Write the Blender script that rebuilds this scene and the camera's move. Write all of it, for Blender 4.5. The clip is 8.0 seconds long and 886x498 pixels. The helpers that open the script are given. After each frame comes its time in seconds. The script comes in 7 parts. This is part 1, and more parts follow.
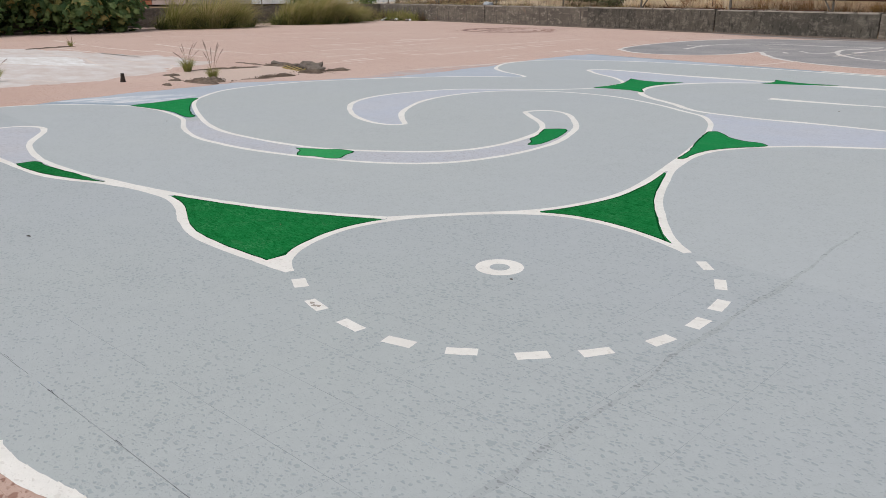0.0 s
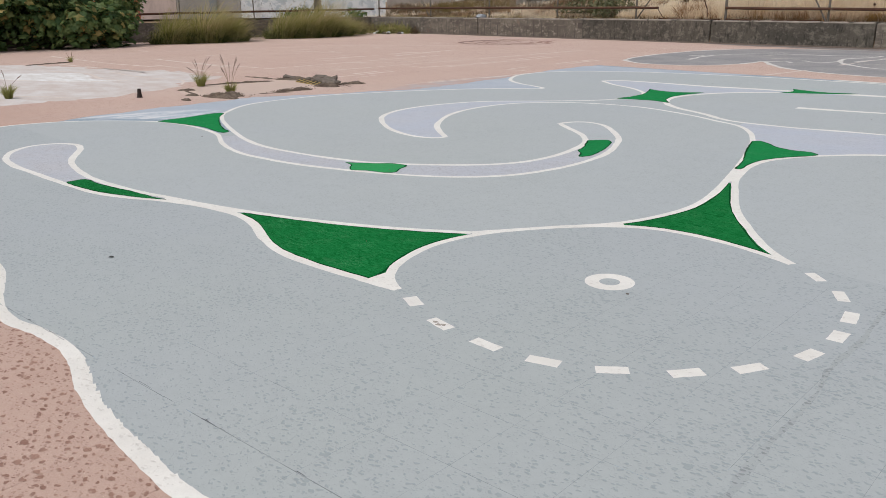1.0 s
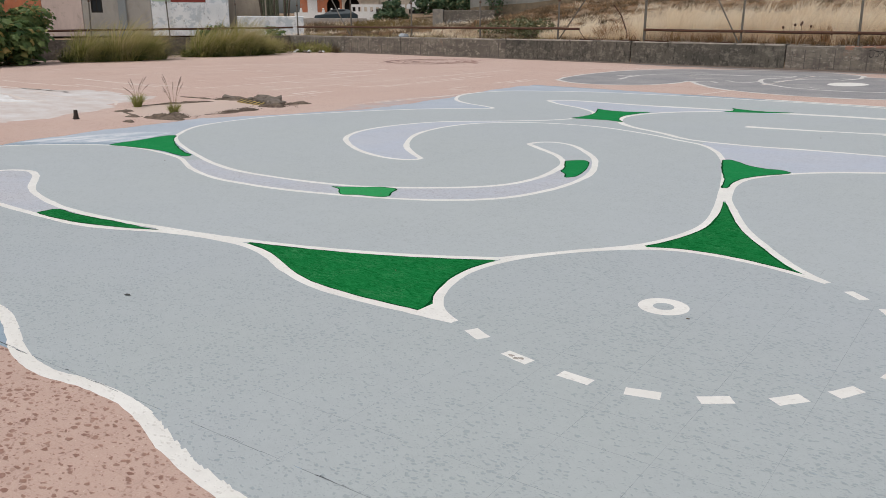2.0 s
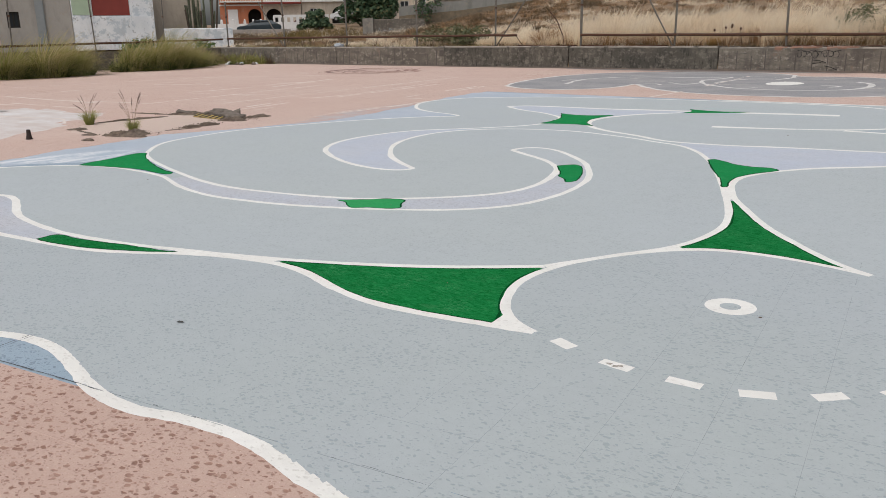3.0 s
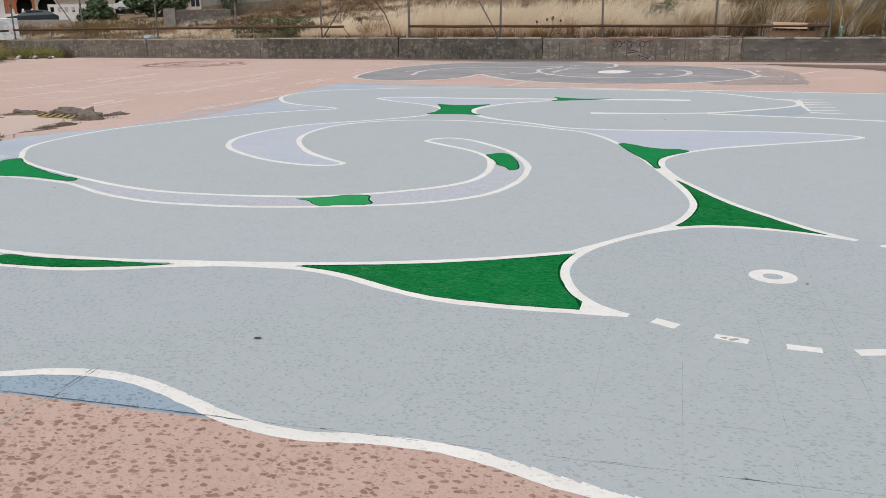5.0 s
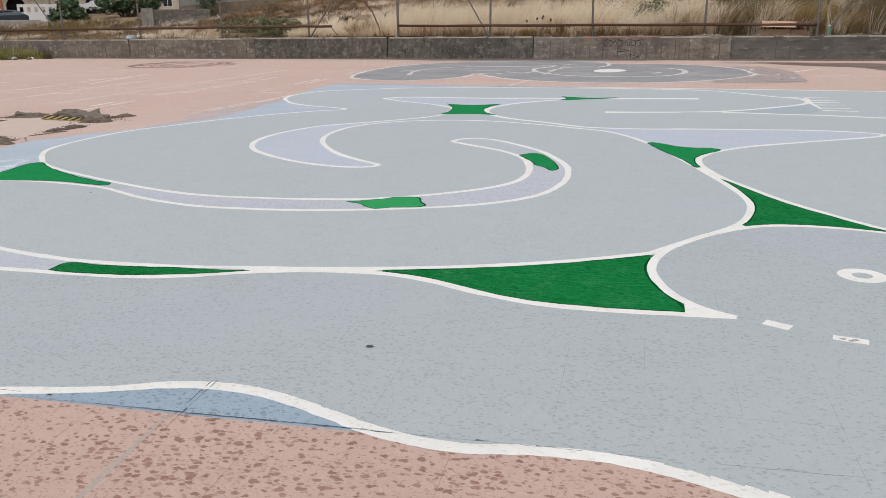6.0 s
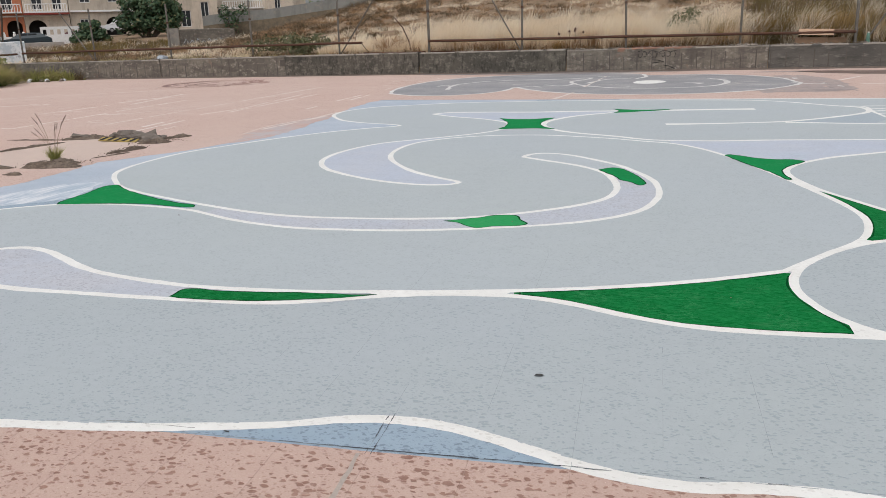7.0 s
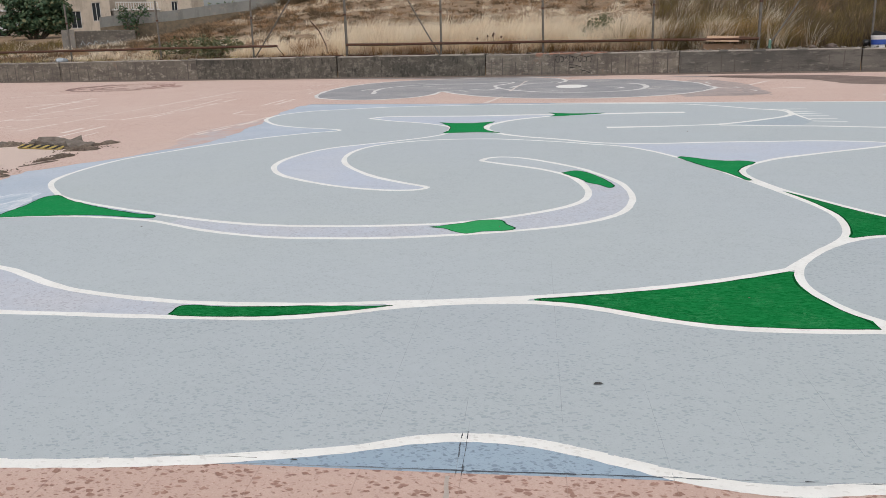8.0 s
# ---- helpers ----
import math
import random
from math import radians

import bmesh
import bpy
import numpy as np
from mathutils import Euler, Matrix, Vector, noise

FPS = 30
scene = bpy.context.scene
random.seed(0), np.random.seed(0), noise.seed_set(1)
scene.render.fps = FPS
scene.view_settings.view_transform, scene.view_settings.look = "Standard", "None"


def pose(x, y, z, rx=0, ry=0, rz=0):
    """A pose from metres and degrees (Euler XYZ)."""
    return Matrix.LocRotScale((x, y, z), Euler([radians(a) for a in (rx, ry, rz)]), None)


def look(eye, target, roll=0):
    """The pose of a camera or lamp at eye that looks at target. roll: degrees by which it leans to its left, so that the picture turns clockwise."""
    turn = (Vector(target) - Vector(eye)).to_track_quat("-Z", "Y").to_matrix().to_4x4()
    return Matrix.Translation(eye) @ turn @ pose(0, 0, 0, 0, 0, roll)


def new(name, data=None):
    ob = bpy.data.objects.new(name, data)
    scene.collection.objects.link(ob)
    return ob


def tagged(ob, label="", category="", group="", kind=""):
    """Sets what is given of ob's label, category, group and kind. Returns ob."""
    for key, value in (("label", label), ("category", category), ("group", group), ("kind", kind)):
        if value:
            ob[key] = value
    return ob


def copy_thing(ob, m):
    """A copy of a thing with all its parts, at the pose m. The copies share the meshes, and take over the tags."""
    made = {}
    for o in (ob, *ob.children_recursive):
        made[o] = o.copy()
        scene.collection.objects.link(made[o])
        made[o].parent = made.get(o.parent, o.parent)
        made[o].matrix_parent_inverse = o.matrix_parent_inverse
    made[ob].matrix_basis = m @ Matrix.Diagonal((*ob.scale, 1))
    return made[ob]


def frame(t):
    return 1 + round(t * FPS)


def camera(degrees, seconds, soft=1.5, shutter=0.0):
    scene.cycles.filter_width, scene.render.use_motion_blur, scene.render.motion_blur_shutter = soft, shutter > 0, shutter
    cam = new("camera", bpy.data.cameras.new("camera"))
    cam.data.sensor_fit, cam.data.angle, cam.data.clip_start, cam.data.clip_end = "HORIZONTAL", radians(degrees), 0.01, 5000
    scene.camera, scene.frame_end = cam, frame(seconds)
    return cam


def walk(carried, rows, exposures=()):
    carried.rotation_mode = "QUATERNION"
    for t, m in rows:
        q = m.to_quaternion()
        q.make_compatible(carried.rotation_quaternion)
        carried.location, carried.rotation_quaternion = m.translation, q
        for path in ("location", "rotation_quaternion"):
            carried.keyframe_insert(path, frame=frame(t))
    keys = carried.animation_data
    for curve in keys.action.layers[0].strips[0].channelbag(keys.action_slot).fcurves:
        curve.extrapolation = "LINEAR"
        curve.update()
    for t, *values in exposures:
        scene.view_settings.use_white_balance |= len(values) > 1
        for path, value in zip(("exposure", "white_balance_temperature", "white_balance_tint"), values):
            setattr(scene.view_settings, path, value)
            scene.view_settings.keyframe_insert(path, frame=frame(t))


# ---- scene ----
cam = camera(58.2, 8.0, soft=0.85)
PATH = [
    (0, (3.095, -3.034, 1.518), (1.641, -1.809, 0.898), -0.1),
    (0.2, (2.984, -3.134, 1.526), (1.524, -1.904, 0.931), -0.3),
    (0.5, (2.813, -3.277, 1.511), (1.349, -2.05, 0.919), 0.0),
    (0.7, (2.714, -3.387, 1.519), (1.256, -2.152, 0.926), -0.2),
    (1, (2.551, -3.514, 1.515), (1.121, -2.248, 0.923), -0.5),
    (1.2, (2.426, -3.587, 1.507), (1.018, -2.294, 0.92), -0.3),
    (1.5, (2.225, -3.706, 1.529), (0.87, -2.349, 0.961), -0.4),
    (1.7, (2.082, -3.807, 1.534), (0.754, -2.418, 0.978), -0.2),
    (2.8, (1.354, -4.281, 1.53), (0.192, -2.748, 0.983), -0.6),
    (3, (1.219, -4.368, 1.536), (0.073, -2.818, 1.003), -1.0),
    (3.2, (1.075, -4.458, 1.523), (-0.003, -2.86, 0.991), -0.4),
    (3.4, (0.94, -4.552, 1.532), (-0.013, -2.878, 0.996), -0.2),
    (3.5, (0.884, -4.601, 1.541), (-0.04, -2.91, 1.004), -0.5),
    (3.7, (0.754, -4.663, 1.535), (-0.104, -2.94, 0.994), -0.6),
    (4, (0.546, -4.728, 1.537), (-0.275, -2.988, 0.993), -1.1),
    (4.2, (0.393, -4.787, 1.547), (-0.425, -3.045, 1.005), -1.5),
    (4.5, (0.176, -4.869, 1.528), (-0.643, -3.127, 0.985), -1.1),
    (4.7, (0.043, -4.94, 1.532), (-0.736, -3.182, 0.982), -0.9),
    (5.8, (-0.686, -5.144, 1.554), (-1.338, -3.339, 0.993), -0.8),
    (6, (-0.835, -5.186, 1.551), (-1.488, -3.381, 0.99), -0.9),
    (6.2, (-0.975, -5.227, 1.564), (-1.63, -3.42, 1.009), -1.5),
    (6.5, (-1.188, -5.264, 1.562), (-1.844, -3.457, 1.008), -1.7),
    (6.7, (-1.339, -5.274, 1.561), (-2.001, -3.468, 1.011), -1.7),
    (7, (-1.577, -5.286, 1.577), (-2.268, -3.484, 1.049), -2.0),
    (7.2, (-1.724, -5.299, 1.572), (-2.435, -3.503, 1.051), -1.8),
    (7.4, (-1.875, -5.327, 1.579), (-2.583, -3.529, 1.065), -1.8),
    (7.5, (-1.946, -5.323, 1.576), (-2.623, -3.513, 1.062), -2.0),
    (7.7, (-2.073, -5.356, 1.584), (-2.659, -3.516, 1.066), -2.2),
    (7.8, (-2.138, -5.356, 1.588), (-2.687, -3.505, 1.066), -2),
    (7.9, (-2.208, -5.353, 1.584), (-2.713, -3.49, 1.06), -1.7),
    (8, (-2.278, -5.345, 1.576), (-2.742, -3.472, 1.052), -1.5),
]
walk(cam, [(t, look(*p)) for t, *p in PATH], exposures=[(0, -0.11, 6520, 11), (3, -0.06, 6500, 10), (4.5, -0.01, 6450, 10), (8, 0.0, 6390, 10)])

# ---- daylight: bright overcast ----
world = bpy.data.worlds.new("sky")
scene.world = world
world.use_nodes = True
wn = world.node_tree.nodes
sky = wn.new("ShaderNodeTexSky")
sky.sky_type = "NISHITA"
sky.sun_disc = False
sky.sun_elevation = radians(55)
sky.sun_rotation = radians(160)
sky.air_density, sky.dust_density, sky.ozone_density = 1.0, 4.0, 1.0
wash = wn.new("ShaderNodeHueSaturation")
wash.inputs["Saturation"].default_value = 0.35
world.node_tree.links.new(sky.outputs[0], wash.inputs["Color"])
world.node_tree.links.new(wash.outputs[0], wn["Background"].inputs["Color"])
wn["Background"].inputs["Strength"].default_value = 0.14
sun = new("sun", bpy.data.lights.new("sun", "SUN"))
sun.data.energy, sun.data.angle, sun.data.color = 1.2, radians(25), (1.0, 0.95, 0.88)
sun.matrix_world = look((0, 0, 30), (8, 12, 0))


# ---- materials ----
class Nodes:
    """A material's node tree in few words."""

    def __init__(self, name, rough=0.8, metal=0.0):
        self.mat = bpy.data.materials.new(name)
        self.mat.use_nodes = True
        self.tree = self.mat.node_tree
        self.bsdf = self.tree.nodes["Principled BSDF"]
        self.bsdf.inputs["Roughness"].default_value = rough
        self.bsdf.inputs["Metallic"].default_value = metal
        self.bsdf.inputs["Specular IOR Level"].default_value = 0.3
        self.place = self.tree.nodes.new("ShaderNodeNewGeometry").outputs["Position"]

    def link(self, a, b):
        self.tree.links.new(a, b)

    def put(self, sock, value):
        if isinstance(value, bpy.types.NodeSocket):
            self.link(value, sock)
        else:
            sock.default_value = value

    def noise(self, scale, detail=3.0, rough=0.55, where=None, stretch=None, distort=0.0):
        n = self.tree.nodes.new("ShaderNodeTexNoise")
        n.inputs["Scale"].default_value = scale
        n.inputs["Detail"].default_value = detail
        n.inputs["Roughness"].default_value = rough
        n.inputs["Distortion"].default_value = distort
        src = where or self.place
        if stretch:
            m = self.tree.nodes.new("ShaderNodeMapping")
            m.inputs["Scale"].default_value = stretch
            self.link(src, m.inputs["Vector"])
            src = m.outputs[0]
        self.link(src, n.inputs["Vector"])
        return n.outputs[0]

    def warp(self, scale, much):
        """The place on the floor, shifted a little by noise."""
        t = self.tree.nodes.new("ShaderNodeTexNoise")
        t.inputs["Scale"].default_value = scale
        self.link(self.place, t.inputs["Vector"])
        v = self.tree.nodes.new("ShaderNodeVectorMath")
        v.operation = "MULTIPLY_ADD"
        self.link(t.outputs["Color"], v.inputs[0])
        v.inputs[1].default_value = (much, much, 0)
        self.link(self.place, v.inputs[2])
        m = self.tree.nodes.new("ShaderNodeMapping")
        m.inputs["Rotation"].default_value = (0, 0, radians(-33))
        m.inputs["Scale"].default_value = (0.78, 1.25, 1)
        self.link(v.outputs[0], m.inputs["Vector"])
        return m.outputs[0]

    def cells(self, scale, where):
        """Scattered points: the distance to the nearest, and its own random tone."""
        t = self.tree.nodes.new("ShaderNodeTexVoronoi")
        t.voronoi_dimensions = "2D"
        t.inputs["Scale"].default_value = scale
        self.link(where, t.inputs["Vector"])
        return t.outputs["Distance"], t.outputs["Color"]

    def ramp(self, value, lo, hi, to_lo=0.0, to_hi=1.0):
        n = self.tree.nodes.new("ShaderNodeMapRange")
        n.clamp = True
        self.put(n.inputs["Value"], value)
        n.inputs["From Min"].default_value, n.inputs["From Max"].default_value = lo, hi
        n.inputs["To Min"].default_value, n.inputs["To Max"].default_value = to_lo, to_hi
        return n.outputs[0]

    def math(self, op, a, b=0.0):
        n = self.tree.nodes.new("ShaderNodeMath")
        n.operation = op
        self.put(n.inputs[0], a)
        self.put(n.inputs[1], b)
        return n.outputs[0]

    def mix(self, f, a, b, how="MIX"):
        n = self.tree.nodes.new("ShaderNodeMix")
        n.data_type, n.blend_type = "RGBA", how
        self.put(n.inputs[0], f)
        for sock, v in ((n.inputs[6], a), (n.inputs[7], b)):
            if isinstance(v, bpy.types.NodeSocket):
                self.link(v, sock)
            else:
                sock.default_value = (*v, 1)
        return n.outputs[2]

    def random(self):
        return self.tree.nodes.new("ShaderNodeObjectInfo").outputs["Random"]

    def island(self):
        return self.tree.nodes.new("ShaderNodeNewGeometry").outputs["Random Per Island"]

    def thin(self, colour, through_part):
        """Blades and leaves: part of the light passes through them."""
        self.link(colour, self.bsdf.inputs["Base Color"])
        glow = self.tree.nodes.new("ShaderNodeBsdfTranslucent")
        self.link(colour, glow.inputs["Color"])
        both = self.tree.nodes.new("ShaderNodeMixShader")
        both.inputs[0].default_value = through_part
        self.link(self.bsdf.outputs[0], both.inputs[1])
        self.link(glow.outputs[0], both.inputs[2])
        self.link(both.outputs[0], self.tree.nodes["Material Output"].inputs["Surface"])
        return self.mat

    def done(self, colour, height=None, strength=0.3, distance=0.01, rough=None):
        self.put(self.bsdf.inputs["Base Color"], colour if isinstance(colour, bpy.types.NodeSocket) else (*colour, 1))
        if rough is not None:
            self.put(self.bsdf.inputs["Roughness"], rough)
        if height is not None:
            b = self.tree.nodes.new("ShaderNodeBump")
            b.inputs["Strength"].default_value = strength
            b.inputs["Distance"].default_value = distance
            self.link(height, b.inputs["Height"])
            self.link(b.outputs[0], self.bsdf.inputs["Normal"])
        return self.mat


def pits(n, much=0.6, scale=46):
    """Small oval pits of the washed concrete: 1 where a pit is, denser in some patches."""
    patch = n.ramp(n.noise(1.0, 5, 0.7), 0.32, 0.66, -0.12, 0.06)
    flat = n.warp(32, 0.034)
    layers = []
    for size, most, low in ((scale * 0.62, 0.3, 0.52), (scale * 1.0, 0.42, 0.37), (scale * 1.9, 0.42, 0.4)):
        near, tone = n.cells(size, flat)
        radius = n.math("ADD", n.ramp(tone, min(0.8, low + (much - 0.6) * 2), 0.82, 0.0, most), patch)
        layers.append(n.math("MULTIPLY", n.ramp(n.math("SUBTRACT", radius, near), 0.0, 0.1), n.ramp(n.noise(21, 3, 0.7), 0.3, 0.6, 0.7, 1.0)))
    return n.math("MAXIMUM", n.math("MAXIMUM", layers[0], layers[1]), n.math("MULTIPLY", layers[2], 0.5))


def paint(name, base, stain, much=0.62, pit=None, amount=0.5, rough=0.62, scale=46, spec=0.3, streak=None, patch=0.3, mottle=0.14, scuffs=0.12, trodden=None):
    """Floor paint on pitted concrete tiles, brushed and walked on."""
    n = Nodes(name, rough)
    n.bsdf.inputs["Specular IOR Level"].default_value = spec
    big = n.ramp(n.noise(patch, 4, 0.6), 0.36, 0.66)
    mid = n.ramp(n.noise(4, 5, 0.7), 0.3, 0.75)
    scuff = n.ramp(n.noise(2.2, 5, 0.7, stretch=(0.5, 2.2, 1), distort=0.6), 0.56, 0.74)
    grain = n.noise(170, 2)
    col = n.mix(big, base, stain)
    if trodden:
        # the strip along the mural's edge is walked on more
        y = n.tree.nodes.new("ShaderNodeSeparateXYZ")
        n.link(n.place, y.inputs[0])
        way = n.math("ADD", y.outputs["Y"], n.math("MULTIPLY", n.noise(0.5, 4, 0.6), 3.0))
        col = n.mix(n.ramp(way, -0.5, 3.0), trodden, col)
    col = n.mix(n.math("MULTIPLY", n.ramp(n.noise(15, 4, 0.7), 0.42, 0.7), mottle), col, tuple(c * 0.68 for c in base))
    col = n.mix(n.math("MULTIPLY", mid, 0.16), col, tuple(c * 0.8 for c in base))
    col = n.mix(n.math("MULTIPLY", scuff, scuffs), col, tuple(c * 0.7 for c in base))
    col = n.mix(n.math("MULTIPLY", n.ramp(grain, 0.35, 0.7), 0.14), col, tuple(c * 0.75 for c in base))
    if streak:
        brush = n.ramp(n.noise(9, 7, 0.85, stretch=(1, 3.2, 1), distort=2.2), 0.42, 0.66)
        col = n.mix(n.math("MULTIPLY", brush, 0.8), col, streak)
        worn = n.ramp(n.noise(5, 6, 0.8, stretch=(1, 2, 1), distort=1.0), 0.56, 0.72)
        col = n.mix(n.math("MULTIPLY", worn, 0.6), col, tuple(0.7 * c + 0.03 for c in streak))
        line = n.math("ABSOLUTE", n.math("SUBTRACT", n.noise(11, 5, 0.65, stretch=(1, 2.2, 1), distort=0.8), 0.5))
        gate = n.ramp(n.noise(4, 3, 0.6), 0.46, 0.6)
        col = n.mix(n.math("MULTIPLY", n.ramp(line, 0.0, 0.022, 0.75, 0.0), gate), col, tuple(0.8 * c + 0.045 for c in streak))
        thin = n.ramp(n.noise(26, 4, 0.75, stretch=(1, 3, 1), distort=0.8), 0.52, 0.7)
        col = n.mix(n.math("MULTIPLY", thin, 0.55), col, tuple(c * 0.6 for c in base))
    h = n.math("MULTIPLY", grain, 0.25)
    if much < 0.75:
        p = pits(n, much, scale)
        # pits are coloured darker: the dents' shade goes into the paint, brown on pink
        col = n.mix(n.math("MULTIPLY", p, amount), col, pit or tuple(c * 0.55 for c in base))
        h = n.math("SUBTRACT", h, p)
    return n.done(col, h, 0.4, 0.004)


GREY = paint("grey_blue_paint", (0.411, 0.447, 0.470), (0.412, 0.450, 0.453), 0.57, (0.195, 0.243, 0.262), 0.43, patch=0.22, scale=40)
GREY_FIELD = paint("thick_grey_blue_paint", (0.430, 0.468, 0.488), (0.432, 0.469, 0.474), 0.62, None, 0.34, patch=0.22)
BLUE = paint("pale_blue_paint", (0.275, 0.36, 0.44), (0.35, 0.425, 0.49), 0.59, None, 0.75, patch=0.5)
LAVENDER = paint("lavender_paint", (0.475, 0.515, 0.595), (0.50, 0.525, 0.58), 0.6, (0.345, 0.365, 0.42), 0.5, patch=1.4, mottle=0.3, scuffs=0.3, scale=40)
WORN_LAVENDER = paint("worn_lavender_paint", (0.48, 0.507, 0.565), (0.515, 0.522, 0.555), 0.58, (0.32, 0.32, 0.35), 0.7, patch=2.0, mottle=0.35, scuffs=0.4, scale=40)
GREY_TIP = paint("pale_grey_paint", (0.455, 0.49, 0.515), (0.44, 0.477, 0.495), 0.62, None, 0.4, patch=0.8)
PALE_BLUE = paint("washed_blue_paint", (0.47, 0.515, 0.58), (0.37, 0.435, 0.515), 0.62, None, 0.5, patch=0.9)
WHITE = paint("white_line_paint", (0.815, 0.805, 0.77), (0.75, 0.735, 0.695), 0.73, (0.45, 0.42, 0.38), 0.3, patch=2.5, mottle=0.22, scuffs=0.2)
OLD_WHITE = paint("worn_white_paint", (0.70, 0.64, 0.59), (0.59, 0.51, 0.455), 0.62, (0.4, 0.28, 0.23), 0.7)
GREEN = paint("green_paint", (0.001, 0.098, 0.018), (0.003, 0.135, 0.028), 0.78, None, 0.4, 0.95, 46, 0.02, (0.026, 0.265, 0.085))
LEAF_GREEN = paint("light_green_paint", (0.009, 0.185, 0.053), (0.012, 0.215, 0.064), 0.78, None, 0.4, 0.95, 46, 0.02, (0.02, 0.27, 0.085))
BRIGHT_GREEN = paint("bright_green_paint", (0.03, 0.265, 0.085), (0.036, 0.30, 0.1), 0.78, None, 0.4, 0.95, 46, 0.02, (0.045, 0.33, 0.115))
EDGE_GREEN = paint("dark_green_edge", (0.002, 0.05, 0.012), (0.003, 0.065, 0.018), 0.78, rough=0.95, spec=0.02)
DARK = paint("dark_grey_paint", (0.27, 0.268, 0.275), (0.375, 0.36, 0.36), 0.6, patch=0.8, mottle=0.4, scuffs=0.4)
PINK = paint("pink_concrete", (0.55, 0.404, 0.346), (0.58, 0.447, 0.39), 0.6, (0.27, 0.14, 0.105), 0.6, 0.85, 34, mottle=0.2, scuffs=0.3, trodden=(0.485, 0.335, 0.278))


def plain(name, base, other, scale=6.0, rough=0.8, bump=0.2, metal=0.0, fine=60.0):
    n = Nodes(name, rough, metal)
    a = n.ramp(n.noise(scale, 5, 0.62), 0.3, 0.72)
    b = n.ramp(n.noise(fine, 3), 0.3, 0.7)
    col = n.mix(a, base, other)
    col = n.mix(n.math("MULTIPLY", b, 0.25), col, tuple(c * 0.6 for c in base))
    return n.done(col, n.noise(fine, 4), bump, 0.01)


RUST = plain("rusty_steel", (0.075, 0.04, 0.03), (0.13, 0.065, 0.04), 9, 0.8, 0.2, 0.3)
JOINT = plain("dirty_joint", (0.31, 0.215, 0.175), (0.47, 0.34, 0.285), 1.3)
EARTH = plain("dry_earth", (0.19, 0.128, 0.08), (0.32, 0.23, 0.15), 1.2, 0.95, 0.6, 0, 12)


# ---- building helpers ----
from mathutils.geometry import tessellate_polygon


def mesh_of(name, bm, material):
    me = bpy.data.meshes.new(name)
    bm.to_mesh(me)
    bm.free()
    if material:
        me.materials.append(material)
    return me


def part(name, bm, material, parent, label=""):
    ob = new(name, mesh_of(name, bm, material))
    ob.parent = parent
    return tagged(ob, label)


def thing(name, bm, material, label="", category="", group="", kind=""):
    return tagged(new(name, mesh_of(name, bm, material) if bm else None), label, category, group, kind)


def add_box(bm, x0, x1, y0, y1, z0, z1, bevel=0.0):
    made = bmesh.ops.create_cube(bm, size=1, matrix=Matrix.LocRotScale(((x0 + x1) / 2, (y0 + y1) / 2, (z0 + z1) / 2), None, (x1 - x0, y1 - y0, z1 - z0)))
    if bevel:
        edges = list({e for v in made["verts"] for e in v.link_edges})
        bmesh.ops.bevel(bm, geom=edges, offset=bevel, segments=2, affect="EDGES")
    return bm


def box(*a, **k):
    return add_box(bmesh.new(), *a, **k)


def add_tube(bm, points, radius, sides=8, tip=None):
    """A tube along points; radius may taper to tip."""
    rings = []
    pts = [Vector(p) for p in points]
    for i, p in enumerate(pts):
        d = (pts[min(i + 1, len(pts) - 1)] - pts[max(i - 1, 0)]).normalized()
        a = d.orthogonal().normalized()
        b = d.cross(a)
        r = radius if tip is None else radius + (tip - radius) * i / (len(pts) - 1)
        rings.append([bm.verts.new(p + r * (math.cos(w) * a + math.sin(w) * b)) for w in (2 * math.pi * k / sides for k in range(sides))])
    for r0, r1 in zip(rings, rings[1:]):
        for k in range(sides):
            bm.faces.new((r0[k], r0[(k + 1) % sides], r1[(k + 1) % sides], r1[k]))
    bm.faces.new(rings[0][::-1])
    bm.faces.new(rings[-1])
    return bm


def tube(*a, **k):
    return add_tube(bmesh.new(), *a, **k)


def spline(points, step=0.12):
    """A smooth line through the points, at even steps (centripetal Catmull-Rom)."""
    P = [Vector(p) for p in points]
    P = [2 * P[0] - P[1]] + P + [2 * P[-1] - P[-2]]
    out = []
    for a, b, c, d in zip(P, P[1:], P[2:], P[3:]):
        t0, t1 = 0.0, math.sqrt((b - a).length)
        t2 = t1 + math.sqrt((c - b).length)
        t3 = t2 + math.sqrt((d - c).length)
        n = max(2, int((c - b).length / step))
        for k in range(n):
            t = t1 + (t2 - t1) * k / n
            A1 = a * ((t1 - t) / (t1 - t0)) + b * ((t - t0) / (t1 - t0))
            A2 = b * ((t2 - t) / (t2 - t1)) + c * ((t - t1) / (t2 - t1))
            A3 = c * ((t3 - t) / (t3 - t2)) + d * ((t - t2) / (t3 - t2))
            B1 = A1 * ((t2 - t) / (t2 - t0)) + A2 * ((t - t0) / (t2 - t0))
            B2 = A2 * ((t3 - t) / (t3 - t1)) + A3 * ((t - t1) / (t3 - t1))
            out.append(B1 * ((t2 - t) / (t2 - t1)) + B2 * ((t - t1) / (t2 - t1)))
    out.append(P[-2])
    return out


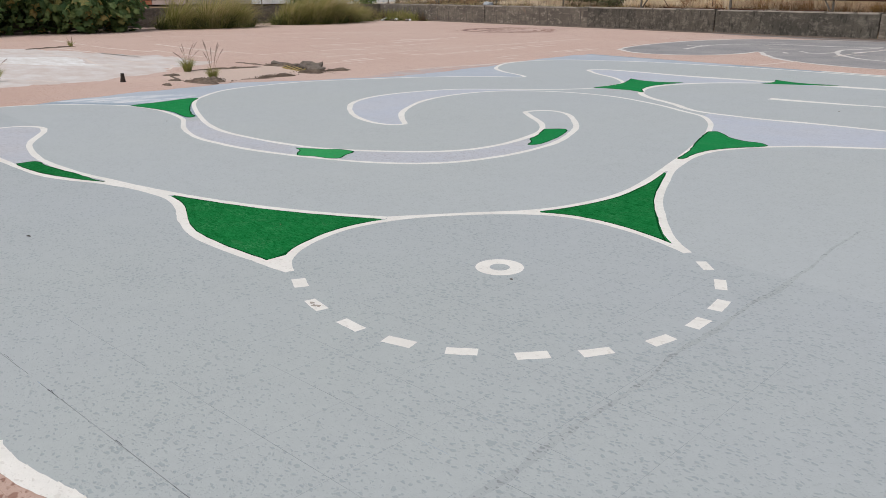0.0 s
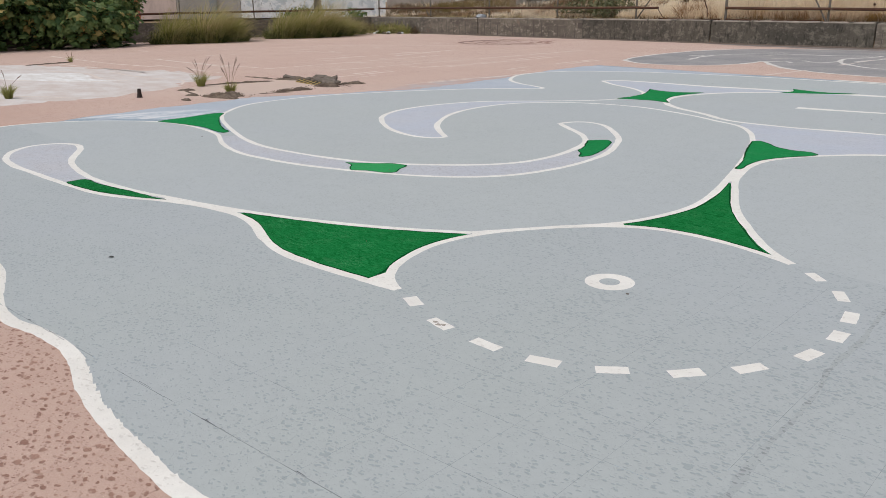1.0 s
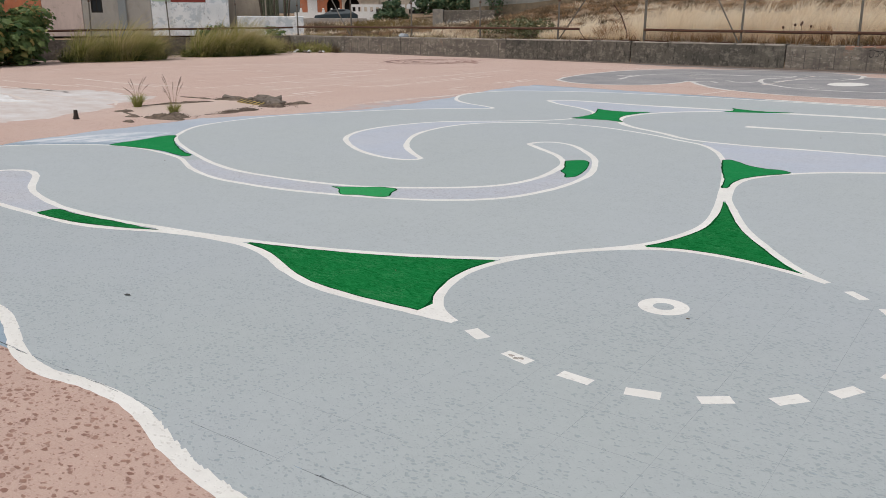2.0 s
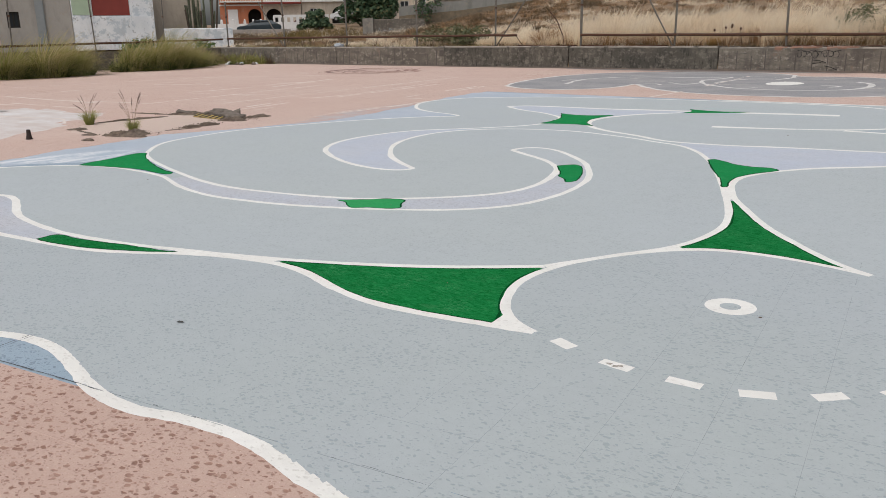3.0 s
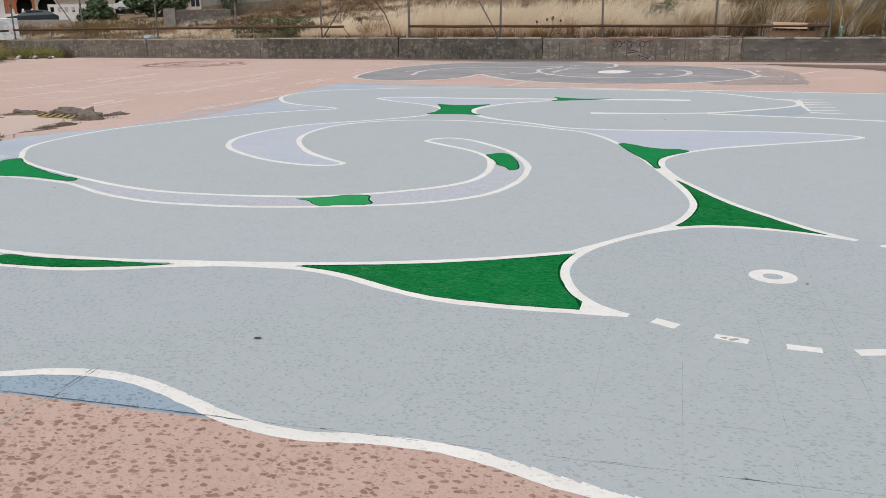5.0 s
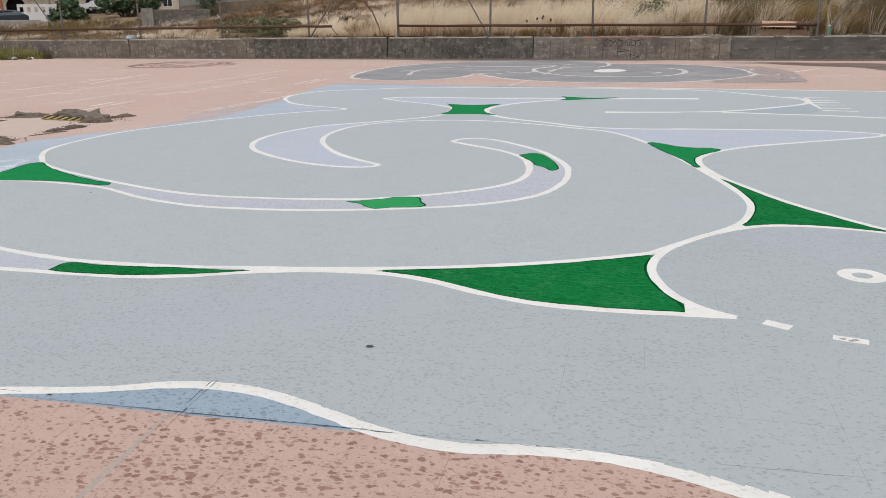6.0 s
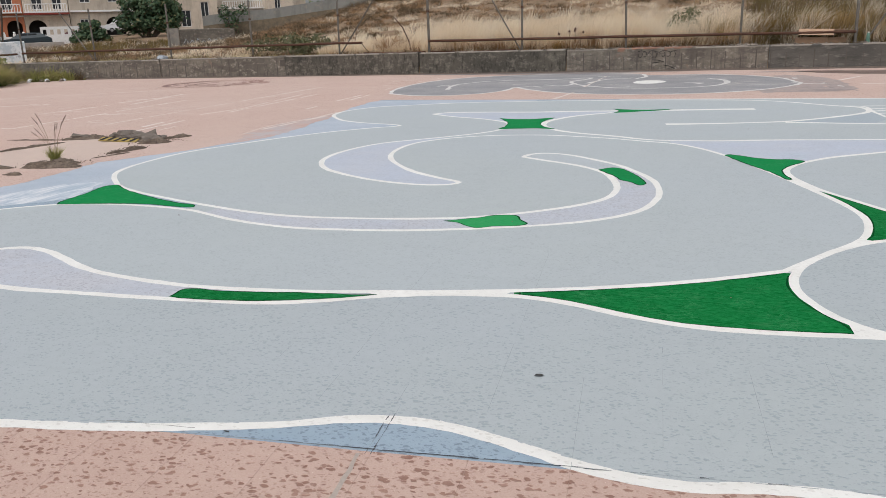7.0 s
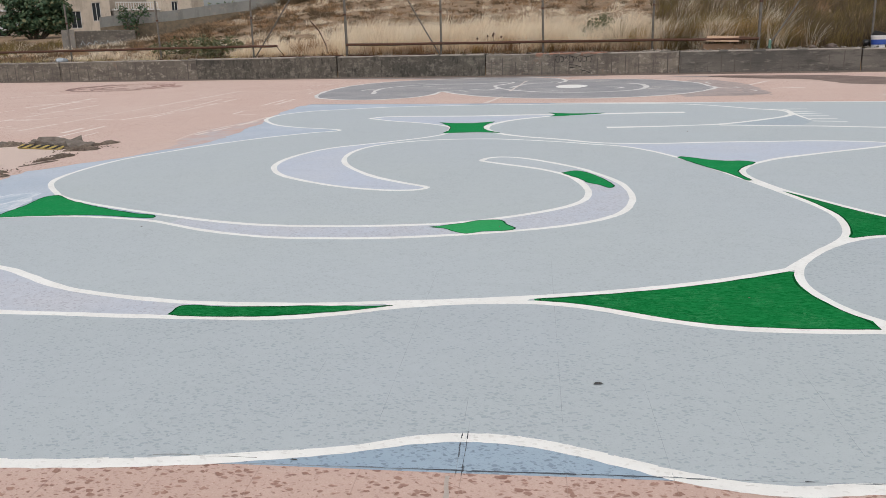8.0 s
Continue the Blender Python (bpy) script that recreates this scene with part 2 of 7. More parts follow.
def sheet(points, z):
    """A flat patch of paint inside a closed line."""
    bm = bmesh.new()
    pts = []
    for p in points:
        if not pts or (Vector(p) - pts[-1]).length > 1e-4:
            pts.append(Vector(p))
    if (pts[0] - pts[-1]).length < 1e-4:
        pts.pop()
    verts = [bm.verts.new((p.x, p.y, z)) for p in pts]
    for tri in tessellate_polygon([[Vector((p.x, p.y, 0)) for p in pts]]):
        if len(set(tri)) == 3:
            bm.faces.new([verts[i] for i in tri])
    bm.normal_update()
    for f in bm.faces:
        if f.normal.z < 0:
            f.normal_flip()
    return bm


def ribbon(points, width, z, ends=(1.0, 1.0), rough=0.16, seed=0):
    """A hand-painted line: a strip along a line, of slightly uneven width."""
    bm = bmesh.new()
    pairs, n = [], len(points)
    run = 0.0
    for i, p in enumerate(points):
        a, b = points[max(i - 1, 0)], points[min(i + 1, n - 1)]
        d = (b - a).normalized()
        side = Vector((-d.y, d.x))
        if i:
            run += (p - points[i - 1]).length
        f = ends[0] + (ends[1] - ends[0]) * i / (n - 1)
        w = []
        for s in (1, -1):
            wob = noise.noise((p.x * 1.7 + seed, p.y * 1.7, s * 5.0)) + 0.5 * noise.noise((p.x * 9 + seed, p.y * 9, s * 3.0)) + 0.45 * noise.noise((p.x * 31 + seed, p.y * 31, s * 7.0))
            w.append(width / 2 * f * (1 + rough * wob * 2))
        pairs.append((bm.verts.new((*(p + side * w[0]), z)), bm.verts.new((*(p - side * w[1]), z))))
    for (a, b), (c, d) in zip(pairs, pairs[1:]):
        bm.faces.new((a, b, d, c))
    bm.normal_update()
    for f in bm.faces:
        if f.normal.z < 0:
            f.normal_flip()
    return bm


# ---- the lie of the paving: 39 cm tiles, turned a little against the yard's wall ----
TILE, TURN = 0.385, radians(7.4)
U0, V0 = -2.814, -2.37
WALL_Y = 23.72


# ---- ground ----
def ground_height(x, y):
    """The yard is level; behind its walls the land rises, steeply to the right of the street."""
    past = max(0.0, y - 24.4)
    left = max(0.0, -(x + 35.3) + (24 - y) * 0.145) if y < 24 else max(0.0, -34.3 - x)
    if y > WALL_Y + 0.2 and x > -34.2:
        steep = 0.03 + 0.095 * min(1.0, max(0.0, (x + 32.5) / 7.0)) + 0.04 * min(1.0, max(0.0, (x + 31) / 16.0))
        bumps = 0.22 * noise.noise((x * 0.28, y * 0.28, 3)) + 0.1 * noise.noise((x * 0.9, y * 0.9, 7))
        return 0.70 + steep * max(0.0, past - 0.9) + bumps * min(1, past / 3)
    if left > 0:
        return 0.62 + 0.003 * min(left + past * 0.5, 70) + min(2.2, 0.06 * max(0.0, y - 58))
    return -0.06


def build_ground():
    xs = [-4000, -900, -300, -120, -95, -80, -70, -62, -56] + [-52 + i * 0.8 for i in range(110)] + [45, 60, 120, 300, 900, 4000]
    ys = [-4000, -900, -300, -100, -40, -20, -10, -5, 0, 4, 8, 12, 16, 20, 23.7, 23.95] + [24.5 + i * 0.8 for i in range(50)] + [66, 70, 75, 82, 90, 100, 110, 300, 900, 4000]
    bm = bmesh.new()
    grid = [[bm.verts.new((x, y, ground_height(x, min(y, 64 if x > -34 else 110)) if abs(x) < 61 else ground_height(math.copysign(60, x), min(y, 64 if x > -34 else 110)))) for x in xs] for y in ys]
    for r0, r1 in zip(grid, grid[1:]):
        for a, b, c, d in zip(r0, r0[1:], r1[1:], r1):
            bm.faces.new((a, b, c, d))
    return thing("ground", bm, EARTH, "dry brown earth rising behind the yard wall", "ground", kind="structure")


build_ground()

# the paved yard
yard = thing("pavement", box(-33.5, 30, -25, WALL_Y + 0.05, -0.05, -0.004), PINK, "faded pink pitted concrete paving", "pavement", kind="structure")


# ---- the floor mural: hand-painted swirls ----
mural = tagged(new("floor_mural"), "painted floor mural of white swirls and green patches on blue-grey", "mural", kind="structure")
Z_BLUE, Z_GREY, Z_LAV, Z_GREEN, Z_WHITE = -0.0019, -0.0017, -0.0015, -0.0013, -0.0011
Z_BARE = -0.0038

NEAR = spline([(-9.19, -0.75), (-8.95, -1.6), (-8.35, -2.4), (-7.3, -2.95), (-6.1, -3.15), (-5.2, -3.12), (-4.64, -3.06), (-4.21, -2.97), (-3.79, -2.85),
               (-3.37, -2.71), (-3.07, -2.56), (-2.82, -2.5), (-2.55, -2.52), (-2.33, -2.58), (-2.1, -2.645), (-1.88, -2.68), (-1.68, -2.675), (-1.46, -2.615),
               (-1.18, -2.58), (-0.96, -2.59), (-0.73, -2.64), (-0.5, -2.67), (-0.25, -2.685), (0.0, -2.68), (0.3, -2.67), (0.5, -2.63), (0.67, -2.57),
               (1.1, -2.5), (2.0, -2.6), (3.2, -2.45), (5, -2.6), (8, -2.5), (11, -1.5)], 0.035)
LOBE = spline([(-9.19, -0.75), (-9.12, -0.3), (-8.9, 0.1), (-8.64, 0.39), (-8.12, 0.79), (-7.55, 0.93), (-6.98, 0.93), (-6.5, 0.86), (-6.25, 0.76), (-5.9, 0.61),
               (-5.5, 0.5), (-5.1, 0.45), (-4.7, 0.48), (-4.14, 0.58), (-3.67, 0.735), (-3.22, 0.93), (-2.8, 1.19), (-2.53, 1.47), (-2.36, 1.8), (-2.3, 2.3),
               (-2.37, 2.9), (-2.5, 3.3), (-2.72, 3.72), (-2.95, 4.08), (-3.36, 4.5), (-3.75, 4.8), (-4.02, 4.84), (-4.16, 4.7), (-4.19, 4.5)], 0.06)
HOOK = spline([(-4.19, 4.5), (-3.78, 4.22), (-3.38, 3.96), (-3.02, 3.55), (-2.82, 3.05), (-2.73, 2.6), (-2.76, 2.2), (-2.9, 1.9), (-3.2, 1.55), (-3.73, 1.17),
               (-4.23, 0.99), (-4.77, 0.89), (-5.27, 0.845), (-5.83, 0.9), (-6.48, 1.08), (-6.99, 1.25), (-7.55, 1.46), (-8.05, 1.69), (-8.33, 1.88)], 0.06)
RIM = spline([(-8.33, 1.88), (-8.66, 2.2), (-8.95, 2.55), (-9.1, 2.95), (-9.2, 3.65), (-9.16, 4.35), (-8.98, 4.9), (-8.65, 5.75), (-8.2, 6.58), (-7.62, 7.28),
              (-7.3, 7.52), (-7.27, 7.66), (-7.6, 7.83), (-8.1, 7.98), (-8.72, 8.33), (-9.2, 8.88), (-9.5, 9.43), (-9.57, 10.16), (-9.25, 10.95), (-8.6, 11.4),
              (-7.7, 11.9), (-6.44, 12.2), (-5.3, 12.4), (-4.2, 12.47), (-2.7, 12.52), (-1.36, 12.35), (-0.69, 11.9), (-0.08, 11.28), (0.34, 10.95), (0.43, 10.3),
              (0.2, 9.8), (-0.28, 9.25), (-0.95, 8.64), (-1.72, 8.37), (-2.5, 8.18), (-2.76, 8.14)])
SWIRL = spline([(-7.36, 9.53), (-6.82, 9.12), (-6.1, 8.75), (-5.65, 8.4), (-5.42, 8.12), (-5.33, 7.67), (-5.31, 7.2), (-5.47, 6.8), (-5.87, 6.3), (-6.3, 5.85),
                (-6.6, 5.5), (-6.78, 5.02), (-6.83, 4.4), (-6.72, 3.83), (-6.42, 3.34), (-5.95, 2.95), (-5.4, 2.65), (-4.85, 2.5), (-4.55, 2.53), (-4.44, 2.63), (-4.44, 2.73)])
SPINE = spline([(-4.44, 2.73), (-4.67, 2.87), (-5.1, 3.17), (-5.46, 3.55), (-5.79, 3.99), (-6.02, 4.48), (-6.13, 5.09), (-6.07, 5.65), (-5.72, 6.18), (-5.2, 6.49),
                (-4.45, 6.62), (-3.85, 6.5), (-3.35, 6.33), (-2.9, 6.12), (-2.5, 5.94), (-2.15, 5.58), (-1.85, 5.1), (-1.55, 4.48), (-1.17, 3.55), (-0.95, 2.97),
                (-0.72, 2.3), (-0.62, 1.85), (-0.63, 1.45), (-0.71, 1.08), (-0.93, 0.7), (-1.13, 0.36), (-1.26, 0.12)])
BELLY = spline([(-1.26, 0.12), (-1.53, -0.07), (-1.9, -0.3), (-2.35, -0.52), (-2.86, -0.72), (-3.33, -0.86), (-3.75, -0.97), (-4.2, -1.08), (-4.72, -1.15),
                (-5.25, -1.15), (-5.76, -1.08), (-6.08, -0.98), (-6.42, -0.82), (-6.72, -0.69), (-6.98, -0.65), (-7.2, -0.78), (-7.25, -1.03), (-7.05, -1.28),
                (-6.62, -1.47), (-6.1, -1.52), (-5.66, -1.49), (-5.2, -1.455), (-4.7, -1.4), (-4.27, -1.33), (-3.92, -1.19), (-3.67, -1.05), (-3.29, -0.91),
                (-2.9, -0.825), (-2.66, -0.83), (-2.43, -0.885), (-2.2, -0.97), (-1.95, -1.04), (-1.7, -1.07), (-1.4, -1.055), (-1.1, -1.015), (-0.72, -0.96)], 0.06)
DIAL = spline([(-0.72, -0.96), (-0.9, -0.87), (-1.04, -0.72), (-1.17, -0.47), (-1.23, -0.22), (-1.21, 0.06), (-1.11, 0.36), (-0.92, 0.7), (-0.68, 0.98),
               (-0.46, 1.12), (-0.22, 1.17), (0.08, 1.16), (0.33, 1.11), (0.55, 1.05)], 0.06)
FIN = spline([(0.55, 1.05), (0.32, 1.21), (0.0, 1.57), (-0.3, 1.96), (-0.6, 2.45), (-0.85, 2.92), (-1.0, 3.3), (-1.1, 3.65), (-1.12, 4.0), (-1.03, 4.35),
              (-0.91, 4.58), (-0.6, 4.97), (-0.3, 5.22), (0.25, 5.65), (0.7, 5.98), (1.0, 6.25), (1.06, 6.4), (0.95, 6.5), (0.65, 6.58), (0.1, 6.6),
              (-0.55, 6.5), (-1.25, 6.4), (-2.0, 6.24), (-2.8, 6.26), (-3.4, 6.62), (-3.9, 6.87), (-4.35, 7.2), (-4.65, 7.65), (-4.79, 8.1), (-4.77, 8.55),
              (-4.6, 9.05), (-4.4, 9.4), (-3.92, 9.92)])
FEELER = spline([(-7.36, 9.53), (-7.15, 9.82), (-6.5, 9.93), (-5.4, 9.97), (-4.5, 10.15), (-3.96, 10.2), (-2.88, 10.38), (-2.1, 10.52), (-1.42, 10.62)])
SIDE = spline([(-0.97, 8.52), (-0.17, 8.43), (0.58, 8.38), (1.2, 8.27), (2.5, 8.1), (5, 7.9)])


def near_to(line, p):
    p = Vector(p)
    return min(range(len(line)), key=lambda i: (line[i] - p).length)


def cut(line, a, b):
    """The stretch of a line from the place nearest a to that nearest b, in that direction."""
    i, j = near_to(line, a), near_to(line, b)
    return line[i:j + 1] if i <= j else line[j:i + 1][::-1]


# tile joints that show through the paint: where they cross the edge joint (in tiles), how far they drift, from where to where they show
JOINTS_AWAY = ((-3.0, 0, 1.0, 2.6), (-2.0, 0, 0.4, 6.7), (-1.06, 0, -0.6, 1.6), (-1.0, 0, -0.6, 1.2), (0.0, 0.004, -0.3, 7.6), (1.0, 0, -0.3, 2.1), (1.86, 0.03, 0.5, 3.2), (2.9, 0.02, 0.4, 2.6), (3.8, 0.03, 2.0, 4.4), (4.8, 0.03, 1.0, 5.0),
               (5.74, 0.03, -0.2, 7.4), (6.75, 0.024, -0.2, 9.5), (7.69, 0.031, -0.2, 9.8), (8.63, 0.03, -0.2, 9.5), (9.6, 0.03, -0.2, 8.0), (10.5, 0.03, 0.4, 7.0), (11.5, 0.03, 2.0, 6.0))
JOINTS_ACROSS = ((0.0, 0.0, -3.2, 13.0), (0.95, 0.0, 4.6, 12.5), (1.9, 0.0, 7.4, 12.5), (2.8, -0.02, 6.8, 11.0), (3.9, -0.015, 6.4, 14.5), (5.1, -0.05, 5.6, 11.5), (6.3, -0.05, 6.0, 10.0), (7.2, -0.05, 7.0, 9.5))


def jointed(bm, seed):
    """Opens the tile joints in a sheet of paint near the walk, down to the paint that ran into them."""
    ex, ey = Vector((math.cos(TURN), math.sin(TURN), 0)), Vector((-math.sin(TURN), math.cos(TURN), 0))
    lines = []
    for at, drift, lo, hi in JOINTS_AWAY:
        lines.append((ex * (U0 + TILE * at) + ey * V0, (ey + ex * drift).normalized(), 0.0006, lo, hi))
    for at, drift, lo, hi in JOINTS_ACROSS:
        lines.append((ex * U0 + ey * (V0 + TILE * at), (ex + ey * drift).normalized(), 0.0018 if at == 0 else 0.0009, lo, hi))
    for at, way, half, lo, hi in lines:
        across = Vector((-way.y, way.x, 0))
        for side in (-1, 1):
            bmesh.ops.bisect_plane(bm, geom=bm.verts[:] + bm.edges[:] + bm.faces[:], dist=1e-6, plane_co=at + across * side * half, plane_no=across)
    # short lengths, so that a joint may be bridged by paint here and there
    for k in range(-20, 40):
        for axis, zero in ((ex, U0), (ey, V0)):
            if axis is ey and not -1 < k < 22:
                continue
            bmesh.ops.bisect_plane(bm, geom=bm.verts[:] + bm.edges[:] + bm.faces[:], dist=1e-6, plane_co=axis * (zero + TILE * (k * 0.5 + 0.27)), plane_no=axis)
    dead = []
    for f in bm.faces:
        c = f.calc_center_median()
        for at, way, half, lo, hi in lines:
            off = c - at
            off.z = 0
            along = off.dot(way) / TILE
            if abs(off.x * -way.y + off.y * way.x) < half * 0.95 and lo < along < hi:
                lot = random.Random(round(at.x * 70) * 1000 + math.floor(along * 2) + seed).random()
                if lot > ((0.04 if c.x < -1.2 else 0.18) if half > 0.0015 else 0.12):
                    dead.append(f)
                break
    bmesh.ops.delete(bm, geom=dead, context="FACES_ONLY")
    return bm


n = Nodes("paint_run_into_joints", 0.8)
seam = n.mix(n.ramp(n.noise(3.5, 5, 0.7), 0.38, 0.66), (0.31, 0.335, 0.34), (0.14, 0.15, 0.153))
SEAM = n.done(seam, n.noise(60, 3), 0.4, 0.004)
part("joint_bed", sheet([Vector(p) for p in ((-4.6, -3.02), (-3.63, -2.868), (-2.9, -2.778), (-2.05, -2.668), (-1.9, -2.65), (-0.2, -2.55), (3.6, -2.3), (3.0, 1.9), (-4.6, 0.9))], -0.0021), SEAM, mural, "grey paint run into the tile joints")
# the mural's far-left margin: washed blue paint with a ragged edge
EDGE = [p + Vector((0.09 * noise.noise((p.y * 1.7, 2, 0)) + 0.06 * noise.noise((p.y * 6, 5, 0)), 0))
        for p in spline([(-9.95, 12.73), (-9.9, 11.5), (-9.62, 9.95), (-9.35, 9.2), (-9.2, 8.4), (-9.1, 7.7), (-8.9, 6.6), (-8.9, 5.8), (-9.15, 5.0), (-9.35, 4.3), (-9.74, 3.4), (-9.8, 2.84), (-9.66, 2.2), (-9.55, 1.2), (-9.32, 0.2)], 0.07)]
part("blue_ground", jointed(sheet([Vector(p) for p in ((12, -2.9), (12, 12.73))] + EDGE
                            + cut(LOBE, (-9.1, -0.25), (-9.19, -0.75)) + cut(NEAR, (-9.19, -0.75), (-4.0, -2.9)) + [Vector((-3.63, -2.87)), Vector((-2.9, -2.785)), Vector((-2.05, -2.675))]
                            + cut(NEAR, (-1.88, -2.68), (8, -2.5)), Z_BLUE), 5), BLUE, mural, "pale blue paint along the mural's edge")
part("washed_margin", sheet([p + Vector((0.07 * noise.noise((p.y * 3, 9, 0)), 0)) for p in EDGE[3:-6]] + [Vector(p) for p in ((-8.9, 0.2), (-8.3, 1.95), (-9.0, 2.9), (-9.1, 4.6), (-8.1, 6.7), (-7.2, 7.6), (-8.7, 8.3), (-9.4, 9.5), (-9.4, 10.7), (-8.2, 11.7), (-6, 12.4), (-6, 12.7))], Z_BLUE + 0.0001), PALE_BLUE, mural, "washed-out pale blue paint")
part("grey_ground", jointed(sheet(NEAR[::-1] + cut(LOBE, (-9.19, -0.75), (-7.9, 0.86)) + cut(LOBE, (-7.8, 0.88), (-6.6, 0.9)) + cut(HOOK, (-6.6, 1.1), (-8.33, 1.88))
                            + cut(RIM, (-8.33, 1.88), (-4.2, 12.47)) + [Vector((-4.0, 12.72)), Vector((11.9, 12.72))], Z_GREY), 5), GREY, mural, "smooth blue-grey floor paint")

part("grey_field", jointed(sheet(cut(BELLY, (-1.26, 0.12), (-6.98, -0.65)) + cut(LOBE, (-9.19, -0.75), (-6.6, 0.9)) + cut(HOOK, (-6.6, 1.1), (-8.33, 1.88)) + cut(RIM, (-8.33, 1.88), (-4.2, 12.47))
                         + [Vector((-4.0, 12.71)), Vector((11.8, 12.71)), Vector((11.8, 1.3))] + cut(DIAL, (0.55, 1.05), (-1.11, 0.36)), Z_GREY + 0.0001), 5), GREY_FIELD, mural, "blue-grey floor paint in a thicker coat")

for q, lines in enumerate(((cut(LOBE, (-6.3, 0.78), (-4.19, 4.5)) + cut(HOOK, (-4.19, 4.5), (-6.3, 1.03))),
              (cut(SWIRL, (-6.0, 6.15), (-4.44, 2.73)) + cut(SPINE, (-4.44, 2.73), (-5.6, 6.27))),
              (cut(BELLY, (-4.9, -1.16), (-4.9, -1.43))),
              (cut(FIN, (-0.91, 4.58), (-2.5, 6.22)) + cut(SPINE, (-2.5, 5.94), (-1.75, 4.9))),
              (cut(SWIRL, (-5.42, 8.12), (-7.36, 9.53)) + cut(FEELER, (-7.36, 9.53), (-1.42, 10.62)) + cut(FIN, (-3.92, 9.92), (-4.7, 8.8))))):
    part("lavender_band", sheet(lines, Z_LAV), WORN_LAVENDER if q in (0, 2) else LAVENDER, mural, "pale lavender paint between white lines")
part("grey_tip", sheet(cut(LOBE, (-2.95, 3.8), (-4.19, 4.5)) + cut(HOOK, (-4.19, 4.5), (-2.95, 3.8)), Z_LAV + 0.0001), GREY_TIP, mural, "pale grey paint in the tip of a band")
part("blue_wedge", sheet([Vector(p) for p in ((0.45, 10.1), (0.55, 9.1), (0.3, 8.5), (-0.9, 8.55), (-0.1, 9.35))], Z_LAV), paint("grey_wedge_paint", (0.35, 0.405, 0.445), (0.40, 0.44, 0.475), 0.62, None, 0.3), mural)

GREENS = (
    cut(BELLY, (-1.3, 0.09), (-2.84, -0.715)) + cut(BELLY, (-2.84, -0.83), (-0.93, -0.99)) + cut(DIAL, (-1.0, -0.79), (-1.22, 0.03)),
    cut(SPINE, (-0.9, 2.85), (-0.69, 1.13)) + cut(DIAL, (-0.62, 1.03), (0.4, 1.09)) + cut(FIN, (0.36, 1.18), (-0.82, 2.85)),
)


def brushed(points, step=0.03):
    """A closed outline as a brush leaves it: smooth, with a slight tremble."""
    loop = spline([*points, points[0]], step)[:-1]
    return [p + Vector((noise.noise((p.x * 11, p.y * 11, 1)), noise.noise((p.x * 11, p.y * 11, 6)))) * 0.009 for p in loop]


SMALL_GREENS = tuple(brushed(p) for p in (
    # on the belt, in the wing's root, on the sickle's belly and tip, in the fin's fork, at the top
    ((-4.96, -1.39), (-4.97, -1.25), (-4.93, -1.21), (-4.66, -1.195), (-4.25, -1.115), (-4.19, -1.1), (-3.84, -1.05), (-3.67, -1.01), (-3.81, -1.1), (-4.2, -1.27), (-4.55, -1.36), (-4.9, -1.4)),
    ((-8.12, 0.79), (-8.2, 0.9), (-8.27, 1.32), (-8.38, 1.76), (-8.3, 1.84), (-8.03, 1.66), (-7.5, 1.38), (-6.93, 1.15), (-6.63, 1.07), (-6.58, 0.98), (-6.71, 0.955), (-7.2, 1.0), (-7.66, 0.92)),
    ((-3.96, 0.96), (-3.81, 1.07), (-3.69, 1.15), (-3.62, 1.245), (-3.41, 1.3), (-3.31, 1.14), (-3.23, 1.01), (-3.26, 0.945), (-3.49, 0.86), (-3.59, 0.78), (-3.73, 0.85), (-3.83, 0.93)),
    ((-3.11, 3.71), (-2.96, 3.89), (-2.87, 3.84), (-2.72, 3.6), (-2.56, 3.22), (-2.49, 2.95), (-2.53, 2.86), (-2.66, 3.03), (-2.77, 3.12), (-2.84, 3.29), (-2.95, 3.47)),
    ((-1.79, 4.97), (-1.74, 5.05), (-1.57, 4.94), (-1.42, 4.81), (-1.22, 4.74), (-1.03, 4.76), (-0.91, 4.65), (-1.08, 4.28), (-1.16, 4.0), (-1.14, 3.7), (-1.09, 3.45), (-1.12, 3.41), (-1.27, 3.8), (-1.54, 4.37)),
    ((-5.8, 8.86), (-5.41, 8.74), (-5.11, 8.8), (-4.81, 9.0), (-4.86, 8.55), (-4.84, 8.1), (-4.68, 7.68), (-4.44, 7.37), (-4.7, 7.42), (-5.1, 7.36), (-5.34, 7.28), (-5.35, 7.65), (-5.44, 8.15), (-5.62, 8.53)),
    ((-4.01, 10.6), (-3.6, 10.45), (-3.3, 10.44), (-2.89, 10.57), (-2.98, 10.4), (-3.4, 10.13), (-3.87, 9.9), (-3.84, 10.23)),
))
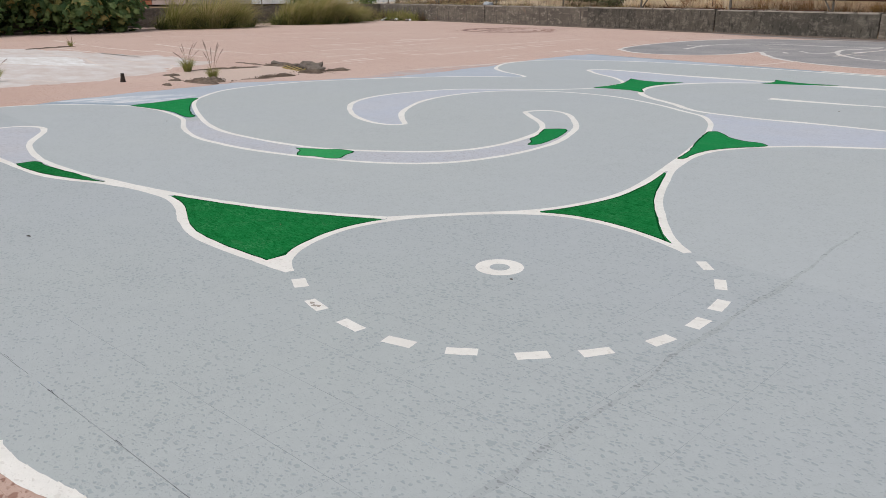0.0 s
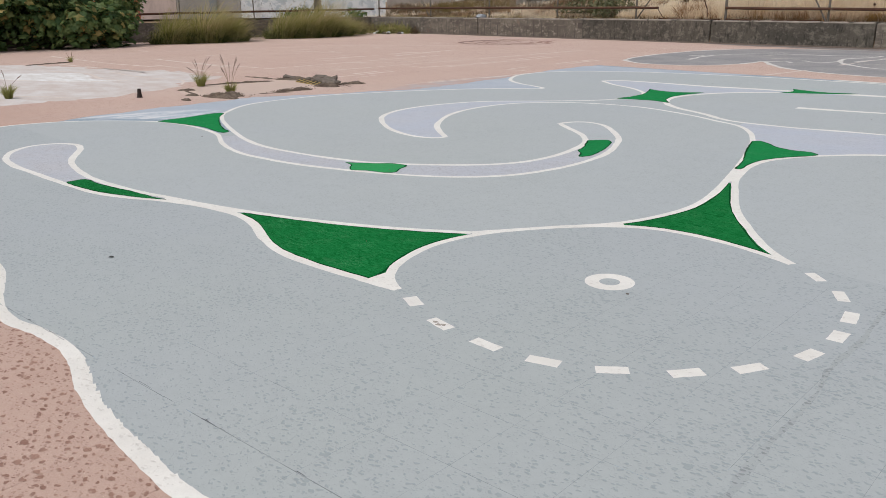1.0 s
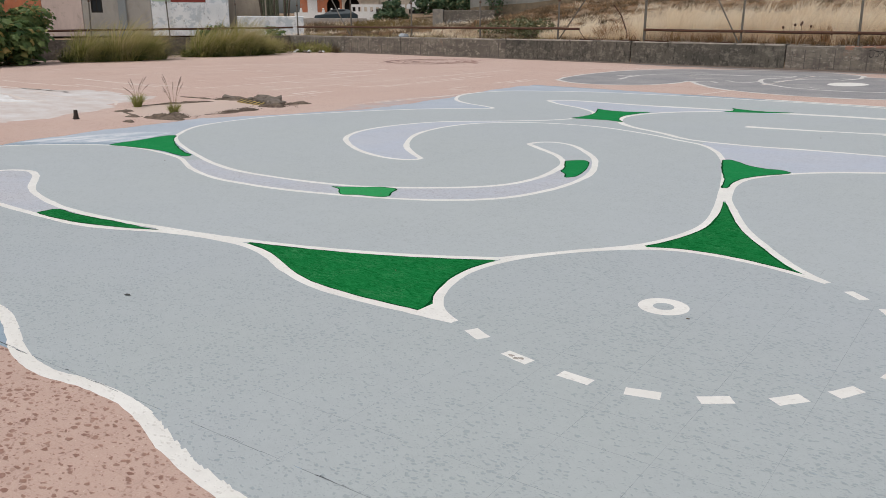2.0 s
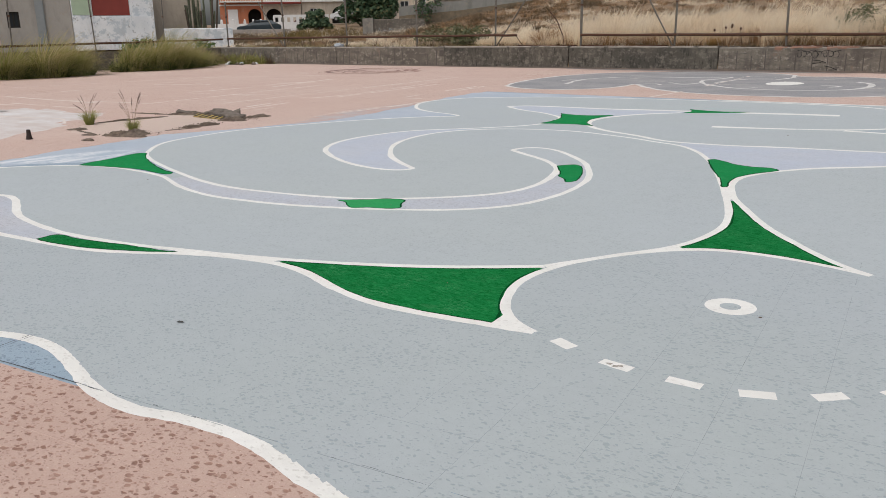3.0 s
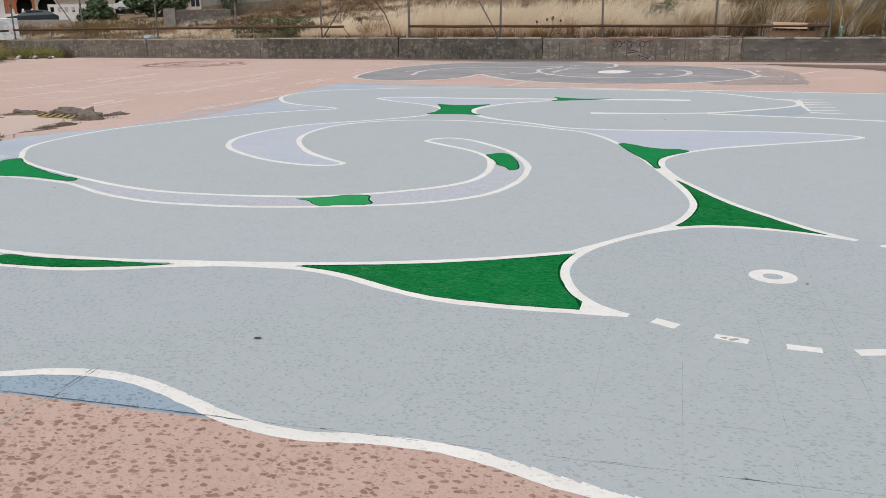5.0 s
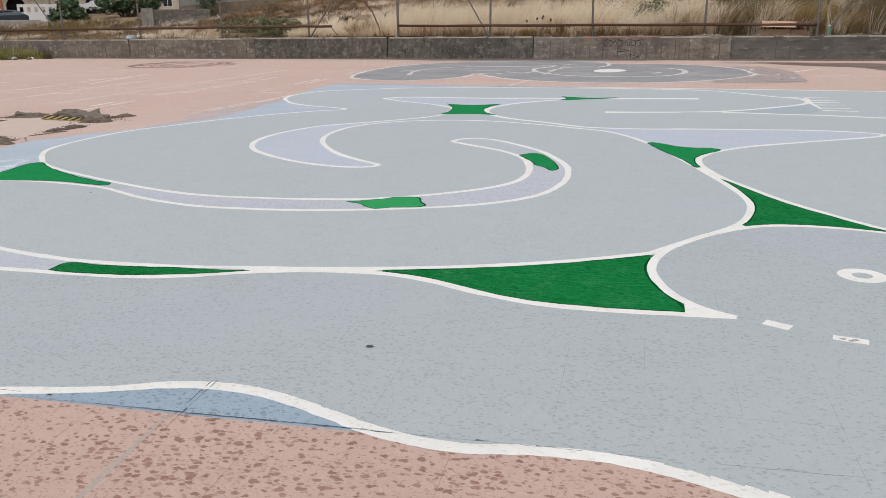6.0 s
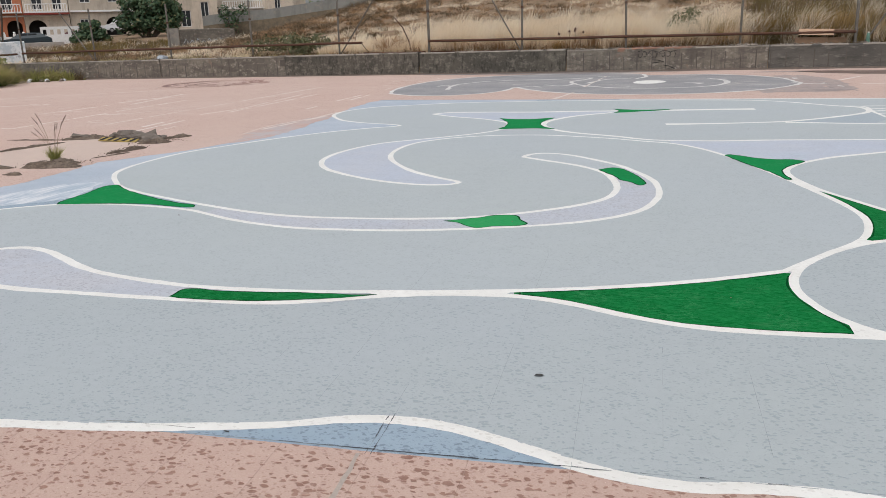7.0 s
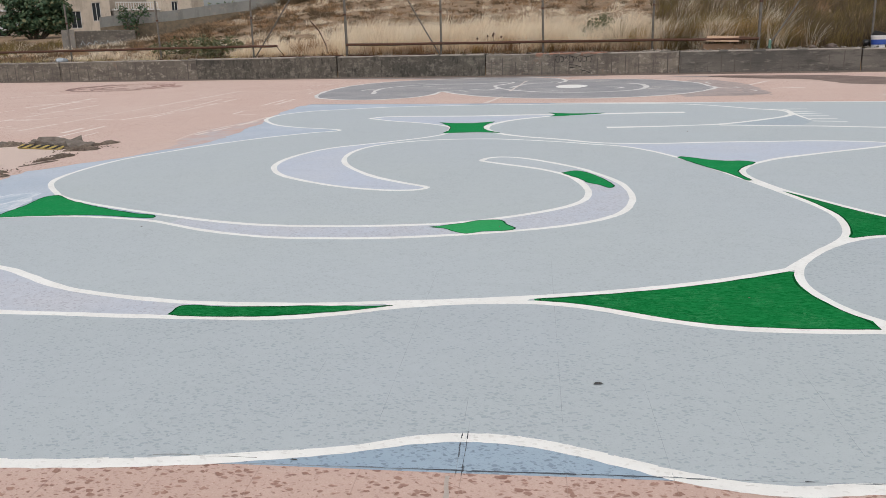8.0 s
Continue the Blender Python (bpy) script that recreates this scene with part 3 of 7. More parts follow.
for q, line in enumerate(GREENS + SMALL_GREENS):
    small = q >= len(GREENS)
    far = q > len(GREENS)
    over = Z_WHITE + 0.0009 if small else Z_GREEN
    pale = q == len(GREENS) + 2
    part("green_patch", sheet(line, over), BRIGHT_GREEN if pale else LEAF_GREEN if far else GREEN, mural, "bright green brushed paint" if pale else "light green brushed paint" if far else "deep green brushed paint")
    # a darker brushed rim: at the very edge, or just inside the white outline
    area = sum(a.x * b.y - b.x * a.y for a, b in zip(line, line[1:] + line[:1]))
    inset = 0.006 if small else 0.038
    run, runs = [], []
    for i, p in enumerate(line):
        d = (line[(i + 1) % len(line)] - line[i - 1]).normalized()
        inner = p + Vector((-d.y, d.x)) * (inset if area > 0 else -inset)
        if min((inner - o).length for o in line) > inset * 0.6:
            run.append(inner)
        elif run:
            runs.append(run)
            run = []
    for k, r in enumerate(runs + [run]):
        if len(r) > 3:
            part("green_edge", ribbon(r, 0.016 if small and far else 0.012, over + 0.00005 + 0.00001 * k, rough=0.5, seed=k), EDGE_GREEN, mural)

for k, (line, width, ends) in enumerate(((NEAR, 0.074, (0.9, 1.15)), (LOBE, 0.066, (0.85, 1.15)), (HOOK, 0.066, (1.2, 0.9)), (RIM, 0.092, (0.75, 1.3)), (SWIRL, 0.078, (1.05, 0.95)),
                                          (SPINE, 0.084, (0.92, 0.72)), (BELLY, 0.07, (1, 1)), (DIAL, 0.058, (1.05, 1.1)), (FIN, 0.083, (0.72, 1.4)), (FEELER, 0.13, (1, 1.9)), (SIDE, 0.12, (1, 1)))):
    strip = ribbon(line, width * 0.95, Z_WHITE + 0.00004 * k, ends, seed=k)
    part("white_line", jointed(strip, 5) if line is NEAR else strip, WHITE, mural)

# the upper edge of the near line was laid on in short slanting strokes, each ending bluntly
rng = random.Random(17)
near_edge = cut(NEAR, (-5.2, -3.12), (1.6, -2.5))
for k in range(300):
    i = rng.randrange(4, len(near_edge) - 14)
    coarse = -1.0 < near_edge[i].x < 1.5
    if not coarse and rng.random() < 0.45:
        continue
    p, far_p = near_edge[i], near_edge[i + 3]
    d = (far_p - p).normalized()
    out = Vector((-d.y, d.x)) * (1 if d.x > 0 else -1) * rng.uniform(0.024, 0.036 if coarse else 0.03)
    a = p + out
    d.rotate(Matrix.Rotation(radians(rng.uniform(-14, -2) if coarse else rng.uniform(-6, 5)), 2))
    run = rng.uniform(0.04, 0.13)
    part("brush_mark", ribbon(spline([a, a + d * run * 0.5, a + d * run], 0.012), rng.uniform(0.008, 0.02), Z_WHITE + 0.0005 + 0.000002 * k, (1.0, 0.65), 0.4, k), WHITE, mural)

CHIP = plain("blue_black_grime", (0.05, 0.055, 0.065), (0.10, 0.105, 0.115), 14)
rng = random.Random(23)
for k in range(30):
    u = rng.choice((rng.uniform(-3.3, -1.95), rng.uniform(-3.3, -1.95), rng.uniform(-1.9, 1.3)))
    at = Vector((u, (V0 + math.sin(TURN) * u) / math.cos(TURN) + rng.uniform(-0.006, 0.005)))
    d = Vector((math.cos(TURN), math.sin(TURN)))
    run = rng.uniform(0.015, 0.11)
    part("grime_chip", ribbon(spline([at, at + d * run * 0.5 + Vector((0, rng.uniform(-0.003, 0.003))), at + d * run], 0.01), rng.uniform(0.002, 0.005), Z_WHITE + 0.0012 + 0.000002 * k, (0.9, 0.3), 0.9, k), CHIP, mural)

for k, (x0, x1) in enumerate(((-3.42, -2.86), (-2.83, -2.45), (-2.43, -2.14))):
    line = [Vector((x, (V0 + math.sin(TURN) * x) / math.cos(TURN) + 0.003 * noise.noise((x * 9, 1, 1)))) for x in (x0 + (x1 - x0) * j / 24 for j in range(25))]
    part("grime_line", ribbon(line, 0.0055, Z_WHITE + 0.0011, (0.6, 1.1), 0.8, k), CHIP, mural)
for k in range(22):
    v, off = rng.uniform(-0.05, 0.26), rng.choice((-1.06, -1.0)) * TILE + rng.uniform(-0.003, 0.003)
    d = Vector((-math.sin(TURN), math.cos(TURN)))
    at = Vector((math.cos(TURN), math.sin(TURN))) * (U0 + off) + d * (V0 + v)
    part("grime_chip", ribbon(spline([at, at + d * 0.02, at + d * rng.uniform(0.03, 0.07)], 0.01), rng.uniform(0.002, 0.0045), Z_WHITE + 0.0013 + 0.000002 * k, (0.9, 0.3), 0.9, k), CHIP, mural)
BARE_STREAK = plain("grey_olive_bare_streak", (0.15, 0.145, 0.125), (0.38, 0.37, 0.33), 30)
for k, (line, wide) in enumerate((([(-4.09, -2.881), (-4.01, -2.862), (-3.94, -2.851)], 0.007), ([(-3.94, -2.854), (-3.88, -2.853), (-3.83, -2.846), (-3.79, -2.84)], 0.013), ([(-3.8, -2.838), (-3.74, -2.832), (-3.67, -2.824)], 0.008))):
    part("bare_streak", ribbon(spline(line, 0.01), wide, Z_WHITE + 0.0008 + 0.00001 * k, (0.4, 0.6), 0.9, k), BARE_STREAK, mural)
DRIP = paint("grey_water_stain", (0.365, 0.40, 0.412), (0.40, 0.437, 0.445), 0.56, None, 0.75, patch=3.0, scale=41)
part("water_stain", ribbon([p + Vector((0.025 * noise.noise((p.y * 2.5, 0, 0)), 0)) for p in spline([(1.6, -2.3), (1.48, -1.25), (1.39, -0.57), (1.27, 0.3), (1.21, 0.94), (1.13, 1.5), (1.02, 2.3)], 0.03)], 0.05, Z_GREY + 0.00015, (0.7, 0.4), 0.7, 4), DRIP, mural, "faint dark run of dried water")

# where two lines run together the white fills the gap
for lines in (cut(BELLY, (-2.88, -0.725), (-3.72, -0.965)) + cut(BELLY, (-3.7, -1.06), (-2.88, -0.82)),
              cut(SPINE, (-0.92, 2.88), (-1.13, 3.45)) + cut(FIN, (-1.05, 3.45), (-0.84, 2.9)),
              cut(SPINE, (-0.69, 1.12), (-0.93, 0.7)) + cut(DIAL, (-0.92, 0.7), (-0.63, 1.03)),
              cut(BELLY, (-0.95, -0.99), (-0.72, -0.96)) + cut(DIAL, (-0.74, -0.955), (-0.99, -0.8))):
    part("white_fill", sheet(lines, Z_WHITE + 0.0005), WHITE, mural)
n = Nodes("streaky_pale_paint", 0.7)
smear_col = n.mix(n.ramp(n.noise(2.4, 6, 0.75, stretch=(2.6, 0.7, 1), distort=0.7), 0.4, 0.6), (0.36, 0.43, 0.51), (0.66, 0.67, 0.69))
smear_col = n.mix(n.math("MULTIPLY", n.ramp(n.noise(50, 3), 0.45, 0.7), 0.3), smear_col, (0.30, 0.35, 0.40))
SMEAR = n.done(smear_col, n.noise(70, 3), 0.3, 0.004)
smear = [p + Vector((noise.noise((p.x * 3, p.y * 3, 2)), noise.noise((p.x * 3, p.y * 3, 7)))) * 0.09 for p in spline([(-9.25, 0.1), (-8.95, 0.45), (-8.5, 0.75), (-8.3, 1.0), (-8.4, 1.6), (-8.62, 1.95), (-8.95, 1.75), (-9.2, 1.2), (-9.38, 0.6), (-9.25, 0.1)], 0.05)]
part("white_smear", sheet(smear, Z_GREY + 0.0001), SMEAR, mural, "pale streaks of smeared paint")
part("edge_line", ribbon(spline([(-4.2, 12.74), (0, 12.75), (5, 12.74), (12, 12.75)], 0.5), 0.11, Z_WHITE + 0.0005, rough=0.3), WHITE, mural)
for k, (x0, y0, x1, y1) in enumerate(((0.43, 11.16, 0.86, 11.26), (0.45, 10.65, 0.93, 10.78), (0.47, 10.28, 0.95, 10.4), (0.48, 9.91, 0.98, 9.98), (0.52, 9.45, 1.02, 9.48), (0.56, 9.12, 1.08, 9.03))):
    part("whisker", ribbon(spline([(x0, y0), ((x0 + x1) / 2, (y0 + y1) / 2), (x1, y1)]), 0.09, Z_WHITE + 0.0005, (1.2, 0.5), seed=k), WHITE, mural)
part("white_tip", ribbon(spline([(0.05, 11.2), (0.4, 11.1), (0.47, 10.2), (0.56, 9.3)]), 0.055, Z_WHITE + 0.0006, (1.3, 0.9)), WHITE, mural)

part("white_bar", ribbon(spline([(-2.78, 8.14), (-2.3, 8.22), (-1.6, 8.38)]), 0.2, Z_WHITE + 0.0006, (1, 0.55), rough=0.08), WHITE, mural)

n = Nodes("red_grey_smear", 0.85)
mar = n.mix(n.ramp(n.noise(1.6, 6, 0.75), 0.42, 0.6), (0.49, 0.36, 0.315), (0.44, 0.40, 0.405))
mar = n.mix(n.math("MULTIPLY", n.ramp(n.noise(4.5, 5, 0.7, stretch=(2, 0.6, 1)), 0.5, 0.7), 0.6), mar, (0.44, 0.275, 0.23))
MARGIN = n.done(mar, n.noise(70, 3), 0.3, 0.004)
outer = [p + Vector((0.09 * noise.noise((p.y * 2, 1, 3)) + 0.07 * noise.noise((p.y * 7, 1, 8)), 0)) for p in spline([(-9.0, 4.9), (-9.3, 5.7), (-9.62, 6.6), (-9.74, 7.6), (-9.72, 8.6), (-9.6, 9.6)], 0.07)]
inner = [p for p in EDGE if 4.9 < p.y < 9.6]
part("faded_margin", sheet(outer + [p + Vector((0.08, 0)) for p in inner], Z_BARE + 0.0019), MARGIN, mural, "red and grey paint worn into the paving")
part("edge_line", ribbon(spline([(-9.6, 6.3), (-9.76, 7.2), (-9.72, 8.0), (-9.6, 8.75), (-9.66, 9.85)], 0.06), 0.07, Z_BARE + 0.0021, (0.4, 0.9), 0.5, 3), OLD_WHITE, mural)

# the dial: twelve dashes and a ring in the middle
for x, y in ((0.75, 0.92), (0.98, 0.71), (1.14, 0.44), (1.2, 0.16), (1.2, -0.14), (1.09, -0.46), (0.93, -0.7), (0.7, -0.91), (0.44, -1.06), (0.14, -1.12), (-0.19, -1.11), (-0.52, -1.01)):
    d = Vector((-y, x)).normalized()
    p = Vector((x, y))
    own = random.Random(int(x * 100))
    d.rotate(Matrix.Rotation(radians(own.uniform(-6, 6)), 2))
    half = 0.076 * own.uniform(0.88, 1.1)
    part("dash", ribbon(spline([p - d * half, p, p + d * half], 0.02), 0.067 * own.uniform(0.9, 1.12), Z_WHITE, rough=0.1, seed=x), WHITE, mural)
SCUFF = plain("brown_grey_scuff", (0.27, 0.24, 0.20), (0.5, 0.47, 0.42), 55)
for x, y in ((-0.222, -1.112), (-0.168, -1.108), (-0.19, -1.124)):
    part("scuff", sheet([Vector((x + 0.016 * math.cos(a) * (1 + 0.4 * math.sin(3 * a + x * 90)), y + 0.012 * math.sin(a))) for a in (k * math.pi / 6 for k in range(12))], Z_WHITE + 0.0002), SCUFF, mural, "dark scuffed spots")
bm = bmesh.new()
rings = [[bm.verts.new((r * math.cos(a), r * math.sin(a), Z_WHITE)) for a in (2 * math.pi * k / 40 for k in range(40))] for r in (0.058, 0.14)]
for k in range(40):
    bm.faces.new((rings[0][k], rings[1][k], rings[1][(k + 1) % 40], rings[0][(k + 1) % 40]))
part("ring", bm, WHITE, mural)

# the older, darker painting by the wall
old = tagged(new("faded_mural"), "faded dark grey floor painting with pale outlines", "mural", kind="structure")
FISH = spline([(-10.54, 14.6), (-11.0, 15.8), (-11.3, 17.6), (-11.3, 19.3), (-10.8, 21.0), (-9.7, 22.0), (-8.0, 22.7), (-6.2, 22.9), (-4.8, 21.9), (-4.6, 21.4),
               (-3.23, 21.49), (-2.22, 21.2), (-1.37, 20.4), (-0.71, 19.3), (-0.4, 17.8), (-0.29, 17.24), (-0.69, 16.1), (-1.37, 15.05), (-2.16, 14.4), (-3.35, 14.0),
               (-4.55, 14.05), (-5.48, 14.37), (-6.19, 14.8), (-6.95, 15.6), (-7.63, 16.5), (-7.6, 15.6), (-7.9, 14.6), (-8.64, 14.0), (-9.62, 13.98), (-10.54, 14.6)])
GILL = spline([(-9.41, 15.9), (-9.74, 17.2), (-9.75, 18.3), (-8.89, 19.5), (-7.1, 19.85), (-6.2, 20.4), (-6.3, 19.4), (-6.48, 18.8), (-6.32, 18.06), (-5.76, 16.96),
               (-4.77, 16.1), (-3.71, 15.9), (-2.8, 16.2), (-2.21, 16.91), (-2.1, 18.1), (-2.29, 18.91), (-2.64, 19.35)])
FADED_LINE = paint("faded_white_line", (0.74, 0.72, 0.69), (0.56, 0.54, 0.52), 0.62, patch=1.5)
part("dark_field", sheet(FISH[:-1], Z_GREY), DARK, old)
part("pale_outline", ribbon(FISH, 0.115, Z_WHITE, rough=0.45), FADED_LINE, old)
part("pale_outline", ribbon(GILL, 0.125, Z_WHITE + 0.00005, rough=0.45), FADED_LINE, old)
for k, line in enumerate(([(-4.8, 21.9), (-4.55, 20.6), (-4.75, 19.6)], [(-6.2, 22.9), (-5.4, 22.95), (-4.6, 22.6)], [(-7.6, 16.4), (-7.2, 16.9), (-6.9, 16.5)], [(-7.0, 17.4), (-6.4, 17.0), (-6.2, 17.7)],
                         [(-5.9, 17.9), (-5.5, 19.6), (-4.9, 19.9)], [(-0.5, 17.4), (0.0, 16.9), (0.3, 17.1)], [(-10.2, 17.2), (-10.1, 17.6), (-9.9, 17.5)], [(-3.2, 17.8), (-2.7, 17.6), (-2.9, 17.2)])):
    part("pale_stroke", ribbon(spline(line, 0.2), 0.11, Z_WHITE + 0.0001 + 0.00003 * k, rough=0.4, seed=k), FADED_LINE, old)
rng = random.Random(52)
for k in range(22):
    x, y = rng.uniform(-10, -1.4), rng.uniform(16.4, 21.2)
    run, turn = rng.uniform(0.25, 0.9), rng.uniform(-0.5, 0.9)
    mid = Vector((x + run * 0.5 * math.cos(turn), y + run * 0.5 * math.sin(turn) + rng.uniform(-0.1, 0.1)))
    part("pale_stroke", ribbon(spline([(x, y), mid, (x + run * math.cos(turn), y + run * math.sin(turn))], 0.1), rng.uniform(0.04, 0.1), Z_WHITE + 0.00035 + 0.00001 * k, (0.8, 0.3), 0.6, k), OLD_WHITE if k % 2 else FADED_LINE, old)
part("pale_disc", sheet([Vector((-4.18 + 0.44 * math.cos(a) * (1 + 0.25 * noise.noise((math.cos(a) * 2, math.sin(a) * 2, 3))), 18.2 + 0.72 * math.sin(a))) for a in (2 * math.pi * k / 30 for k in range(30))], Z_WHITE), WHITE, old)

# worn, broken lines and patches on the pink paving
def worn_line(a, b, width, seed):
    rng = random.Random(seed)
    a, b = Vector(a), Vector(b)
    d = (b - a).normalized()
    at, end = 0.0, (b - a).length
    bm = bmesh.new()
    while at < end:
        run = min(rng.uniform(0.3, 1.6), end - at)
        p0, p1 = a + d * at, a + d * (at + run)
        side = Vector((-d.y, d.x)) * width * rng.uniform(0.3, 0.55)
        z = (Z_WHITE + 0.0003 if seed in (12, 13, 14) else Z_BARE) + 0.00003 * (seed % 5)
        ring = [bm.verts.new((*q, z)) for q in (p0 - side, p1 - side * rng.uniform(0.4, 1), p1 + side * rng.uniform(0.4, 1), p0 + side)]
        bm.faces.new(ring)
        at += run + rng.uniform(0.02, 0.35)
    bm.normal_update()
    for f in bm.faces:
        if f.normal.z < 0:
            f.normal_flip()
    return bm


court = tagged(new("court_lines"), "worn pale court lines on pink paving", "markings", kind="structure")
LINES_ONE = (((-21.0, 3.4), (-16.4, 3.95), 0.08), ((-20.9, 6.1), (-16.4, 6.1), 0.09), ((-18.6, 5.1), (-15.0, 5.16), 0.05), ((-21.2, 7.8), (-21.2, 9.1), 0.08),
             ((-21.3, 10.9), (-19.4, 11.5), 0.07), ((-17.2, 9.8), (-17.25, 11.5), 0.07), ((-16.7, 11.7), (-17.7, 15.2), 0.08), ((-14.8, 9.3), (-14.35, 11.3), 0.06),
             ((-17.9, 12.9), (-16.8, 14.0), 0.07), ((-12.05, 6.4), (-12.3, 8.2), 0.06), ((-12.35, 9.8), (-12.8, 14.6), 0.06))
LINES_THREE = (((-17.28, 9.2), (-17.2, 11.0), 0.07), ((-17.5, 12.1), (-17.5, 15.0), 0.07), ((-15.5, 9.15), (-14.86, 9.45), 0.06), ((-12.42, 7.1), (-12.66, 8.3), 0.07), ((-13.4, 9.4), (-13.0, 9.42), 0.07),
               ((-12.74, 9.3), (-12.56, 10.7), 0.06), ((-12.6, 10.8), (-13.3, 14.8), 0.06), ((-10.8, 10.5), (-10.9, 11.2), 0.06), ((-11.09, 12.5), (-11.25, 14.2), 0.07), ((-14.5, 7.85), (-14.4, 8.2), 0.06),
               ((-20.3, 11.75), (-19.4, 11.6), 0.08), ((-18.4, 6.1), (-15.2, 6.6), 0.06), ((-24.8, 4.35), (-20.1, 4.45), 0.09), ((-20.1, 4.45), (-17.9, 4.85), 0.08))
LINES_TWO = (((-10.85, 12.75), (-11.05, 14.35), 0.07), ((-5.7, 12.9), (-5.6, 14.8), 0.08), ((-5.7, 16.5), (-5.85, 21.0), 0.07), ((-9.62, 6.9), (-9.5, 9.4), 0.06),
             ((-23.5, 13.5), (-19.5, 16.8), 0.07), ((-24.5, 8.0), (-22.6, 15.5), 0.06), ((3.0, 14.5), (6.5, 14.3), 0.08), ((-15.2, 6.6), (-15.9, 13.0), 0.07),
             ((-13.6, 7.4), (-14.2, 17.5), 0.06), ((1.0, 16.78), (1.85, 17.0), 0.1), ((0.62, 18.1), (1.38, 19.8), 0.08))
for k, (a, b, w) in enumerate(LINES_ONE + LINES_TWO + LINES_THREE):
    part("line", worn_line(a, b, w * 1.55, k), OLD_WHITE, court)
# short scrapes left of older markings
rng = random.Random(64)
for k in range(70):
    x, y = rng.uniform(-26, -10.6), rng.uniform(6.5, 22.5)
    if x + 9.6 > (y - 12) * 0.2:
        continue
    turn, run = radians(rng.choice((7.4, 97.4, 97.4, 7.4, 60)) + rng.uniform(-6, 6)), rng.uniform(0.15, 0.7)
    part("scrape", ribbon(spline([(x, y), (x + math.cos(turn) * run * 0.5, y + math.sin(turn) * run * 0.5), (x + math.cos(turn) * run, y + math.sin(turn) * run)], 0.06), rng.uniform(0.03, 0.09), Z_BARE + 0.0004 + 0.000005 * k, (0.5, 0.7), 0.7, k), OLD_WHITE, court)
n = Nodes("washed_white", 0.85)
wash_f = n.ramp(n.noise(1.1, 5, 0.7, stretch=(1, 1.8, 1)), 0.4, 0.66)
wash_col = n.mix(wash_f, (0.545, 0.48, 0.45), (0.64, 0.625, 0.62))
wash_col = n.mix(n.math("MULTIPLY", n.ramp(n.noise(60, 3), 0.4, 0.7), 0.25), wash_col, (0.45, 0.40, 0.37))
WASH = n.done(wash_col, n.noise(80, 3), 0.3, 0.005)
ragged = [p + Vector((noise.noise((p.x * 1.3, p.y * 1.3, 1)) * 0.6 + noise.noise((p.x * 5, p.y * 5, 3)) * 0.25, noise.noise((p.x * 1.3, p.y * 1.3, 6)) * 0.6 + noise.noise((p.x * 5, p.y * 5, 8)) * 0.25))
          for p in spline([(-11.95, -0.7), (-11.7, 0.6), (-12.0, 1.9), (-12.9, 3.3), (-14.4, 4.4), (-16.6, 4.6), (-18.6, 3.6), (-21.5, 2.4), (-21.8, -1.0), (-18, -3), (-13.2, -2.6), (-11.95, -0.7)], 0.12)]
part("white_wash", sheet(ragged, Z_BARE), WASH, court, "washed-out white paint")
n = Nodes("patchy_old_white", 0.85)
arrow_col = n.mix(n.ramp(n.noise(1.7, 6, 0.75, stretch=(0.7, 1.6, 1)), 0.36, 0.58), (0.76, 0.77, 0.78), (0.60, 0.58, 0.56))
ARROW = n.done(arrow_col, n.noise(80, 3), 0.3, 0.004)
part("white_arrow", sheet([p + Vector((0.12 * noise.noise((p.x * 3, p.y * 3, 1)), 0.12 * noise.noise((p.x * 3, p.y * 3, 5)))) for p in spline([(-18.8, 1.3), (-17.4, 2.7), (-15.4, 2.5), (-14.7, 2.75), (-15.1, 2.0), (-16.2, 1.3), (-17.5, 0.9), (-18.8, 1.3)], 0.1)], Z_BARE + 0.0003), ARROW, court)
for k, line in enumerate(([(-19.2, 2.2), (-17.4, 2.85), (-15.4, 2.62), (-14.6, 2.85)], [(-14.7, 2.75), (-15.0, 2.1), (-16.4, 1.2), (-18.5, 0.5)], [(-13.9, -0.6), (-12.6, 0.6), (-12.0, 0.95)], [(-17.2, 3.4), (-15.0, 3.4), (-13.9, 3.7), (-12.9, 3.3)])):
    part("line", ribbon(spline(line, 0.12), 0.1, Z_BARE + 0.0006 + 0.00002 * k, (0.8, 0.6), 0.6, k), OLD_WHITE, court)
part("pale_slab", sheet(spline([(-12.35, 3.3), (-12.45, 5.0), (-12.0, 5.8), (-10.9, 5.5), (-10.2, 3.8), (-10.5, 2.7), (-11.5, 2.6), (-12.35, 3.3)], 0.3), Z_BARE + 0.0002), paint("pale_mortar", (0.60, 0.47, 0.40), (0.56, 0.44, 0.38), 0.63, None, 0.4), court, "paler patched concrete")

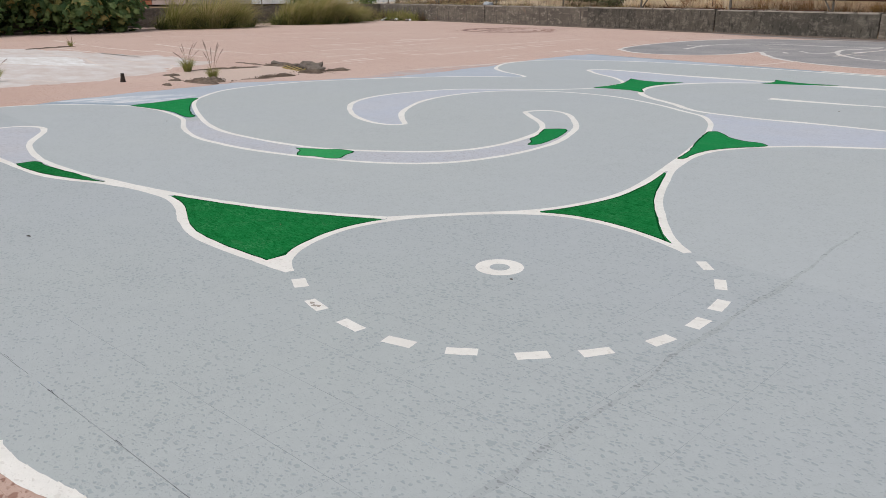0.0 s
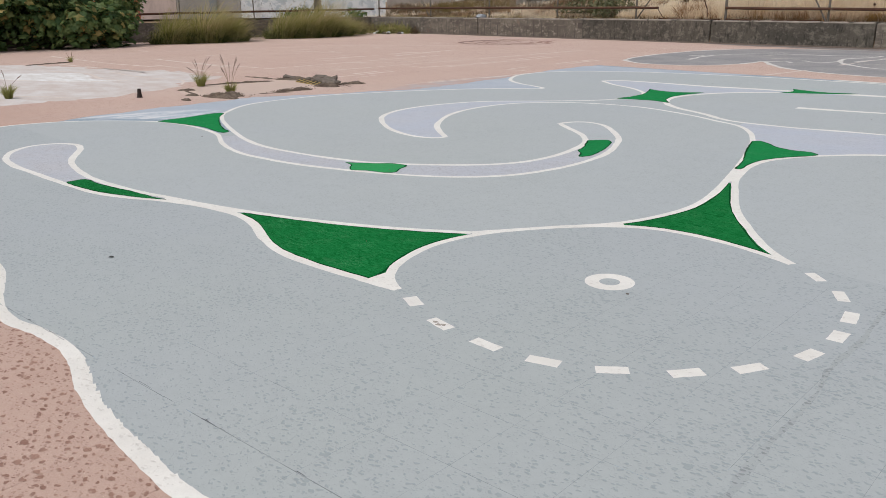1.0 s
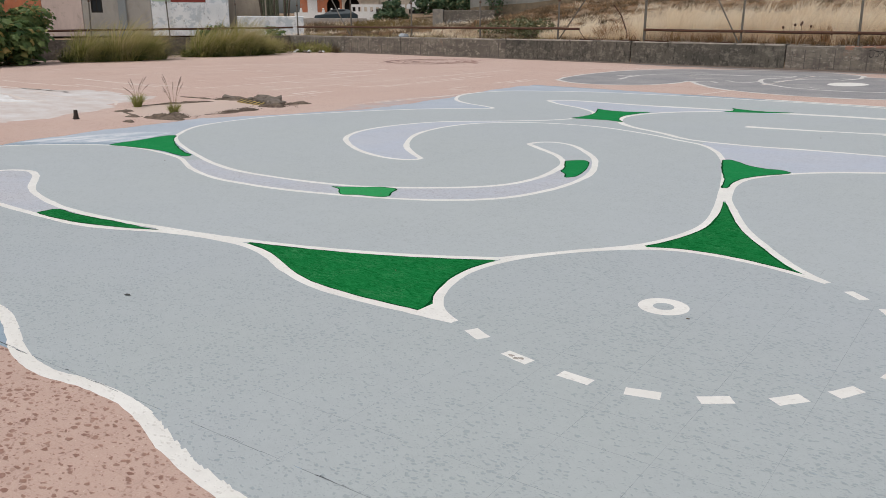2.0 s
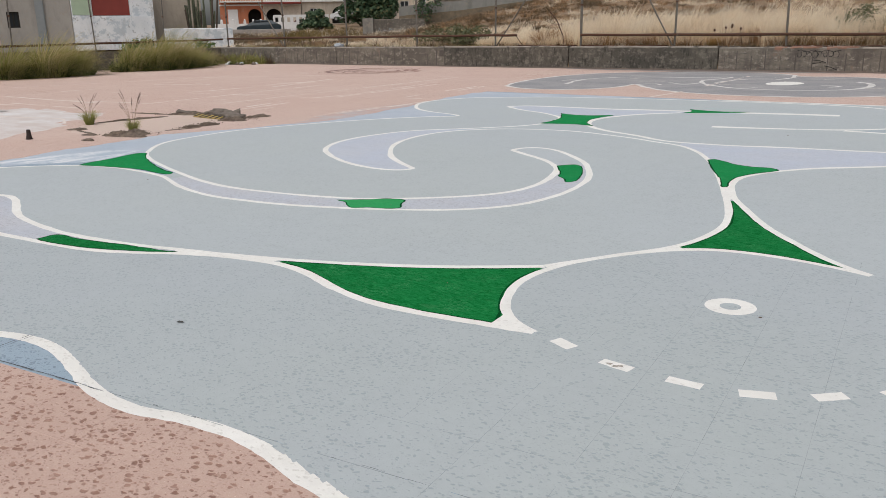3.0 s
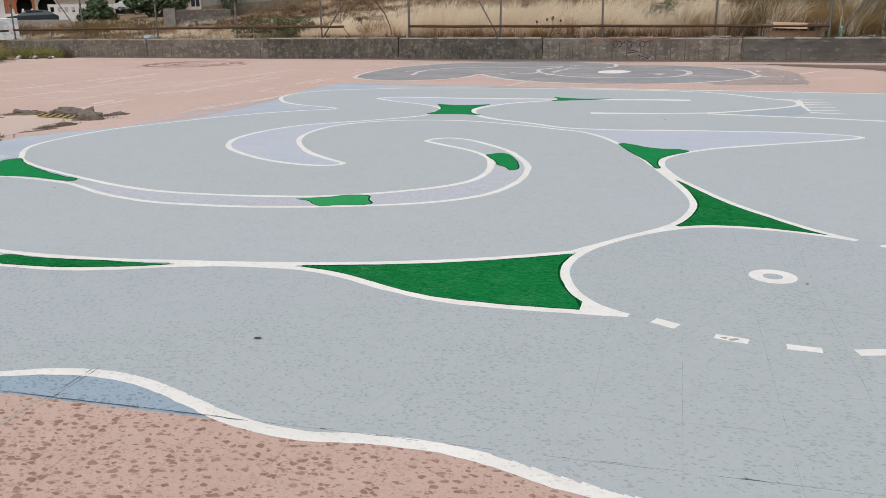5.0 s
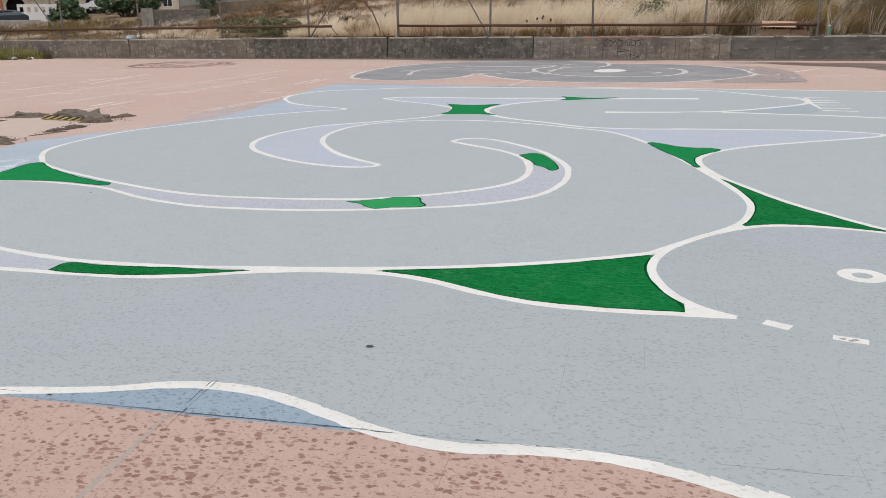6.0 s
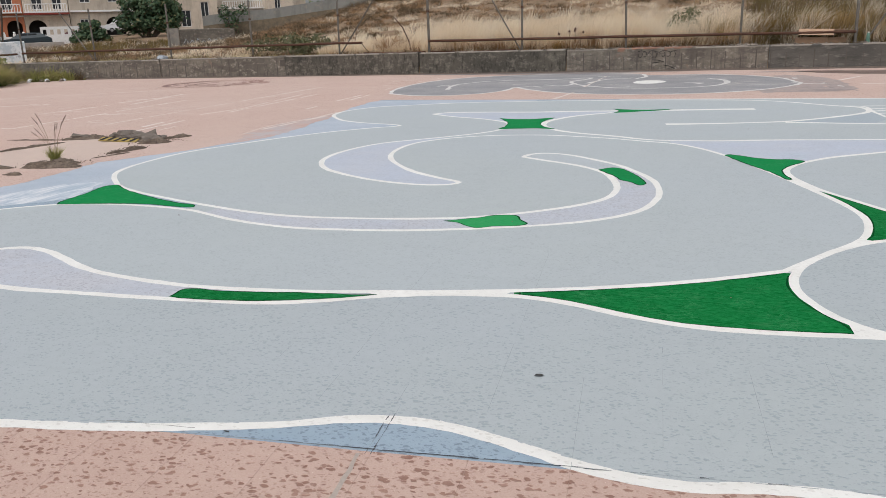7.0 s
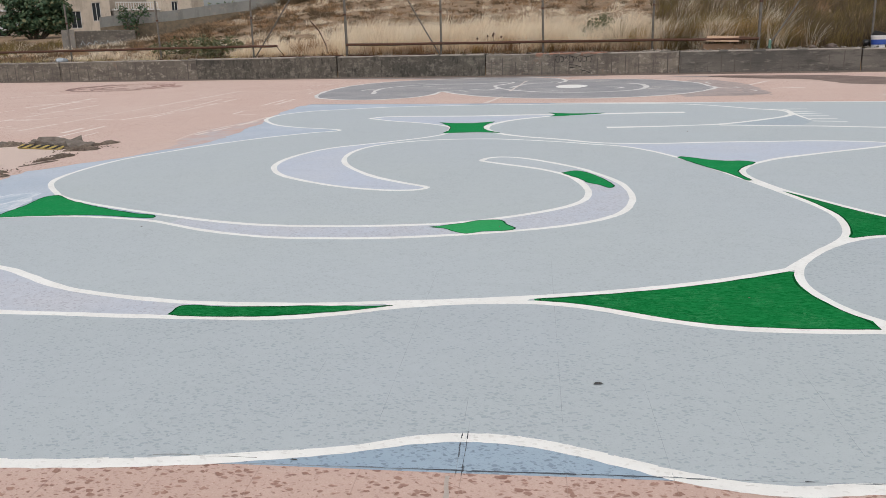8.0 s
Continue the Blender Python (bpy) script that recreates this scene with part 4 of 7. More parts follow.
STAIN = paint("damp_dark_stain", (0.27, 0.235, 0.23), (0.37, 0.31, 0.285), 0.6, mottle=0.4, patch=1.2)
stains = tagged(new("floor_stain"), "dark stains on the paving along the wall", "stain", kind="structure")
for k, (x, y, rx, ry) in enumerate(((-0.6, 22.2, 0.9, 0.25), (0.25, 14.95, 0.45, 0.22), (-8.2, 23.2, 4.4, 0.33))):
    pts = [Vector((x + rx * math.cos(a) * (1 + 0.35 * noise.noise((math.cos(a) * 2, math.sin(a) * 2, k))), y + ry * math.sin(a) * (1 + 0.5 * noise.noise((math.cos(a) * 3, math.sin(a) * 3, k + 9))))) for a in (2 * math.pi * j / 36 for j in range(36))]
    part("stain", sheet(pts, Z_WHITE + 0.0004 + 0.00003 * k), STAIN, stains)
SMUDGE = paint("grey_brown_smudge", (0.345, 0.30, 0.285), (0.49, 0.37, 0.325), 0.6, mottle=0.5, patch=3.2, scuffs=0.6)
worn = [p + Vector((noise.noise((p.x * 4, p.y * 2, 1)) * 0.12, noise.noise((p.x * 4, p.y * 2, 4)) * 0.4)) for p in spline([(-0.9, 20.6), (-0.3, 20.5), (0.1, 20.0), (0.45, 19.1), (0.6, 18.1), (0.68, 16.7), (0.76, 15.3), (0.45, 14.6), (-0.3, 14.45), (-1.3, 14.5), (-1.5, 16.0), (-1.0, 18.5), (-0.9, 20.6)], 0.1)]
part("worn_patch", sheet(worn, Z_GREY - 0.0002), SMUDGE, stains, "grey paint worn into pink paving")
rng = random.Random(31)
for k in range(16):
    f = rng.random()
    x, y = -0.15 + 0.75 * f + rng.uniform(-0.3, 0.1), 19.6 - 4.6 * f + rng.uniform(-0.4, 0.4)
    run = rng.uniform(0.3, 0.9)
    way = Vector((0.16 + rng.uniform(-0.08, 0.12), -1)) * run
    at = Vector((x, y))
    part("smudge", ribbon(spline([at, at + way * 0.5 + Vector((rng.uniform(-0.04, 0.04), 0)), at + way], 0.06), rng.uniform(0.05, 0.16), Z_WHITE + 0.0006 + 0.00002 * k, (0.3, 0.9), 0.8, k), FADED_LINE if k % 5 == 0 else PINK if k % 5 == 1 else STAIN, stains)
# a darker band on the paving at the wall's foot, widest near x = -8.6
FOOT_DARK = paint("dark_foot_paving", (0.20, 0.175, 0.168), (0.30, 0.255, 0.24), 0.62, mottle=0.4, patch=1.3)
foot_band = [Vector((x, 23.45 - 0.75 * max(0.0, 1 - abs(x + 8.6) / 4.6) ** 0.6 + 0.25 * noise.noise((x * 1.2, 0, 4)))) for x in (-13.4 + 0.25 * q for q in range(40))]
part("foot_band", sheet(foot_band + [Vector((-3.65, 23.7)), Vector((-13.4, 23.7))], Z_WHITE + 0.0012), FOOT_DARK, stains, "dark band on the paving along the wall")
RUSTY = paint("red_brown_ring_paint", (0.20, 0.105, 0.085), (0.32, 0.18, 0.145), 0.6)
rings_mark = tagged(new("ring_marking"), "faded red-brown rings painted on the paving", "markings", kind="structure")
rng = random.Random(12)
for k in range(20):
    r, start, sweep = rng.choice((0.3, 0.5, 0.7, 0.85, 1.0, 1.0)), rng.uniform(0, 6.28), rng.uniform(0.7, 2.6)
    pts = [Vector((-20.0 + 2.0 * r * math.cos(a) + 0.12 * rng.gauss(0, 1), 19.9 + 2.1 * r * math.sin(a) + 0.1 * rng.gauss(0, 1))) for a in (start + sweep * j / 7 for j in range(8))]
    part("ring", ribbon(spline(pts, 0.15), rng.uniform(0.12, 0.28), Z_BARE + 0.00003 * k, (0.5, 0.8), rough=0.7, seed=k), RUSTY, rings_mark)

# ---- walls: low concrete retaining walls round the yard ----
n = Nodes("stained_wall_concrete", 0.92)
wall_col = n.mix(n.ramp(n.noise(0.6, 5, 0.7), 0.38, 0.64), (0.205, 0.18, 0.15), (0.125, 0.11, 0.093))
wall_col = n.mix(n.math("MULTIPLY", n.ramp(n.noise(2.2, 6, 0.75, stretch=(0.5, 1, 1.6)), 0.44, 0.6), 0.8), wall_col, (0.095, 0.083, 0.072))
wall_col = n.mix(n.math("MULTIPLY", n.ramp(n.noise(1.0, 5, 0.75, stretch=(7, 7, 0.8)), 0.48, 0.66), 0.5), wall_col, (0.075, 0.066, 0.06))
wall_col = n.mix(n.math("MULTIPLY", n.ramp(n.noise(6, 5, 0.75, stretch=(0.8, 1, 1.2)), 0.54, 0.66), 0.8), wall_col, (0.33, 0.295, 0.25))
wall_col = n.mix(n.math("MULTIPLY", n.ramp(n.noise(2.3, 4, 0.7), 0.6, 0.7), 0.4), wall_col, (0.23, 0.15, 0.11))
WALL = n.done(wall_col, n.noise(16, 6, 0.75), 0.8, 0.03)
n = Nodes("sooty_wall_concrete", 0.95)
wall_col = n.mix(n.ramp(n.noise(0.8, 5, 0.65), 0.35, 0.68), (0.115, 0.104, 0.086), (0.062, 0.058, 0.05))
wall_col = n.mix(n.math("MULTIPLY", n.ramp(n.noise(4.2, 6, 0.8, stretch=(0.9, 1.4, 1.3)), 0.5, 0.62), 0.85), wall_col, (0.20, 0.18, 0.15))
wall_col = n.mix(n.math("MULTIPLY", n.ramp(n.noise(5, 5, 0.75, stretch=(1.4, 1.4, 0.5)), 0.5, 0.64), 0.8), wall_col, (0.035, 0.032, 0.03))
wall_col = n.mix(n.ramp(n.noise(13, 3, 0.6), 0.7, 0.74), wall_col, (0.36, 0.33, 0.29))
SOOTY = n.done(wall_col, n.noise(12, 6, 0.8), 1.0, 0.04)
n = Nodes("smooth_grey_concrete", 0.9)
wall_col = n.mix(n.ramp(n.noise(0.7, 5, 0.65, stretch=(0.6, 1, 1.6)), 0.36, 0.66), (0.138, 0.127, 0.112), (0.08, 0.075, 0.068))
wall_col = n.mix(n.math("MULTIPLY", n.ramp(n.noise(1.6, 6, 0.75, stretch=(0.45, 1, 2.2)), 0.48, 0.62), 0.75), wall_col, (0.055, 0.051, 0.047))
wall_col = n.mix(n.math("MULTIPLY", n.ramp(n.noise(5, 5, 0.7, stretch=(0.5, 1, 2)), 0.55, 0.68), 0.6), wall_col, (0.23, 0.21, 0.185))
SMOOTH = n.done(wall_col, n.noise(18, 5, 0.7), 0.5, 0.02)
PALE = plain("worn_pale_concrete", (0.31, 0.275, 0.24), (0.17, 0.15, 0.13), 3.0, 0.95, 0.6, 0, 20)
RED_DUST = plain("brick_red_dust", (0.29, 0.155, 0.11), (0.2, 0.13, 0.1), 5)


def rough_block(x0, x1, y0, y1, z0, z1, seed, amount=0.02, step=0.45):
    """A cast concrete block whose top edge has weathered."""
    bm = bmesh.new()
    count = max(1, int((x1 - x0) / step))
    rows = []
    for i in range(count + 1):
        x = x0 + (x1 - x0) * i / count
        dz = amount * (noise.noise((x * 0.9, seed, 0)) + 0.6 * noise.noise((x * 3.1, seed, 4)))
        dy = amount * 0.7 * noise.noise((x * 1.3, seed, 8))
        c = 0.035 + 0.02 * noise.noise((x * 2.3, seed, 2))
        ring = ((y1, z0), (y1, z1 + dz), (y0 + c + dy, z1 + dz), (y0 + dy, z1 - c + dz), (y0 + dy * 0.5, z0))
        rows.append([bm.verts.new((x, *q)) for q in ring])
    for a, b in zip(rows, rows[1:]):
        for j in range(4):
            bm.faces.new((a[j], b[j], b[j + 1], a[j + 1]))
    bm.faces.new(rows[0])
    bm.faces.new(rows[-1][::-1])
    bmesh.ops.recalc_face_normals(bm, faces=bm.faces[:])
    return bm


wall = tagged(new("wall_back"), "low stained grey concrete retaining wall", "wall", kind="structure")
BREAKS = ((-34.3, -25.62, 0.0, 0.79, WALL), (-25.58, -19.34, 0.0, 0.80, WALL), (-19.3, -13.44, -0.03, 0.82, SOOTY), (-13.38, -7.74, -0.02, 0.80, SOOTY),
          (-7.7, -1.0, 0.0, 0.77, WALL), (-0.98, 4.7, 0.0, 0.77, SMOOTH), (4.74, 12, -0.03, 0.75, SMOOTH), (12.02, 30, 0.0, 0.77, WALL))
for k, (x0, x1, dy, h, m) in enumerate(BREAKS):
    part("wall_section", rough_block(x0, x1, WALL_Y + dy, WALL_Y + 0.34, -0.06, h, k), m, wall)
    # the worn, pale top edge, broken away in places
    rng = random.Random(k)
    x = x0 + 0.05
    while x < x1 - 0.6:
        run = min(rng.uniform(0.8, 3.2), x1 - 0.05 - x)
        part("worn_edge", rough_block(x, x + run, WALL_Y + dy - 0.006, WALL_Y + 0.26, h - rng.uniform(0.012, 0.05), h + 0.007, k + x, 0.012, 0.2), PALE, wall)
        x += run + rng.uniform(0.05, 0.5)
# crumbled concrete and soil lying along the top
rng = random.Random(83)
verts, faces = [], []
for k in range(1500):
    c = Vector((rng.uniform(-33.8, 11.5), WALL_Y + rng.uniform(0.03, 0.5), 0.79 + rng.uniform(-0.02, 0.02)))
    r = rng.uniform(0.012, 0.05) * (1.6 if noise.noise((c.x * 0.9, 3, 1)) > 0.25 else 0.8)
    at = len(verts)
    for d in ((1, 0, 0), (0, 1, 0), (-1, 0, 0), (0, -1, 0), (0, 0, 0.7), (0, 0, -0.6)):
        verts.append(tuple(c + Vector(d) * r * rng.uniform(0.6, 1.5)))
    faces += [(at + a, at + b, at + 4) for a, b in ((0, 1), (1, 2), (2, 3), (3, 0))] + [(at + b, at + a, at + 5) for a, b in ((0, 1), (1, 2), (2, 3), (3, 0))]
me = bpy.data.meshes.new("crumbs")
me.from_pydata(verts, [], faces)
n = Nodes("crumbled_concrete", 0.95)
me.materials.append(n.done(n.mix(n.island(), (0.30, 0.265, 0.225), (0.09, 0.072, 0.058))))
tagged(new("crumbs", me), "crumbled concrete and soil along the wall top", "rubble", kind="stuff")
# casting ribs, narrow upright fins left by the shuttering boards
RIB = plain("dark_seam", (0.075, 0.066, 0.058), (0.12, 0.105, 0.09))
rng = random.Random(4)
rib_mesh = mesh_of("seam", box(-0.011, 0.011, -0.006, 0.004, 0.03, 0.70), RIB)
for x0, x1 in ((-33.8, -19.6), (-7.5, 4.5)):
    x = x0
    while x < x1:
        ob = new("seam", rib_mesh)
        ob.parent = wall
        ob.matrix_basis = pose(x, WALL_Y, 0) @ Matrix.Diagonal((rng.uniform(0.5, 1.7), 1, rng.uniform(0.7, 1.05), 1))
        x += rng.choice((0.42, 0.46, 0.5)) + rng.uniform(-0.03, 0.03)
# no recess is cut: a dark block on the face paints the notch's shade
part("notch_shade", box(-19.55, -19.3, WALL_Y - 0.012, WALL_Y + 0.1, 0.42, 0.66), RIB, wall)
rng = random.Random(19)
for k in range(22):
    x, run = rng.uniform(-6.2, -3.2), rng.uniform(0.06, 0.3)
    low = 0.79 - rng.uniform(0.02, 0.14) * (1 if rng.random() < 0.4 else 0.4)
    part("red_smear", rough_block(x, x + run, WALL_Y - 0.008 - 0.0003 * k, WALL_Y + 0.2, low, 0.788 + 0.0004 * k, 60 + k, 0.012, 0.05), RED_DUST, wall)
INK = plain("black_spray_paint", (0.012, 0.012, 0.012), (0.02, 0.02, 0.02))
# a scrawl of spray paint that cannot be read: plain strokes
rng = random.Random(11)
for k in range(8):
    x, z = -5.12 + 0.155 * k, 0.57 + rng.uniform(-0.03, 0.03)
    r0, r1 = rng.uniform(0.05, 0.09), rng.uniform(0.07, 0.11)
    turn, sweep = rng.uniform(0, 6.28), rng.uniform(2.5, 5.5)
    part("spray_stroke", tube([(x + r0 * math.cos(a), WALL_Y - 0.002, z + r1 * math.sin(a)) for a in (turn + sweep * j / 8 for j in range(9))], 0.011, 4), INK, wall)
part("spray_stroke", tube([(-5.2 + 0.12 * j, WALL_Y - 0.002, 0.66 + 0.035 * math.sin(j * 1.9)) for j in range(12)], 0.011, 4), INK, wall)
for x0, z0, x1, z1 in ((-4.72, 0.38, -4.5, 0.36), (-4.5, 0.36, -4.3, 0.3), (-4.35, 0.2, -4.15, 0.16), (-4.15, 0.16, -3.95, 0.07), (-4.7, 0.27, -4.45, 0.3)):
    part("spray_stroke", tube([(x0, WALL_Y - 0.002, z0), (x1, WALL_Y - 0.002, z1)], 0.013, 4), INK, wall)

# dirt gathered along the wall's foot
DIRT = plain("dark_damp_dirt", (0.10, 0.078, 0.065), (0.17, 0.13, 0.11), 5, 0.95, 0.8, 0, 60)
bm = bmesh.new()
rows = []
for k in range(160):
    x = -33.6 + 46 * k / 159
    w = max(0.03, 0.16 + 0.14 * noise.noise((x * 0.5, 0, 2)) + 0.08 * noise.noise((x * 2.2, 0, 5)))
    rows.append([bm.verts.new(q) for q in ((x, WALL_Y - w, -0.002), (x, WALL_Y - w * 0.5, 0.02 + 0.02 * noise.noise((x * 3, 1, 1))), (x, WALL_Y + 0.02, 0.05 + 0.03 * noise.noise((x * 2, 4, 1))))])
for a, b in zip(rows, rows[1:]):
    for j in range(2):
        bm.faces.new((a[j], b[j], b[j + 1], a[j + 1]))
tagged(part("dirt", bm, DIRT, None), "dark dirt gathered along the foot of the wall", "dirt", kind="structure")

DAMP = paint("dark_damp_earth", (0.165, 0.115, 0.095), (0.26, 0.19, 0.16), 0.62, mottle=0.4, patch=1.4)
damp = [p + Vector((0.1 * noise.noise((p.x * 3, p.y * 3, 2)), 0.12 * noise.noise((p.x * 3, p.y * 3, 7)))) for p in spline([(-0.3, 22.5), (0.25, 21.7), (0.9, 21.1), (1.45, 20.75), (2.1, 20.5), (2.56, 20.1), (2.87, 19.2), (3.13, 18.3), (3.9, 17.75), (6, 17.2), (9, 17.0), (9, 20.0), (6.2, 20.4), (4.76, 21.0), (3.9, 21.8), (3.1, 22.3), (1.86, 22.45), (0.6, 22.65), (-0.3, 22.5)], 0.15)]
part("damp_patch", sheet(damp, Z_WHITE + 0.0004), DAMP, stains, "dark damp dirt by the wall")

# side wall: runs back from the corner
CORNER, AWAY = Vector((-34.0, 23.9, 0)), Vector((0.1435, -0.9897, 0))
side = tagged(new("wall_side"), "low grey concrete wall behind grass and shrubs", "wall", kind="structure")
ob = part("wall_section", rough_block(0, 45, 0, 0.3, -0.06, 0.78, 20), WALL, side)
ob.matrix_basis = Matrix.Translation(CORNER + Vector((-0.3, 0, 0))) @ Matrix.Rotation(math.atan2(AWAY.y, AWAY.x), 4, "Z")


# ---- fence posts and rusty rails ----
GALV = plain("dull_galvanised_steel", (0.21, 0.2, 0.18), (0.13, 0.11, 0.09), 7, 0.6, 0.15, 0.5)


def fence_post(x, y, height, lean=0.0, radius=0.03, foot=True):
    post = tagged(new("fence_post"), "tall rust-stained steel fence post", "post", "fence posts along the yard walls")
    post.matrix_basis = pose(x, y, 0.7, 0, lean, 0)
    part("pole", tube([(0, 0, -0.25), (0, 0, height * 0.5), (0.0, 0, height)], radius, 10), GALV, post)
    if foot:
        part("foot", tube([(0, 0, -0.1), (0, 0, 0.12), (0, 0, 0.16)], 0.085, 10, 0.035), RUST, post, "rusty cone-shaped foot")
    part("collar", tube([(0, 0, 1.6), (0, 0, 1.66)], radius + 0.012, 10), RUST, post)
    return post


for x in (-34.0, -29.65, -25.4, -21.2, -17.1, -13.2, -9.5, -5.7, -1.9, 1.6, 5.1, 8.9):
    fence_post(x, 24.3, 2.4, random.Random(int(x * 10)).uniform(-1.2, 1.2), 0.05 if x in (-13.2, 1.6) else 0.038, x < -20)
for k in range(1, 6):
    q = CORNER + AWAY * 4.0 * k
    fence_post(q.x, q.y, 2.4, (2.5, -3, 4, -2, 1)[k - 1], 0.03, False)


def bar(name, a, b, r, material, label, category):
    mid = (Vector(a) + Vector(b)) / 2
    sag = Vector((0, 0, -0.015 * (Vector(b) - Vector(a)).length ** 0.5))
    ob = thing(name, tube([Vector(a) - mid, sag, Vector(b) - mid], r, 8), material, label, category)
    ob.matrix_basis = Matrix.Translation(mid)
    return ob


def rail(points, r=0.047):
    top = tagged(new("fence_rail"), "rusty brown steel rail fixed to the fence posts", "rail")
    for a, b in zip(points, points[1:]):
        part("length", tube([a, ((a[0] + b[0]) / 2, (a[1] + b[1]) / 2, (a[2] + b[2]) / 2 - 0.012), b], r, 8), RUST, top)
    return top


rail([(-34.0, 24.26, 1.22), (-29.65, 24.26, 1.24), (-25.4, 24.26, 1.24), (-21.2, 24.26, 1.25), (-17.1, 24.26, 1.25), (-16.05, 24.26, 1.24)])
rail([(-13.2, 24.25, 1.23), (-9.5, 24.25, 1.2), (-5.7, 24.25, 1.18), (-1.9, 24.25, 1.15), (1.6, 24.25, 1.12)])
rail([tuple(CORNER + AWAY * 4.0 * k + Vector((0.06, 0, 1.2 - 0.015 * k))) for k in range(7)])
for a, b in (((-17.05, 24.28, 0.8), (-15.4, 24.28, 2.95)), ((-9.55, 24.28, 0.8), (-10.75, 24.28, 2.85)), ((1.85, 24.28, 0.75), (2.95, 24.28, 2.6)), ((-29.75, 24.28, 0.85), (-31.4, 24.28, 3.0))):
    bar("brace", a, b, 0.026, GALV, "slanting steel brace of a fence post", "brace")
bar("fallen_bar", (-13.1, 24.12, 0.84), (-9.7, 24.16, 0.83), 0.025, RUST, "rusty bar lying along the wall top", "bar")
bar("fallen_bar", (-15.9, 24.1, 0.85), (-13.3, 24.14, 0.84), 0.022, RUST, "thin rusty bar lying on crumbled concrete", "bar")
bar("fallen_bar", (-5.4, 24.12, 0.82), (-2.6, 24.16, 0.81), 0.02, RUST, "thin rusty bar lying on the wall", "bar")
bar("bent_bar", (-16.05, 24.2, 1.22), (-15.7, 24.2, 0.8), 0.014, RUST, "thin bent bar at the broken rail", "bar")
thing("dry_stick", tube([(-14.75, 24.6, 2.15), (-14.4, 24.6, 1.75), (-14.15, 24.6, 1.2), (-14.05, 24.6, 0.65)], 0.022, 6), RUST, "bare curved dry stalk in the grass", "stick")


# chain-link mesh: slanting wires both ways, woven a wire's width apart
verts, faces = [], []
low, high, x0, x1 = 0.86, 3.1, -13.15, 8.9
for slant, y in ((1, 24.33), (-1, 24.336)):
    for k in range(int((x1 - x0 + high - low) / 0.062)):
        foot = (x0 - (high - low) if slant > 0 else x0) + 0.062 * k
        a, b = (foot, low), (foot + slant * (high - low), high)
        t0, t1 = sorted(((x0 - a[0]) / (b[0] - a[0]), (x1 - a[0]) / (b[0] - a[0])))
        t0, t1 = max(0.0, t0), min(1.0, t1)
        if t1 - t0 < 0.02:
            continue
        p, q = [(a[0] + (b[0] - a[0]) * t, a[1] + (b[1] - a[1]) * t) for t in (t0, t1)]
        at = len(verts)
        w = 0.0014
        verts += [(p[0] - w, y, p[1]), (p[0] + w, y, p[1]), (p[0], y - w, p[1]), (q[0] - w, y, q[1]), (q[0] + w, y, q[1]), (q[0], y - w, q[1])]
        faces += [(at, at + 2, at + 5, at + 3), (at + 2, at + 1, at + 4, at + 5), (at + 1, at, at + 3, at + 4)]
me = bpy.data.meshes.new("chain_link")
me.from_pydata(verts, [], faces)
me.materials.append(plain("dull_fence_wire", (0.10, 0.085, 0.07), (0.16, 0.13, 0.10), 5, 0.7))
tagged(new("chain_link", me), "fine rusty chain-link mesh between fence posts", "fence", kind="stuff")

# ---- grass: every blade is a thin tapering strip ----
def blade_mesh(name, tufts, material, seed, droop=0.3, wind=(0.0, 0.0)):
    """tufts: (x, y, z, height, spread, blades, width)."""
    rng = np.random.default_rng(seed)
    verts, faces = [], []
    for x, y, z, h, spread, count, width in tufts:
        az = rng.uniform(0, 2 * np.pi, count)
        r0 = spread * 0.28 * np.sqrt(rng.random(count))
        lean = spread * (0.15 + 0.85 * rng.random(count))
        ln = h * rng.uniform(0.55, 1.08, count)
        face = rng.uniform(0, np.pi, count)
        for a, r, le, l, fc in zip(az, r0, lean, ln, face):
            ca, sa = np.cos(a), np.sin(a)
            wx, wy = np.cos(fc) * width / 2, np.sin(fc) * width / 2
            k = len(verts)
            for t, w in ((0.0, 1.0), (0.45, 0.85), (0.8, 0.5)):
                out = r + le * t * t
                px, py, pz = x + ca * out + wind[0] * l * t * t, y + sa * out + wind[1] * l * t * t, z + l * (t - droop * t * t * min(1.3, le / max(l, 0.05)))
                verts.append((px - wx * w, py - wy * w, pz))
                verts.append((px + wx * w, py + wy * w, pz))
            out = r + le
            verts.append((x + ca * out + wind[0] * l * 1.1, y + sa * out + wind[1] * l * 1.1, z + l * (1 - 1.15 * droop * min(1.3, le / max(l, 0.05)))))
            faces += [(k, k + 1, k + 3, k + 2), (k + 2, k + 3, k + 5, k + 4), (k + 4, k + 5, k + 6)]
    me = bpy.data.meshes.new(name)
    me.from_pydata(verts, [], faces)
    me.materials.append(material)
    return me


def grass_colour(name, a, b, c):
    n = Nodes(name, 0.75)
    r = n.island()
    col = n.mix(r, a, b)
    col = n.mix(n.ramp(n.noise(0.7, 3), 0.4, 0.65), col, c)
    col = n.mix(n.math("MULTIPLY", n.ramp(n.noise(3.2, 4, 0.7, stretch=(1, 1, 0.25)), 0.5, 0.68), 0.25), col, tuple(v * 0.5 for v in b))
    return n.thin(col, 0.5)


